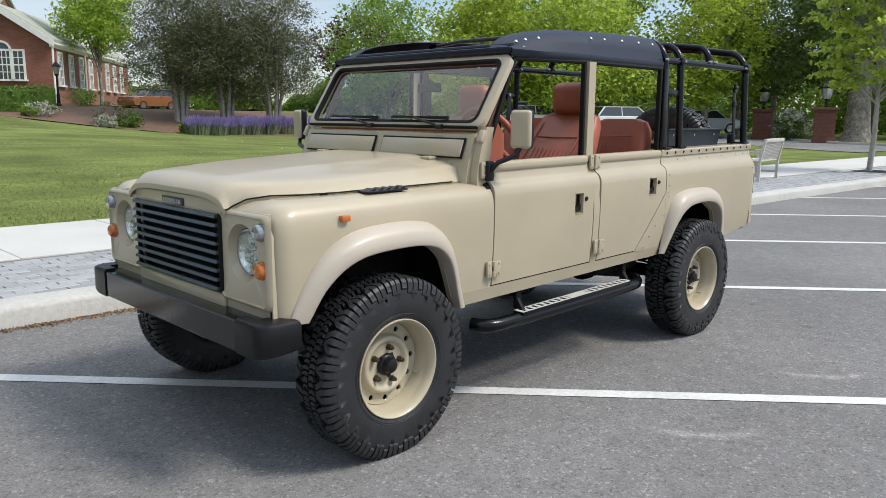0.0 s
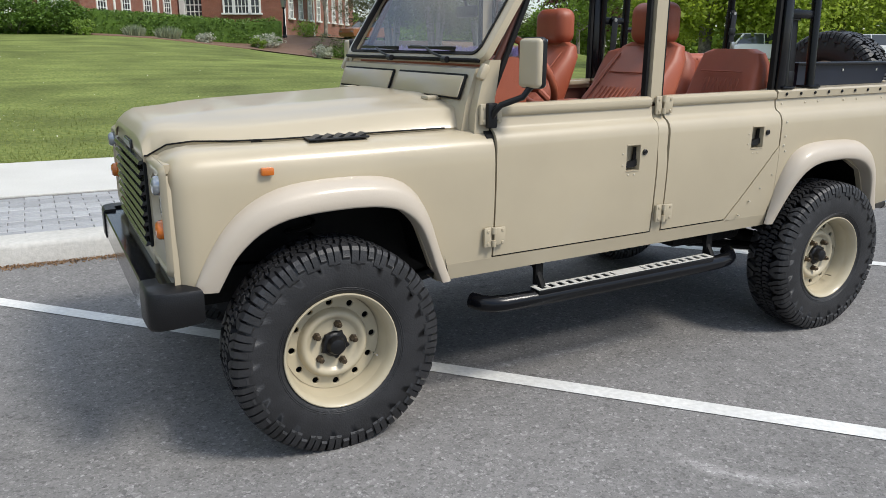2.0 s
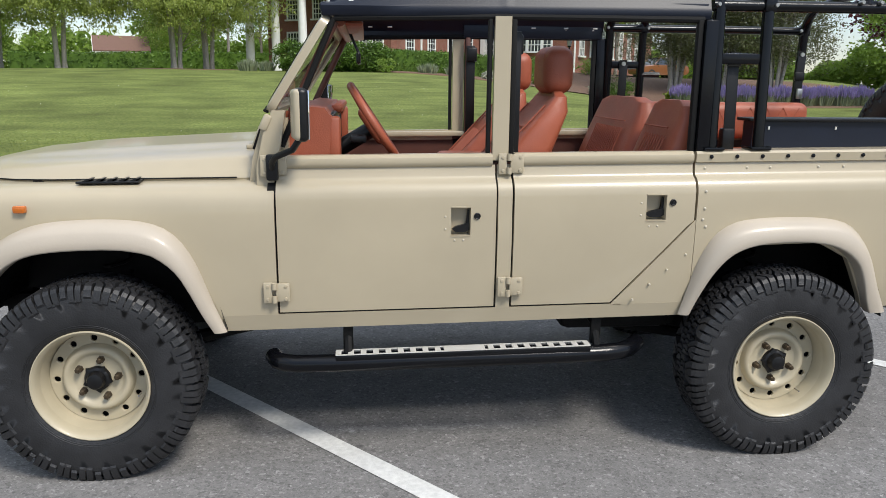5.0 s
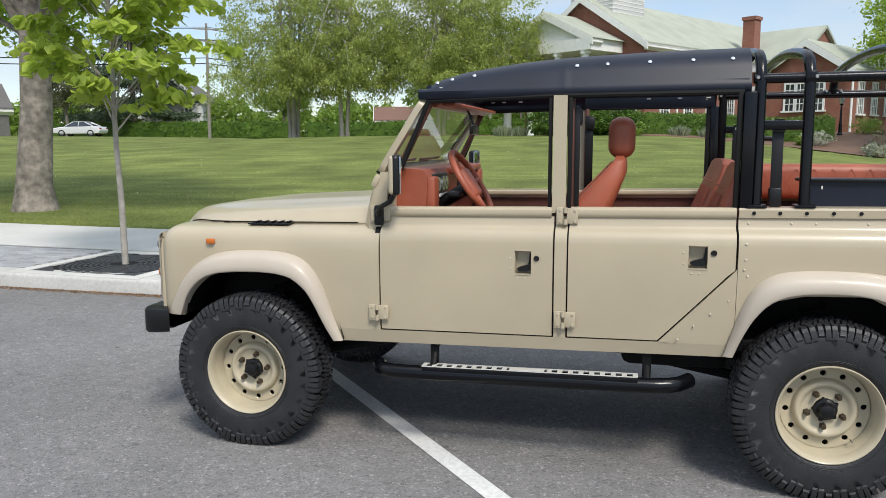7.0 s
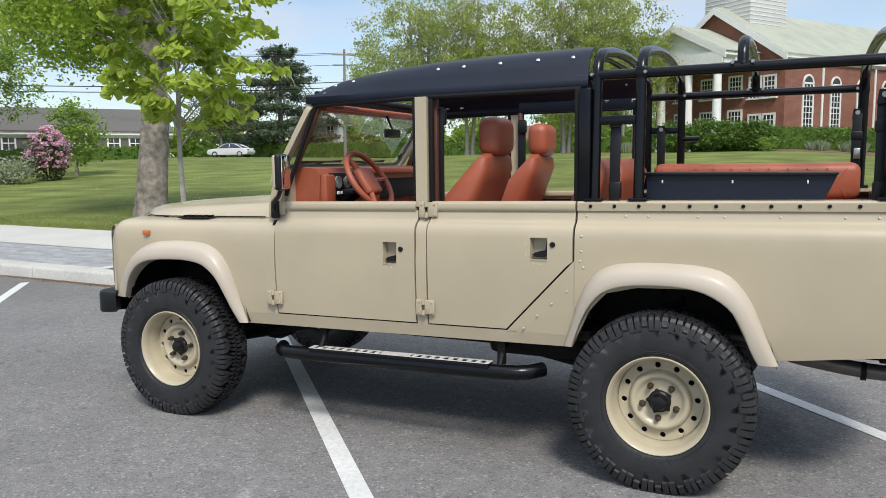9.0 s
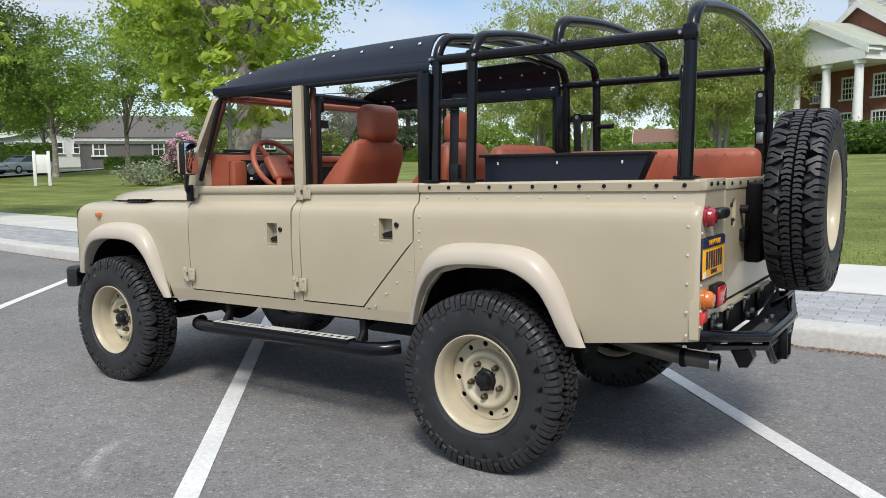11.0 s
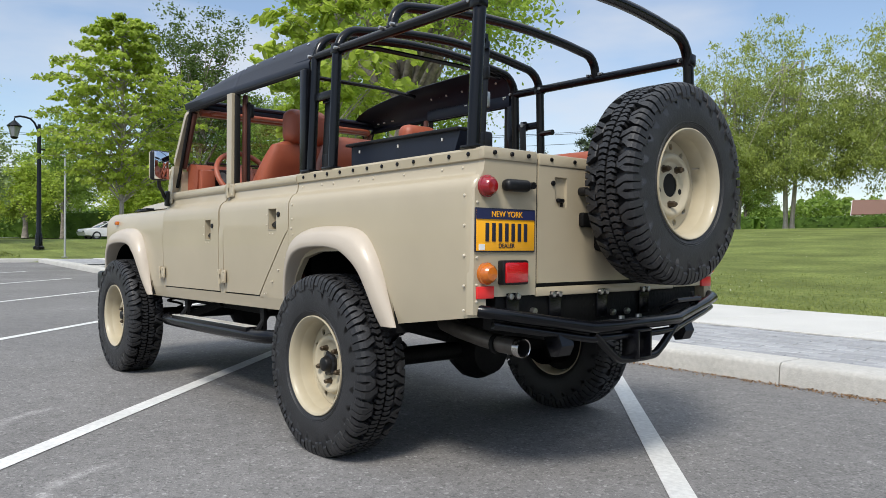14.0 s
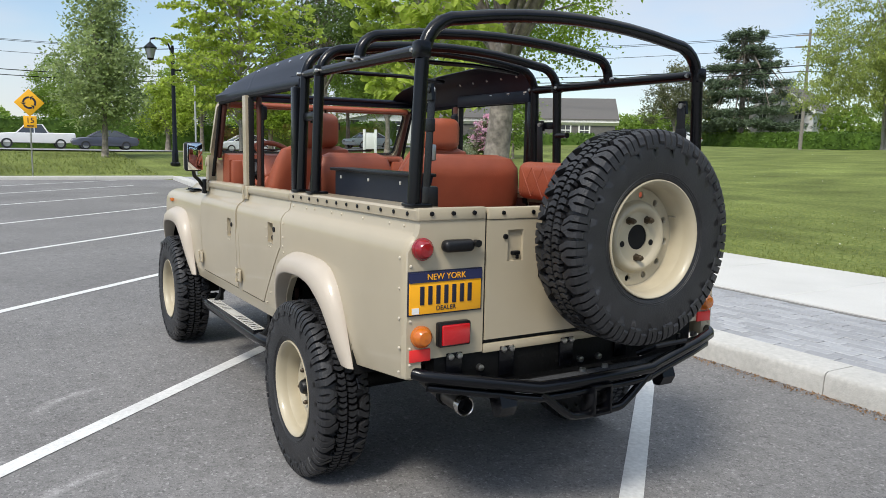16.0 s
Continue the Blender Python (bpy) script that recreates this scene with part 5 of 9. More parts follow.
# tail door with recessed handle and spare wheel carrier
gx0, gx1 = -0.468, 0.468
hy0, hy1, hz0, hz1 = -0.372, -0.300, 1.095, 1.215
g = Geo()
for y0, y1, z0, z1 in ((gx0, hy0, 0.798, 1.255), (hy1, gx1, 0.798, 1.255), (hy0, hy1, 0.798, hz0), (hy0, hy1, hz1, 1.255)):
    g.box((3.722, (y0 + y1) / 2, (z0 + z1) / 2), (0.036, y1 - y0, z1 - z0))
tail = part("tail_door", g, PAINT, truck, "beige side-hinged tail door", angle=20)
part("door_capping", Geo().box((3.728, 0, 1.279), (0.034, 0.936, 0.046), 0.006), PAINT, tail)
part("handle_cup", Geo().box((3.7235, (hy0 + hy1) / 2, (hz0 + hz1) / 2), (0.006, 0.09, 0.13)), PAINT, tail)
part("handle", Geo().box((3.732, -0.330, 1.124), (0.018, 0.040, 0.017), 0.006).box((3.728, -0.318, 1.110), (0.010, 0.014, 0.022), 0.004), PLASTIC, tail, "black recessed door handle")
part("lock", Geo().lathe([(3.738, 0.011), (3.746, 0.010), (3.747, 0)], 12, "x", (0, -0.385, 1.19)), PLASTIC, tail)
part("stop", Geo().lathe([(3.738, 0.018), (3.775, 0.018), (3.778, 0.014), (3.778, 0)], 12, "x", (0, -0.215, 1.165)), PLASTIC, tail)
for i in range(5):
    part("bolt", Geo().lathe([(3.743, 0.009), (3.750, 0.008), (3.752, 0)], 8, "x", (0, -0.40 + i * 0.14, 1.281)), BLACKMETAL, tail)
# black filling draws the shade in the gap round the tail door
part("door_gap", Geo().box((3.705, 0, 1.02), (0.03, 0.95, 0.52)).box((3.728, -0.4715, 1.03), (0.012, 0.007, 0.50)).box((3.728, 0.4715, 1.03), (0.012, 0.007, 0.50)).box((3.728, 0, 0.791), (0.012, 0.95, 0.010)), SEAL_SHADE, truck)
part("carrier_plate", Geo().box((3.775, 0.05, 1.10), (0.08, 0.36, 0.36), 0.02).box((3.75, 0.05, 1.05), (0.03, 0.55, 0.06), 0.01), CHASSIS, tail)

# crossmember, rear bumper, tow gear and exhaust
cross = part("rear_crossmember", Geo().box((3.69, 0, 0.690), (0.07, 1.36, 0.13), 0.006), CHASSIS, truck, "black rear chassis crossmember")
part("lower_strip", Geo().box((3.73, 0, 0.764), (0.016, 0.94, 0.036), 0.004), PAINT, truck)
for y in (-0.60, -0.36, -0.06, 0.24):
    g = Geo().box((3.733, y, 0.705), (0.012, 0.07, 0.12), 0.004)
    part("bracket", g, BLACKMETAL, cross)
    for d in (-0.019, 0.019):
        part("bolt", Geo().lathe([(3.738, 0.013), (3.750, 0.012), (3.752, 0.006), (3.752, 0)], 8, "x", (0, y + d, 0.752)), STEEL, cross)
for y, z in ((-0.71, 0.695), (-0.48, 0.69), (0.02, 0.66), (0.12, 0.66), (0.70, 0.69)):
    part("bolt", Geo().lathe([(3.722, 0.015), (3.742, 0.013), (3.744, 0)], 8, "x", (0, y, z)), STEEL, cross)
path = [(3.725, -0.765, 0.705), (3.765, -0.735, 0.698), (3.875, -0.345, 0.634), (3.892, -0.30, 0.628), (3.892, 0.26, 0.628), (3.875, 0.305, 0.634), (3.79, 0.735, 0.695), (3.755, 0.775, 0.702), (3.715, 0.785, 0.705)]
rb = part("rear_bumper", Geo().tube(path, 0.024, 12, smooth=1), BLACKMETAL, truck, "black tubular rear step bumper")
part("lower_bar", Geo().tube([(x - 0.008, y * 0.985, z - 0.046) for x, y, z in path[1:-1]], 0.015, 10, smooth=1), BLACKMETAL, rb)
for floor_ in ([(3.73, -0.68), (3.775, -0.70), (3.870, -0.32), (3.73, -0.32)], [(3.73, -0.318), (3.870, -0.318), (3.882, -0.29), (3.882, 0.25), (3.870, 0.278), (3.73, 0.278)], [(3.73, 0.28), (3.870, 0.28), (3.79, 0.69), (3.73, 0.70)]):
    g = Geo().prism(floor_, 0.608, 0.614, "z")
    g.v = [(x, y, z + max(0.0, abs(y + 0.02) - 0.30) * 0.155) for x, y, z in g.v]
    part("step_plate", g, CHASSIS, rb)
for strip in ([(3.768, -0.545), (3.818, -0.520), (3.866, -0.345), (3.812, -0.315)], [(3.812, -0.313), (3.866, -0.343), (3.876, -0.29), (3.876, 0.25), (3.866, 0.290), (3.812, 0.262)], [(3.812, 0.264), (3.866, 0.292), (3.842, 0.42), (3.818, 0.40)]):
    g = Geo().prism(strip, 0.638, 0.641, "z")
    for k in range(60):
        f, e = (k * 0.618) % 1.0, 0.08 + 0.84 * ((k * 0.414) % 1.0)
        pa, pb = Vector(strip[0]).lerp(Vector(strip[1]), e), Vector(strip[-1]).lerp(Vector(strip[-2]), e)
        q = pa.lerp(pb, f)
        g.box((q.x, q.y, 0.6415), (0.006, 0.006, 0.003))
    g.v = [(x, y, z + max(0.0, abs(y + 0.02) - 0.30) * 0.155) for x, y, z in g.v]
    part("grip_strip", g, GRIPTAPE, rb, "rough grey anti-slip strip")
for y in (-0.05, 0.07):
    part("bolt", Geo().lathe([(0.640, 0.014), (0.656, 0.013), (0.658, 0.0)], 8, "z", (3.828, y, 0)), STEEL, rb)
# punched holes drawn as flat black discs, their shade given by colour
g = Geo()
for y in (-0.17, -0.10, 0.33, 0.40):
    for z in (0.665, 0.695, 0.725):
        g.lathe([(3.7255, 0.006), (3.7265, 0.006), (3.7265, 0.0)], 8, "x", (0, y, z))
part("punched_holes", g, SEAL_SHADE, cross)
g = Geo().tube([(3.88, -0.30, 0.605), (3.885, -0.165, 0.497), (3.885, -0.12, 0.485), (3.885, 0.08, 0.485), (3.885, 0.13, 0.497), (3.88, 0.27, 0.605)], 0.017, 10, smooth=1)
part("tow_frame", g, BLACKMETAL, rb)
g = Geo()
for d in (-0.042, 0.042):
    g.box((3.885, -0.02 + d, 0.545), (0.08, 0.012, 0.12), 0.003)
g.box((3.885, -0.02, 0.602), (0.08, 0.094, 0.012), 0.003).box((3.885, -0.02, 0.490), (0.08, 0.094, 0.012), 0.003)
part("tow_receiver", g, BLACKMETAL, rb)
for y in (-0.43, 0.41):
    part("recovery_bracket", Geo().prism([(3.76, 0.615), (3.845, 0.615), (3.865, 0.565), (3.845, 0.525), (3.81, 0.52), (3.785, 0.57)], y - 0.035, y + 0.035), BLACKMETAL, rb)
part("drop_step", Geo().tube([(3.78, 0.30, 0.66), (3.84, 0.34, 0.700), (3.84, 0.52, 0.705), (3.78, 0.56, 0.68)], 0.013, 8).tube([(3.82, 0.50, 0.655), (3.82, 0.50, 0.735)], 0.008, 8), BLACKMETAL, rb)
ex = part("exhaust_pipe", Geo().tube([(2.30, -0.36, 0.56), (3.05, -0.50, 0.66), (3.30, -0.55, 0.60), (3.60, -0.553, 0.558), (3.728, -0.555, 0.555)], 0.034, 14, caps=False, smooth=1), PIPE, truck, "weathered steel exhaust with a bright tip")
part("tip", Geo().lathe([(3.722, 0.036), (3.752, 0.0375), (3.755, 0.036), (3.752, 0.033), (3.722, 0.032)], 22, "x", (0, -0.555, 0.553)), TIP, ex, "dull bright exhaust tip")
# closed black liner: the shade inside the pipe is put in as colour
part("bore", Geo().lathe([(3.7495, 0.0318), (3.70, 0.031), (3.69, 0.0)], 22, "x", (0, -0.555, 0.553)), SEAL_SHADE, ex, "black liner that stands in for the shaded pipe bore")
part("clamp", Geo().lathe([(3.60, 0.040), (3.62, 0.040)], 16, "x", (0, -0.555, 0.556), True), CHASSIS, ex)

# ladder frame, axles, springs
for s in (-1, 1):
    part("frame_rail", Geo().box((1.0, s * 0.36, 0.56), (3.0, 0.08, 0.15), 0.006).box((3.1, s * 0.36, 0.64), (1.2, 0.08, 0.14), 0.006), CHASSIS, truck)
    part("radius_arm", Geo().tube([(0.02, s * 0.40, 0.36), (0.75, s * 0.40, 0.52)], 0.03, 8), CHASSIS, truck)
    part("trailing_arm", Geo().tube([(2.75, s * 0.42, 0.36), (1.95, s * 0.42, 0.50)], 0.026, 8), CHASSIS, truck)
    for x in (0.0, 2.794):
        g = Geo().tube([(x + 0.055 * math.cos(a * 0.8), s * 0.45 + 0.055 * math.sin(a * 0.8), 0.44 + a * 0.0092) for a in range(44)], 0.009, 6)
        part("coil_spring", g, CHASSIS, truck)
for x, oy in ((0.0, 0.16), (2.794, 0.10)):
    ax = part("axle", Geo().tube([(x, -0.62, 0.395), (x, 0.62, 0.395)], 0.045, 12), CHASSIS, truck)
    part("differential", Geo().lathe([(-0.13, 0.06), (-0.11, 0.12), (-0.03, 0.155), (0.03, 0.155), (0.11, 0.12), (0.13, 0.06)], 18, "x", (x, oy, 0.39), True), CHASSIS, ax)
part("gearbox", Geo().box((1.05, 0, 0.58), (0.9, 0.30, 0.26), 0.05).box((0.25, 0, 0.66), (0.7, 0.40, 0.36), 0.06), CHASSIS, truck)
part("fuel_tank", Geo().box((3.35, 0.1, 0.62), (0.5, 0.6, 0.18), 0.04), CHASSIS, truck)
part("side_tank", Geo().box((2.15, -0.48, 0.58), (0.50, 0.30, 0.18), 0.04), CHASSIS, truck)
part("prop_shaft", Geo().tube([(1.3, 0.05, 0.52), (2.7, 0.10, 0.42)], 0.032, 10), CHASSIS, truck)
part("bump_body", Geo().box((1.5, 0, 0.64), (1.9, 1.40, 0.05)), CHASSIS, truck)

# side steps
for s in (-1, 1):
    y = s * 0.800
    pts = [(0.67, s * 0.70, 0.432), (0.70, s * 0.77, 0.430), (0.80, y, 0.430), (1.4, y, 0.438), (2.02, y, 0.446), (2.15, s * 0.78, 0.450), (2.22, s * 0.70, 0.456)]
    stp = part("side_step", Geo().tube(pts, 0.036, 14, smooth=1), BLACKMETAL, truck, "black tubular side step with a ladder-cut bright tread")
    tr0, tr1 = 0.93, 1.98
    lift = Matrix.Translation((1.455, s * 0.795, 0.468)) @ Matrix.Rotation(-0.016, 4, "Y")
    part("tread_bed", Geo().box((0, 0, 0), (tr1 - tr0, 0.070, 0.026), 0.005).moved(lift), BLACKMETAL, stp)
    g = Geo().box((0, s * 0.028, 0.0145), (tr1 - tr0, 0.007, 0.003)).box((0, -s * 0.028, 0.0145), (tr1 - tr0, 0.007, 0.003)).box((0, 0, 0.0145), (0.17, 0.054, 0.003))
    for i in range(9):
        for base in (-0.514, 0.110):
            g.box((base + i * 0.0505, 0, 0.0145), (0.023, 0.054, 0.003))
    part("tread_strip", g.moved(lift), STUD, stp, "bright punched tread strip")
    for x in (0.98, 2.02):
        part("step_bracket", Geo().tube([(x, s * 0.80, 0.44), (x, s * 0.72, 0.56), (x, s * 0.40, 0.58)], 0.018, 8).box((x, s * 0.745, 0.535), (0.04, 0.02, 0.12)), CHASSIS, stp)

# wheels
RAD, TW = 0.408, 0.265


def tyre_mesh():
    g = Geo()
    prof = [(-0.105, 0.212), (-0.118, 0.222), (-0.129, 0.24), (-0.1345, 0.27), (-0.1345, 0.30), (-0.1325, 0.335), (-0.129, 0.355), (-0.1215, 0.370), (-0.110, 0.3795), (-0.07, 0.3855), (0, 0.3870)]
    prof += [(-a, r) for a, r in reversed(prof[:-1])]
    g.lathe(prof, 96)
    for r0 in (0.238, 0.2445):
        y0 = 0.1285 + (r0 - 0.238) * 0.19
        g.lathe([(-y0, r0), (-y0 - 0.0022, r0 + 0.0012), (-y0 - 0.0026, r0 + 0.003), (-y0 - 0.0008, r0 + 0.0042)], 96)
    trng = random.Random(5)
    N = 25
    cuts, acc = [0.0], 0.0
    for i in range(N):
        acc += (0.9, 1.0, 1.12)[(i * 7 + i // 3) % 3]
        cuts.append(acc)
    cuts = [2 * math.pi * c / acc for c in cuts]

    def turn(r, y, a):
        return (r * math.cos(a), y, r * math.sin(a))

    def rib(sec, skew):
        """A lug: a section of (y, r) pairs swept between two angles, narrower at the crown."""
        (a0, a1) = skew
        n = len(sec)
        vs = []
        for end in (0, 1):
            for y, r, in_, sk in sec:
                lo, hi = a0 + in_ + sk, a1 - in_ + sk
                vs.append(turn(r, y, lo if end == 0 else hi))
        fs = [tuple(range(n)), tuple(range(2 * n - 1, n - 1, -1))] + [(i, i + n, (i + 1) % n + n, (i + 1) % n) for i in range(n)]
        g.add(vs, fs)

    def shoulder(sd, a0, a1, reach, low, sw):
        c = 0.006
        mid = 0.5 * (a0 + a1)
        sec = [(sd * reach, 0.374, 0.0, sw), (sd * reach, RAD - 0.002, c, sw), (sd * (reach + 0.006), RAD, c, sw * 0.9), (sd * 0.100, RAD - 0.002, c * 0.8, 0.0), (sd * 0.117, RAD - 0.008, c * 0.8, 0.0), (sd * 0.1285, 0.387, c * 0.5, 0.0), (sd * 0.1350, 0.366, c * 0.4, 0.0), (sd * 0.1372, low + 0.006, c * 0.3, 0.0), (sd * 0.1318, low - 0.003, 0.0, 0.0), (sd * 0.120, low, 0.0, 0.0), (sd * 0.100, 0.370, 0.0, 0.0)]
        rib(sec, (a0, a1))

    def block(pts, r0, r1):
        cy = sum(p[0] for p in pts) / len(pts)
        ca = sum(p[1] for p in pts) / len(pts)
        n = len(pts)
        vs = [turn(r0, y, a) for y, a in pts] + [turn(r1, cy + (y - cy) * 0.93, ca + (a - ca) * 0.90) for y, a in pts]
        g.add(vs, [tuple(range(n)), tuple(range(2 * n - 1, n - 1, -1))] + [(i, i + n, (i + 1) % n + n, (i + 1) % n) for i in range(n)])

    for i in range(N):
        for sd in (-1, 1):
            k = i if sd < 0 else (i + 7) % N
            a, w = cuts[k] + (0.0 if sd < 0 else 0.11), cuts[k + 1] - cuts[k]
            # a forked lug that runs down the sidewall, then two shorter plain ones
            j = trng.uniform(-0.012, 0.012) * w
            shoulder(sd, a + 0.00 * w, a + 0.265 * w, 0.050 + 0.010 * (i % 2), 0.337, 0.055)
            shoulder(sd, a + 0.305 * w, a + 0.575 * w, 0.064, 0.337, 0.045)
            rib([(sd * 0.126, 0.3365, 0, 0), (sd * 0.1374, 0.3385, 0, 0), (sd * 0.1372, 0.349, 0, 0), (sd * 0.126, 0.351, 0, 0)], (a + 0.21 * w, a + 0.35 * w))
            shoulder(sd, a + 0.650 * w + j, a + 0.920 * w + j, 0.054 + 0.008 * (i % 3), 0.357, -0.05)
        a, w = cuts[i], cuts[i + 1] - cuts[i]
        for row in (-1, 1):
            for h in (0.0, 0.5):
                b = a + (h + (0.13 if row > 0 else 0.0)) * w
                j = trng.uniform(-0.03, 0.03) * w
                y0, y1 = row * 0.004, row * (0.054 if h else 0.047)
                ym = (y0 + y1) / 2
                block([(y0, b + j), (ym, b - 0.06 * w + j), (y1, b + 0.06 * w), (y1, b + 0.21 * w), (ym, b + 0.15 * w), (y0, b + 0.19 * w)], 0.374, RAD)
                block([(y0, b + 0.25 * w), (ym, b + 0.21 * w), (y1 * 0.9, b + 0.27 * w), (y1 * 0.94, b + 0.43 * w), (ym, b + 0.37 * w + j), (y0, b + 0.44 * w)], 0.374, RAD - 0.001)
    g.v = [(x, y * 0.858, z) for x, y, z in g.v]
    me = g.mesh("tyre", RUBBER, 30, fix=True)
    # root every lug in the casing
    out = Geo()
    out.v = [tuple(v.co) for v in me.vertices]
    out.f = [tuple(p.vertices) for p in me.polygons]
    case = np.array(out.v[:96 * 21])
    done = set()
    for q in out.f:
        if min(q) < 96 * 21 or q[0] in done:
            continue
        deep = [i for i in q if math.hypot(out.v[i][0], out.v[i][2]) < 0.3805]
        base = sorted(deep, key=lambda i: abs(out.v[i][1]))[:2]
        if len(base) < 2 or (len(q) == 4 and abs(out.v[base[0]][1]) < 0.108):
            continue
        k = int(((case - np.array(out.v[base[0]])) ** 2).sum(1).argmin())
        out.f = out.f + [(base[0], base[1], k)]
        done.update(q)
    return out.mesh("tyre", RUBBER, 22, fix=False)


def rim_mesh():
    g = Geo()
    # barrel and the outward lip, seen from the left (-y)
    g.lathe([(0.072, 0.205), (0.072, 0.216), (0.06, 0.20), (0.04, 0.19), (-0.05, 0.192), (-0.092, 0.204), (-0.112, 0.216), (-0.121, 0.2235), (-0.127, 0.2225), (-0.128, 0.219), (-0.125, 0.2145), (-0.110, 0.2055), (-0.09, 0.201), (-0.055, 0.1985), (-0.030, 0.194), (-0.010, 0.188)], 64)
    # flat outer ring pierced by twelve vents
    RY, RI, RO, H, RC = -0.0185, 0.139, 0.1875, 0.0125, 0.1615
    for i in range(12):
        ac = 2 * math.pi * (i + 0.5) / 12
        half = math.pi / 12
        hole, back, edge = [], [], []
        turns = [2 * math.pi * k / 20 for k in range(20)]
        turns += [math.atan2(sa * half * RC, rr - RC) % (2 * math.pi) for sa in (-1, 1) for rr in (RI, RO)]
        for u in sorted(turns):
            dr, da = math.cos(u), math.sin(u)
            hole.append((RC + H * dr, ac + H * da / RC))
            sc = min((RO - RC) / dr if dr > 1e-6 else 9, (RI - RC) / dr if dr < -1e-6 else 9, half * RC / abs(da) if abs(da) > 1e-6 else 9)
            edge.append((RC + sc * dr, ac + sc * da / RC))
        def at(pts, y):
            return [(r * math.cos(a), y, r * math.sin(a)) for r, a in pts]
        g.grid([at(edge, RY), at([(RC + (r - RC) * 1.15, ac + (a - ac) * 1.15) for r, a in hole], RY), at(hole, RY + 0.002), at(hole, RY + 0.010)], close_v=True)
    # raised dome and the bolt circle
    prof = [(RY, 0.1405), (-0.024, 0.138), (-0.034, 0.1345), (-0.044, 0.129), (-0.0485, 0.121), (-0.0475, 0.113), (-0.042, 0.105), (-0.035, 0.098), (-0.031, 0.092), (-0.0305, 0.060), (-0.033, 0.048)]
    g.lathe(prof, 64)
    return g.moved(Matrix.Translation((0, 0.018, 0))).mesh("rim", RIM, 40, fix=True)


TYRE, RIMM = tyre_mesh(), rim_mesh()
RIMM.materials[0] = RIM
# added black disc that keeps the wheel vents dark, in place of shade
VENT_BACKING = Geo().lathe([(0.012, 0.186), (0.016, 0.12), (0.016, 0.0)], 32).mesh("brake_shield", SEAL_SHADE)
cap_g = Geo()
rows = []
for a_, r_, star in ((-0.030, 0.050, 0.0), (-0.044, 0.050, 0.22), (-0.050, 0.046, 0.22), (-0.053, 0.037, 0.0), (-0.068, 0.034, 0.0), (-0.078, 0.029, 0.0), (-0.082, 0.018, 0.0), (-0.083, 0.001, 0.0)):
    rows.append([(r_ * (1 + star * max(0.0, math.cos(5 * t)) ** 3) * math.cos(t), a_, r_ * (1 + star * max(0.0, math.cos(5 * t)) ** 3) * math.sin(t)) for t in (2 * math.pi * k / 50 for k in range(50))])
cap_g.grid(rows, close_v=True)
CAPM = cap_g.mesh("hub_cap", PLASTIC)
nut_g = Geo().lathe([(-0.029, 0.0155), (-0.036, 0.0155), (-0.037, 0.0125), (-0.058, 0.0118), (-0.061, 0.008), (-0.066, 0.007), (-0.0665, 0.0)], 6, "y")
NUT = nut_g.mesh("wheel_nut", mat("dark_nut", (0.075, 0.055, 0.035), 0.45, 0.6))
valve = Geo().tube([(0, -0.02, 0), (0, -0.055, 0)], 0.004, 6).mesh("valve_stem", CHROME)


def wheel(m, spare=False):
    w = part("wheel" if not spare else "spare_wheel", RIMM, None, truck, "cream steel wheel with a black mud tyre" if not spare else "spare cream steel wheel with a mud tyre on the tail door", at=m)
    part("tyre", TYRE, None, w, "black mud-terrain tyre")
    if not spare:
        part("brake_shield", VENT_BACKING, None, w, at=pose(0, 0.018, 0))
    if not spare:
        part("hub_cap", CAPM, None, w, "black hub cap", at=pose(0, 0.018, 0))
    for i in range(5):
        a = 2 * math.pi * i / 5 + radians(18)
        if spare and i in (2, 4):
            # no opening is cut; a black disc gives the hole's shade
            part("bolt_hole", Geo().lathe([(-0.0302, 0.0125), (-0.0312, 0.012), (-0.0312, 0.0)], 12, "y").moved(pose(0.0785 * math.cos(a), 0.018, 0.0785 * math.sin(a))), SEAL_SHADE, w, "black disc standing in for a shaded empty bolt hole")
            continue
        part("wheel_nut", NUT, None, w, at=pose(0.0785 * math.cos(a), 0.018, 0.0785 * math.sin(a)))
    part("valve_stem", valve, None, w, at=pose(0.17, 0, -0.03))
    return w


wheel(pose(0, -0.790, 0.398, 0, 12, 0))
wheel(pose(2.794, -0.790, 0.398, 0, 40, 0))
wheel(pose(0, 0.790, 0.398, 0, 30, 180))
wheel(pose(2.794, 0.790, 0.398, 0, 75, 180))
spare = wheel(Matrix.Translation((3.9645, 0.060, 1.195)) @ Matrix.Rotation(radians(90), 4, "Z") @ Matrix.Rotation(radians(-36), 4, "Y"), True)
# black disc across the hub gives the open centre its shade
part("hub_hole", Geo().lathe([(-0.010, 0.05), (-0.0105, 0.0)], 20, "y"), SEAL_SHADE, spare)
for x in (0.0, 2.794):
    for s in (-1, 1):
        part("brake_drum", Geo().lathe([(s * 0.60, 0.14), (s * 0.70, 0.15), (s * 0.70, 0.0)], 20, "y", (x, s * 0.012, 0.395)), CHASSIS, truck)
# ---- ground ----
KERB_Y = 2.45


def sstep(a, b, x):
    t = min(1.0, max(0.0, (x - a) / (b - a)))
    return t * t * (3 - 2 * t)


def koff(x):
    """How far the kerb's gentle bend leaves its straight line at x."""
    return interp(x, [(-60, 3.6), (-27, 2.1), (-14, 0.95), (-8, 0.33), (-4.5, 0.10), (0, 0.02), (5, -0.02), (11, -0.10), (17, -0.45), (40, -1.6), (90, -3.0)])


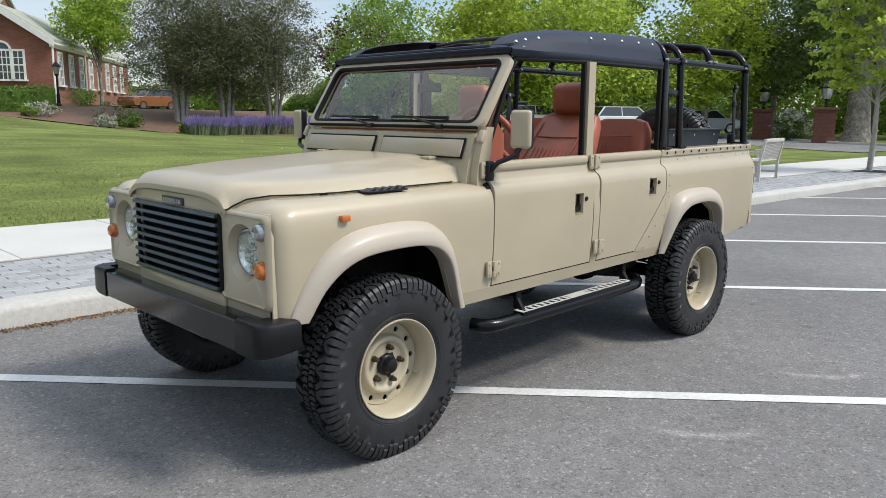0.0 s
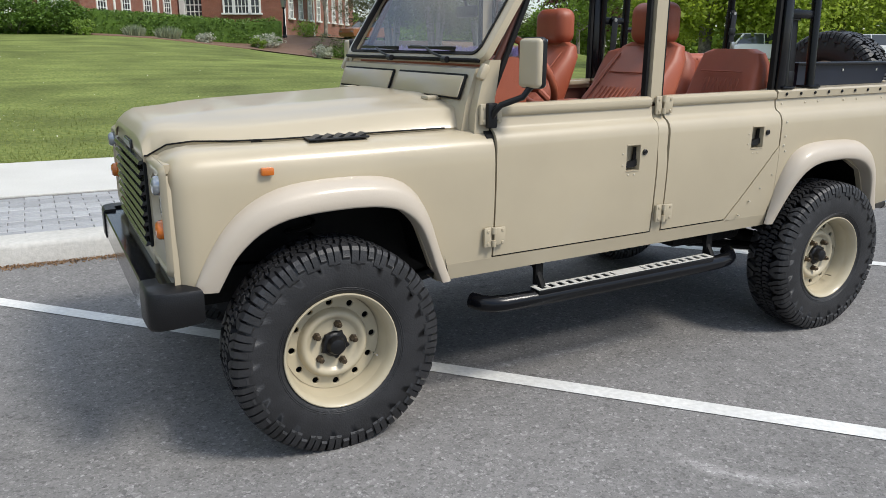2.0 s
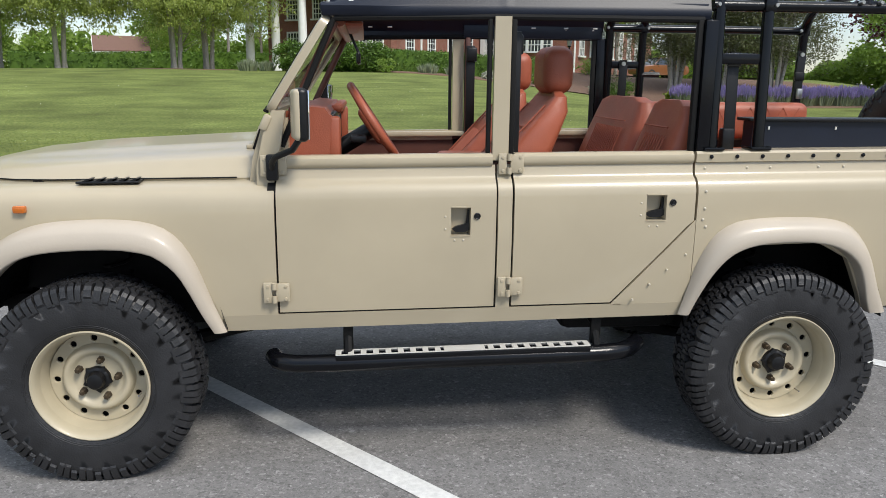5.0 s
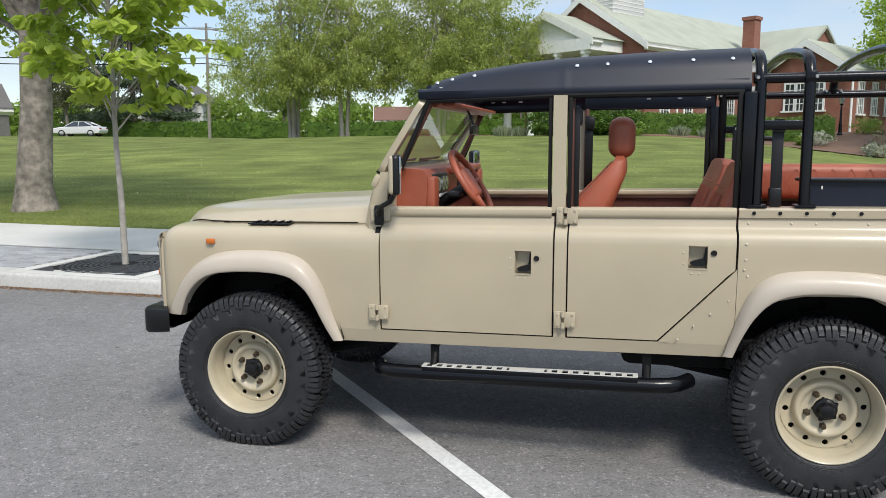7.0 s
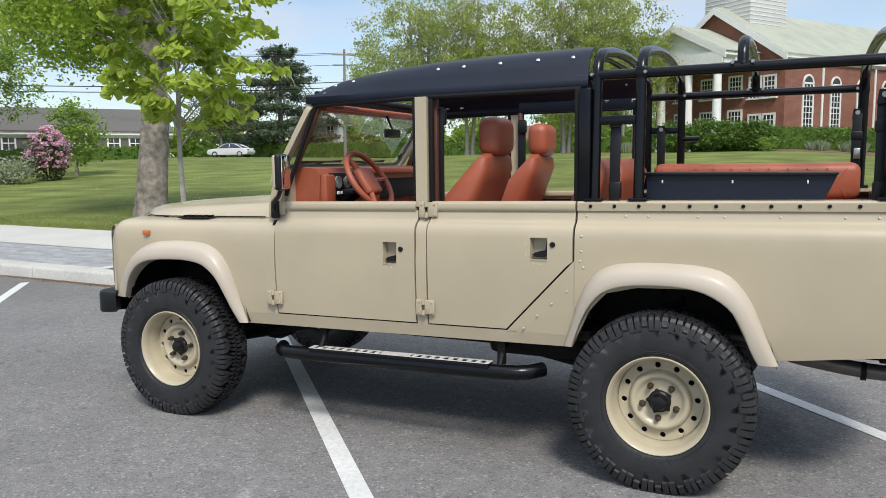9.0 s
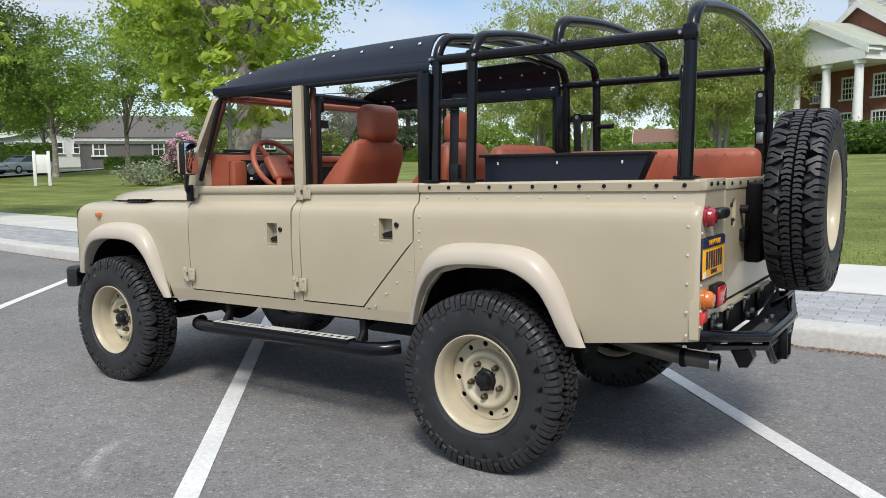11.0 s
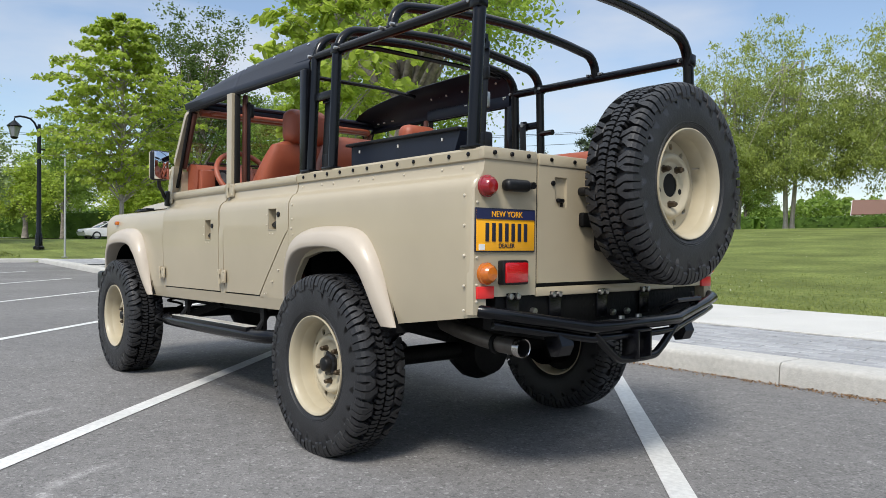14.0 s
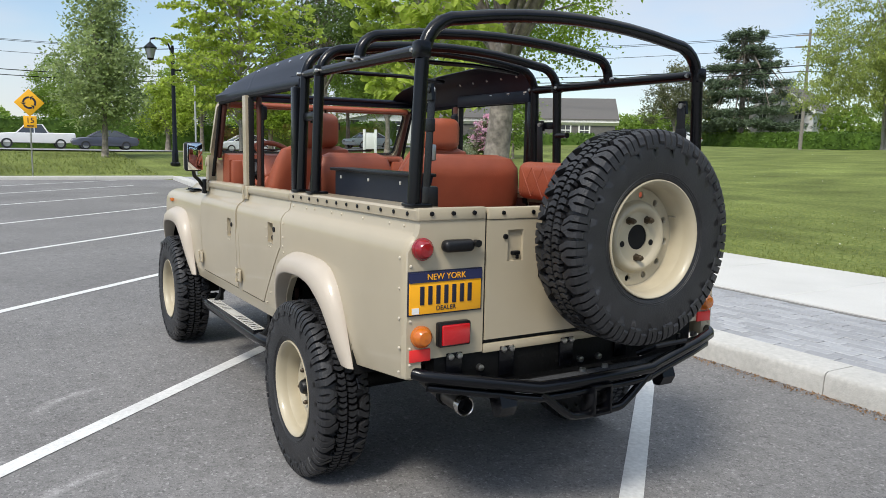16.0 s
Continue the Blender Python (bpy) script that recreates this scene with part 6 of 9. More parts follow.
def bent(g):
    """Bends a piece of the pavement along with the kerb."""
    g.v = [(x, y + koff(x), z) for x, y, z in g.v]
    return g


def land(x, y):
    """Height of the open ground: a lawn that climbs gently from the pavement towards the building."""
    if y < 6.7:
        base = 0.14
    else:
        amp = 1.95 - 1.65 * sstep(2, 20, x) - 0.35 * sstep(-12, -35, x)
        base = 0.14 + amp * sstep(5, 52, y) + 0.05 * math.sin(x * 0.21) * sstep(7, 20, y)
        front = interp(x, [(-40, 43.0), (6, 42.2), (11, 41.8), (14.5, 38.5), (16.5, 35.8), (21, 34.4), (60, 34.2)])
        base += 1.35 * sstep(3, 16, x) * sstep(38, 30, x) * sstep(0, 10, y - front)
    if x < -27.2:
        base = max(base, 0.14) + (0.45 + 0.30 * sstep(16, 8, y)) * sstep(-27, -42, x)
    return base


# the one sheet that reaches the horizon
xs = [-900, -500, -300, -180, -120] + frange(-90, 90, 91) + [120, 180, 300, 500, 900]
ys = [-900, -400, -200, -100, -60, -42.0] + [-20, -5, 2.0] + frange(6.7, 90, 64) + [110, 150, 220, 400, 900]


def sheet_z(x, y):
    if y < 6.6 and x > -27.4:
        return -0.30
    return land(x, y) - (0.0 if y >= 6.6 else 0.05)


ground = solid("ground", Geo().grid([[(x, y + koff(x) * sstep(-1, 3, y) * sstep(40, 8, y), sheet_z(x, y)) for y in ys] for x in xs], flip=True), GRASS, "mown green lawn that rises gently from the pavement", "ground", kind="structure", angle=80, fix=False)
lot = solid("parking_lot", Geo().grid([[(x, y, 0.0) for y in (-60, -20, -5, 0, 2.0, 5.2)] for x in (-27.35, -10, 0, 10, 30, 90)], flip=True), ASPHALT, "dark grey asphalt parking lot with fine aggregate", "parking lot", kind="structure", fix=False)
lines = thing("parking_lines", "white painted slanted parking bay lines on asphalt", "road marking", kind="structure")
LINE_X = [-24.9, -20.8, -16.4, -11.8, -7.6, -3.65, 0.11, 3.87, 7.52, 11.2, 15.0, 18.7, 22.4, 26.1, 29.8]
dirx, diry = 0.672, -0.7405
for x0 in LINE_X:
    a = Vector((x0, 0.21)) + Vector((dirx, diry)) * -2.85
    b = Vector((x0, 0.21)) + Vector((dirx, diry)) * 4.7
    nx, ny = 0.052 * 0.7405, 0.052 * 0.672
    pts = []
    for t in frange(0, 1, 13):
        p = a.lerp(b, t)
        pts.append([(p.x - nx, p.y - ny, 0.004), (p.x + nx, p.y + ny, 0.004)])
    part("line", Geo().grid(pts), LINEPAINT, lines, fix=False)

# kerb in long stones, pavers, concrete walk
pavement = thing("pavement", "grey paved and pale concrete footpath behind the kerb", "pavement", kind="structure")
kerb = thing("kerb", "pale concrete kerb stones with leaf litter in the gutter", "kerb", kind="structure")
kprof = [(KERB_Y, -0.05), (KERB_Y + 0.012, 0.115), (KERB_Y + 0.022, 0.138), (KERB_Y + 0.045, 0.15), (KERB_Y + 0.33, 0.15), (KERB_Y + 0.33, -0.05)]
for i in range(30):
    xa = -27.2 + i * 3.05
    g = Geo().prism([(y, z) for y, z in kprof], xa + 0.004, xa + 3.046, "x")
    part("kerb_stone", bent(g), KERB, kerb, angle=40)
for i in range(14):
    ya = KERB_Y + 2.2 - 3.05 * (i + 1)
    g = Geo().prism([(-27.3 - (y - KERB_Y), z) for y, z in kprof], ya + 0.004, ya + 3.046, "y")
    part("kerb_stone", g, KERB, kerb, angle=40)
P0, P1, P2 = KERB_Y + 0.335, 4.42, 6.70
part("paver_bed", bent(Geo().grid([[(x, y, z) for y, z in ((P0, -0.055), (P0, 0.135), (P1, 0.135), (P1, -0.055))] for x in frange(-27, 63, 46)])), PAVERBED, pavement)
for i in range(60):
    xa = -27 + i * 1.5
    g = Geo().box((xa + 0.75, (P1 + P2) / 2, 0.07), (1.492, P2 - P1 - 0.006, 0.16), 0.006, 1)
    part("slab", bent(g), CONCRETE, pavement)
GRATES = [(-3.96, 3.39), (-18.7, 3.39), (20.2, 3.39)]
for gx, gy in GRATES:
    gr = thing("tree_grate", "black cast iron tree grate with ring slots in a concrete surround", "tree grate", group="tree grates", at=pose(gx, gy + koff(gx), 0, 0, 0, -3))
    g = Geo()
    for a in range(4):
        c, s_ = ((0, -0.80), (0, 0.80), (-0.80, 0), (0.80, 0))[a]
        g.box((c, s_, 0.145), (1.75 if c == 0 else 0.15, 0.15 if c == 0 else 1.45, 0.03), 0.004)
    part("surround", g, CONCRETE, gr)
    part("bed", Geo().box((0, 0, 0.132), (1.46, 1.46, 0.02)), SEAL_SHADE, gr)
    for k in range(9):
        r = 0.17 + k * 0.063
        part("ring", Geo().lathe([(0.142, r), (0.152, r), (0.152, r + 0.038), (0.142, r + 0.038)], 40, "z"), IRON, gr)
    g = Geo()
    for k in range(8):
        a = math.pi * k / 4
        g.tube([(0.16 * math.cos(a), 0.16 * math.sin(a), 0.150), (0.72 * math.cos(a), 0.72 * math.sin(a), 0.150)], 0.012, 4)
    for sx in (-1, 1):
        for sy in (-1, 1):
            g.prism([(sx * 0.72, sy * 0.72), (sx * 0.72, sy * 0.36), (sx * 0.60, sy * 0.48), (sx * 0.48, sy * 0.60), (sx * 0.36, sy * 0.72)], 0.142, 0.151, "z")
    part("corner_web", g, IRON, gr)

# ---- plants ----
rng = np.random.default_rng(7)


def leaf_mesh(name, pts, size, material, jitter=0.5, droop=0.3, aspect=0.55):
    n = len(pts)
    d = rng.normal(size=(n, 3))
    d[:, 2] = d[:, 2] * 0.6 - droop
    d /= np.linalg.norm(d, axis=1)[:, None]
    u = rng.normal(size=(n, 3))
    u -= d * (u * d).sum(1)[:, None]
    u /= np.linalg.norm(u, axis=1)[:, None]
    w = np.cross(d, u)
    s = size * (1 + jitter * rng.uniform(-1, 1, n))[:, None]
    p = np.asarray(pts)
    v = np.stack([p - d * s * 0.5, p + u * s * aspect * 0.5 + w * s * 0.10, p + d * s * 0.5, p - u * s * aspect * 0.5 + w * s * 0.10], 1).reshape(-1, 3)
    me = bpy.data.meshes.new(name)
    me.vertices.add(4 * n)
    me.vertices.foreach_set("co", v.ravel())
    me.loops.add(4 * n)
    me.loops.foreach_set("vertex_index", np.arange(4 * n, dtype=np.int32))
    me.polygons.add(n)
    me.polygons.foreach_set("loop_start", np.arange(0, 4 * n, 4, dtype=np.int32))
    me.polygons.foreach_set("loop_total", np.full(n, 4, dtype=np.int32))
    me.materials.append(material)
    me.update(calc_edges=True)
    return me


def crown_points(blobs, clumps, per, spread, hollow=0.35):
    """Clump centres spread through ellipsoids, and leaf places gathered round them."""
    vol = np.array([b[3] * b[4] * b[5] for b in blobs]) ** 0.67
    pick = rng.choice(len(blobs), clumps, p=vol / vol.sum())
    bb = np.array(blobs)[pick]
    d = rng.normal(size=(clumps, 3))
    d /= np.linalg.norm(d, axis=1)[:, None]
    r = (hollow + (1 - hollow) * rng.uniform(0, 1, clumps) ** 0.55)[:, None]
    c = bb[:, :3] + d * bb[:, 3:] * r
    sp = spread * rng.uniform(0.6, 1.35, clumps)
    pts = np.repeat(c, per, 0) + rng.normal(size=(clumps * per, 3)) * np.repeat(sp, per)[:, None] * np.array([1, 1, 0.7])
    return c, pts


def tree(name, label, base, trunk_h, trunk_r, blobs, leaf, size, clumps=120, per=40, spread=0.35, bark=None, limbs=14, lean=(0, 0), group="", stems=1, hollow=0.35, droop=0.3, aspect=0.55, flare=1.5):
    x, y, z = base
    t = thing(name, label, "tree", group, at=pose(x, y, z))
    c, pts = crown_points(blobs, clumps, per, spread, hollow)
    g = Geo()
    for s in range(stems):
        a = 2 * math.pi * s / max(1, stems) + 0.4
        o = Vector((math.cos(a), math.sin(a), 0)) * (0 if stems == 1 else 0.28)
        top = Vector((lean[0] + o.x * 3, lean[1] + o.y * 3, trunk_h))
        line = [o + Vector((0, 0, -0.15)), o + Vector((0, 0, 0.12)), o + Vector((0, 0, 0.5)), o.lerp(top, 0.35) + Vector((0.03, 0.02, 0)), o.lerp(top, 0.7) - Vector((0.03, 0.0, 0)), top]
        g.tube(line, [trunk_r * flare, trunk_r * (1 + (flare - 1) * 0.5), trunk_r, trunk_r * 0.86, trunk_r * 0.72, trunk_r * 0.55], 14)
    order = rng.permutation(len(c))[:limbs]
    for i in order:
        e = Vector(c[i])
        f = 0.45 + 0.55 * rng.uniform()
        st = Vector((lean[0] * f, lean[1] * f, trunk_h * f))
        if stems > 1:
            st += Vector((rng.uniform(-0.8, 0.8), rng.uniform(-0.8, 0.8), 0)) * f
        mid = st.lerp(e, 0.5) + Vector((rng.normal() * 0.1, rng.normal() * 0.1, 0.10 * (e - st).length))
        r0 = trunk_r * (0.16 + 0.30 * rng.uniform())
        g.tube([st, st.lerp(mid, 0.6) + Vector((0, 0, 0.03)), mid, e], [r0, r0 * 0.75, r0 * 0.55, r0 * 0.14], 6)
    part("trunk", g, bark or BARK, t, angle=60, fix=False)
    part("crown", leaf_mesh("crown", pts, size, leaf, droop=droop, aspect=aspect), leaf, t)
    return t


def street_tree(base, height, radius, outline, branches, twigs, leaves, size):
    """A young tree: rising branches with side twigs, and broad drooping leaves in layers along them. outline: (height, reach) pairs."""
    t = thing("street_tree", SAP, "tree", "street trees", at=pose(*base))
    g = Geo()
    bend = [Vector((0.02 * math.sin(k * 1.7), 0.02 * math.cos(k * 2.1), height * k / 7)) for k in range(8)]
    g.tube([(0, 0, -0.1)] + bend, [radius * 1.35] + [radius * (1.1 - 0.95 * k / 7) for k in range(8)], 10)
    z0, z1 = outline[0][0], outline[-1][0]
    spots, ways = [], []
    for k in range(branches):
        z = z0 + (z1 - z0) * ((k + rng.uniform()) / branches) ** 0.9
        a = k * 2.39996 + rng.uniform(-0.3, 0.3)
        reach = interp(z, outline) * rng.uniform(0.58, 1.12)
        out = Vector((math.cos(a), math.sin(a), 0))
        low = max(z0 * 0.8, z - reach * 0.55)
        st = Vector((0, 0, min(low, height * 0.98)))
        line = [st, st.lerp(out * reach * 0.55 + Vector((0, 0, z)), 0.62) + Vector((0, 0, 0.04)), out * reach * 0.62 + Vector((0, 0, z + 0.03)), out * reach + Vector((0, 0, z - 0.05 * reach))]
        g.tube(line, [radius * 0.34, radius * 0.25, radius * 0.17, radius * 0.07], 5)
        for j in range(twigs):
            f = 0.30 + 0.70 * (j + rng.uniform()) / twigs
            i = min(2, int(f * 3))
            p = line[i].lerp(line[i + 1], f * 3 - i)
            side = a + (0.9 if j % 2 else -0.9) + rng.uniform(-0.4, 0.4)
            e = p + Vector((math.cos(side), math.sin(side), rng.uniform(-0.25, 0.20))) * reach * 0.32 * (1.15 - 0.6 * f)
            g.tube([p, e], [radius * 0.09, radius * 0.04], 4, caps=False)
            for m in range(leaves):
                q = p.lerp(e, rng.uniform(0.15, 1.1))
                spots.append((q.x + rng.normal() * 0.045, q.y + rng.normal() * 0.045, q.z + rng.normal() * 0.035 - 0.03))
                ways.append((math.cos(side) * 0.5 + rng.normal() * 0.55, math.sin(side) * 0.5 + rng.normal() * 0.55, -0.55 + rng.normal() * 0.35))
    part("trunk", g, BARKPALE, t, angle=60, fix=False)
    # each leaf is folded along its midrib, with broad shoulders and a point
    p, d = np.array(spots), np.array(ways)
    n = len(p)
    d /= np.linalg.norm(d, axis=1)[:, None]
    u = np.cross(d, np.array([0, 0, 1.0]) + rng.normal(size=(n, 3)) * 0.35)
    u /= np.linalg.norm(u, axis=1)[:, None]
    w = np.cross(u, d)
    w *= np.where(w[:, 2] < 0, -1.0, 1.0)[:, None]
    sz = (size * rng.uniform(0.65, 1.25, n))[:, None]
    rows = [p - d * sz * 0.5, p - d * sz * 0.28 + u * sz * 0.36 - w * sz * 0.10, p + d * sz * 0.10 + u * sz * 0.40 - w * sz * 0.13, p + d * sz * 0.55 - w * sz * 0.08, p + d * sz * 0.10 - u * sz * 0.40 - w * sz * 0.13, p - d * sz * 0.28 - u * sz * 0.36 - w * sz * 0.10]
    me = bpy.data.meshes.new("crown")
    base6 = np.arange(n)[:, None] * 6
    quads = np.concatenate([base6 + np.array([[0, 1, 2, 3]]), base6 + np.array([[0, 3, 4, 5]])], 0)
    me.from_pydata(np.stack(rows, 1).reshape(-1, 3).tolist(), [], quads.tolist())
    me.materials.append(LEAF_BRIGHT)
    part("crown", me, None, t)
    return t


def at(x, y):
    return (x, y, land(x, y))


# street saplings in the grates
SAP = "young street tree with fresh bright green leaves in an iron grate"
street_tree((-3.96, 3.39 + koff(-3.96), 0.14), 5.2, 0.036, [(1.95, 0.75), (2.6, 1.25), (3.5, 1.4), (4.5, 1.05), (5.3, 0.4)], 52, 8, 10, 0.14)
street_tree((-18.7, 5.05, 0.14), 7.7, 0.075, [(2.4, 1.5), (3.2, 2.2), (4.4, 2.5), (5.8, 2.1), (6.8, 1.4), (7.7, 0.6)], 104, 10, 15, 0.13)
street_tree((20.4, 3.15, 0.14), 6.4, 0.07, [(2.2, 1.2), (3.2, 1.8), (4.6, 1.9), (5.8, 1.2), (6.6, 0.5)], 76, 8, 14, 0.135)
# the large old tree on the lawn
tree("large_tree", "large old tree with mottled grey bark and fresh leaves", at(-10.4, 9.3), 6.2, 0.36, [(0, 0, 8.5, 3.6, 3.6, 2.8), (3.8, -1.5, 6.8, 2.6, 2.6, 1.8), (-3.4, 0.9, 6.8, 2.3, 2.3, 2.0), (0.2, 2.2, 7.6, 2.6, 2.4, 2.2), (-4.5, 2.5, 5.6, 2.2, 2.2, 1.5), (3.6, 0.9, 7.0, 1.7, 1.7, 1.5), (-4.8, 1.8, 5.2, 1.5, 1.5, 1.2), (-3.0, 4.2, 5.2, 1.8, 1.8, 1.3), (5.2, -1.4, 6.2, 1.3, 1.3, 1.3), (-2.2, -0.6, 5.0, 1.2, 1.2, 0.8), (-3.4, 0.3, 4.8, 1.2, 1.2, 0.8)], LEAF_OLD, 0.125, 460, 125, 0.38, BARK, 60, lean=(0.3, 0.2), flare=1.45, hollow=0.2, droop=0.6)
# birches on the lawn
BIR = "airy birch tree with light drooping foliage on the lawn"
for bx, by, h, R, stems in ((-12.5, 53.7, 15.0, 6.4, 3), (-10.5, 55.0, 15.0, 6.6, 3), (-24.0, 52.0, 15.5, 6.6, 4), (-19.6, 51.4, 16.0, 5.6, 3)):
    blobs = [(0, 0, h * 0.62, R * 0.80, R * 0.80, h * 0.36), (R * 0.45, 0.4, h * 0.36, R * 0.52, R * 0.52, h * 0.20), (-R * 0.45, -0.3, h * 0.36, R * 0.52, R * 0.52, h * 0.20), (R * 0.1, -R * 0.4, h * 0.34, R * 0.5, R * 0.5, h * 0.16), (R * 0.72, 0, h * 0.48, R * 0.28, R * 0.28, h * 0.24), (-R * 0.72, 0, h * 0.48, R * 0.28, R * 0.28, h * 0.24)]
    if bx < -15:
        blobs += [(-R * 0.5, -R * 0.3, 3.9, R * 0.5, R * 0.4, 1.7), (R * 0.5, -R * 0.3, 3.9, R * 0.45, R * 0.4, 1.7)]
    tree("birch_tree", BIR, at(bx, by), h * 0.75, 0.16, blobs, LEAF_BIRCH, 0.21, 520, 62, 0.36, BARKPALE, 44, stems=stems, group="birches", hollow=0.10, droop=1.1, aspect=0.42)
solid("mulch_ring", Geo().grid([[(-11.5 + 4.6 * f * math.cos(k * math.pi / 16), 54.0 + 3.0 * f * math.sin(k * math.pi / 16), land(-11.5 + 4.6 * f * math.cos(k * math.pi / 16), 54.0 + 3.0 * f * math.sin(k * math.pi / 16)) + (0.06 if f < 1 else -0.02)) for k in range(32)] for f in (0.0, 0.3, 0.6, 0.85, 1.0)], close_v=True), MULCH, "ring of brown mulch round the birch trunks", "planting bed", kind="structure", angle=80)
# dark hollies behind the lavender
HOL = "dense dark evergreen tree with several bare grey stems"
for bx, by, h in ((18.9, 39.9, 11.5), (21.2, 38.7, 12.0), (23.6, 37.4, 11.0)):
    tree("holly_tree", HOL, at(bx, by), 5.5, 0.105, [(0, 0, h * 0.58, 2.9, 2.9, h * 0.38), (1.2, -0.6, h * 0.36, 2.1, 2.0, h * 0.2), (-1.4, 0.2, h * 0.34, 2.2, 2.1, h * 0.22), (-1.7, 1.0, h * 0.22, 1.2, 1.2, h * 0.11), (0.8, 1.4, h * 0.24, 1.3, 1.2, h * 0.10)], LEAF_DARK, 0.115, 430, 96, 0.36, BARKPALE, 70, stems=6, group="hollies", hollow=0.15, aspect=0.5)
tree("maple_tree", "bright green maple tree beside the brick building", at(21.0, 57.3), 4.0, 0.16, [(0, 0, 8.6, 2.7, 2.7, 3.2), (-0.9, -0.6, 6.6, 2.1, 2.1, 1.7), (1.0, 0.2, 5.6, 1.6, 1.6, 1.5)], LEAF_OLD, 0.24, 240, 60, 0.42, BARK, 18)
tree("plum_tree", "purple-leaved plum tree in the distance", at(44.0, 54.0), 3.5, 0.2, [(0, 0, 7.0, 4.2, 4.2, 3.6), (3.5, 0, 5.5, 3.0, 3.0, 2.6)], LEAF_PLUM, 0.36, 180, 36, 0.5, BARK, 14)
# woods on the right, past the bench and the gate pillars
WOOD = "tall leafy tree at the edge of the parking lot"
for bx, by, h, lf in ((33.5, 29, 9.5, LEAF_YEL), (37.5, 24.8, 9.5, LEAF_BRIGHT), (41, 36, 10.5, LEAF_BRIGHT), (44, 28, 12, LEAF_MID), (47, 21.2, 10.5, LEAF_YEL), (54, 19.5, 14, LEAF_WOOD), (58, 24, 15, LEAF_WOOD), (58, 14, 14, LEAF_MID), (66, 18, 16, LEAF_WOOD), (46, 36, 13, LEAF_MID), (64, 8, 14, LEAF_WOOD), (72, 2, 15, LEAF_MID), (40, 46, 12, LEAF_MID)):
    tree("woodland_tree", WOOD, (bx, by, 0.35), h * 0.4, 0.22, [(0, 0, h * 0.62, h * 0.36, h * 0.36, h * 0.36), (h * 0.25, -h * 0.1, h * 0.38, h * 0.24, h * 0.24, h * 0.2), (-h * 0.24, 0, h * 0.36, h * 0.24, h * 0.24, h * 0.2)], lf, 0.27, 190, 76, 0.52, BARK, 14, stems=2, group="woodland trees", hollow=0.25)
tree("old_tree", "very thick old grey trunk behind the gate pillars", (51.0, 12.9, 0.3), 6.5, 0.78, [(0, 0, 9.0, 4.6, 4.6, 3.6), (2.0, -1.5, 6.6, 3.0, 3.0, 1.6)], LEAF_WOOD, 0.27, 200, 70, 0.5, BARK, 16, flare=1.35)
# trees on the far left
for bx, by, h, lf, nm, lb in ((-38.0, 5.5, 9.5, LEAF_PEAR, "pear_tree", "upright pear tree with pale leaves on a grass island"),):
    tree(nm, lb, at(bx, by - 2.2), h * 0.5, 0.16, [(0, 0, h * 0.30, 2.2, 2.2, 1.4), (0, 0, h * 0.50, 2.3, 2.3, 2.4), (0, 0, h * 0.80, 1.35, 1.35, 2.2)], lf, 0.19, 340, 54, 0.36, BARK, 24, hollow=0.15)
FAR = "leafy roadside tree in the distance"
for bx, by, h, lf in ((-46, 24, 11, LEAF_MID), (-58, 26, 12, LEAF_MID), (-50, 32, 13, LEAF_MID), (-62, 14, 11, LEAF_MID), (-66, 34, 12, LEAF_MID), (-45, 14.6, 6.0, LEAF_BRIGHT), (-56, 10, 6.0, LEAF_BRIGHT), (-40, 84, 9, LEAF_MID), (-21, 93, 11, LEAF_BIRCH), (-12, 96, 15, LEAF_MID), (-19, 84, 12, LEAF_MID), (-3, 92, 14, LEAF_MID), (-60, 70, 11, LEAF_DARK), (-82, 40, 10, LEAF_MID), (-84, 20, 9, LEAF_MID), (-80, 4, 9, LEAF_MID), (-86, -10, 9, LEAF_MID)):
    tree("roadside_tree", FAR, at(bx, by), h * 0.42, 0.2, [(0, 0, h * 0.65, h * 0.32, h * 0.32, h * 0.32), (h * 0.2, 0.5, h * 0.45, h * 0.22, h * 0.22, h * 0.2), (-h * 0.2, -0.5, h * 0.45, h * 0.22, h * 0.22, h * 0.2)], lf, 0.21, 150, 96, 0.40, BARK, 16, group="roadside trees", hollow=0.15)
for bx, by, h in ((-52.0, 20.0, 17.5), (-50.2, 20.6, 18.5)):
    tree("tall_tree", "tall old roadside tree with a thick dark trunk", at(bx, by), h * 0.55, 0.30, [(0, 0, h * 0.72, h * 0.22, h * 0.22, h * 0.26), (h * 0.16, 0.8, h * 0.50, h * 0.17, h * 0.17, h * 0.14), (-h * 0.17, -0.6, h * 0.46, h * 0.16, h * 0.16, h * 0.13), (h * 0.05, -h * 0.12, h * 0.36, h * 0.13, h * 0.13, h * 0.08)], LEAF_WOOD, 0.22, 130, 90, 0.42, BARK, 30, group="roadside trees", hollow=0.1)
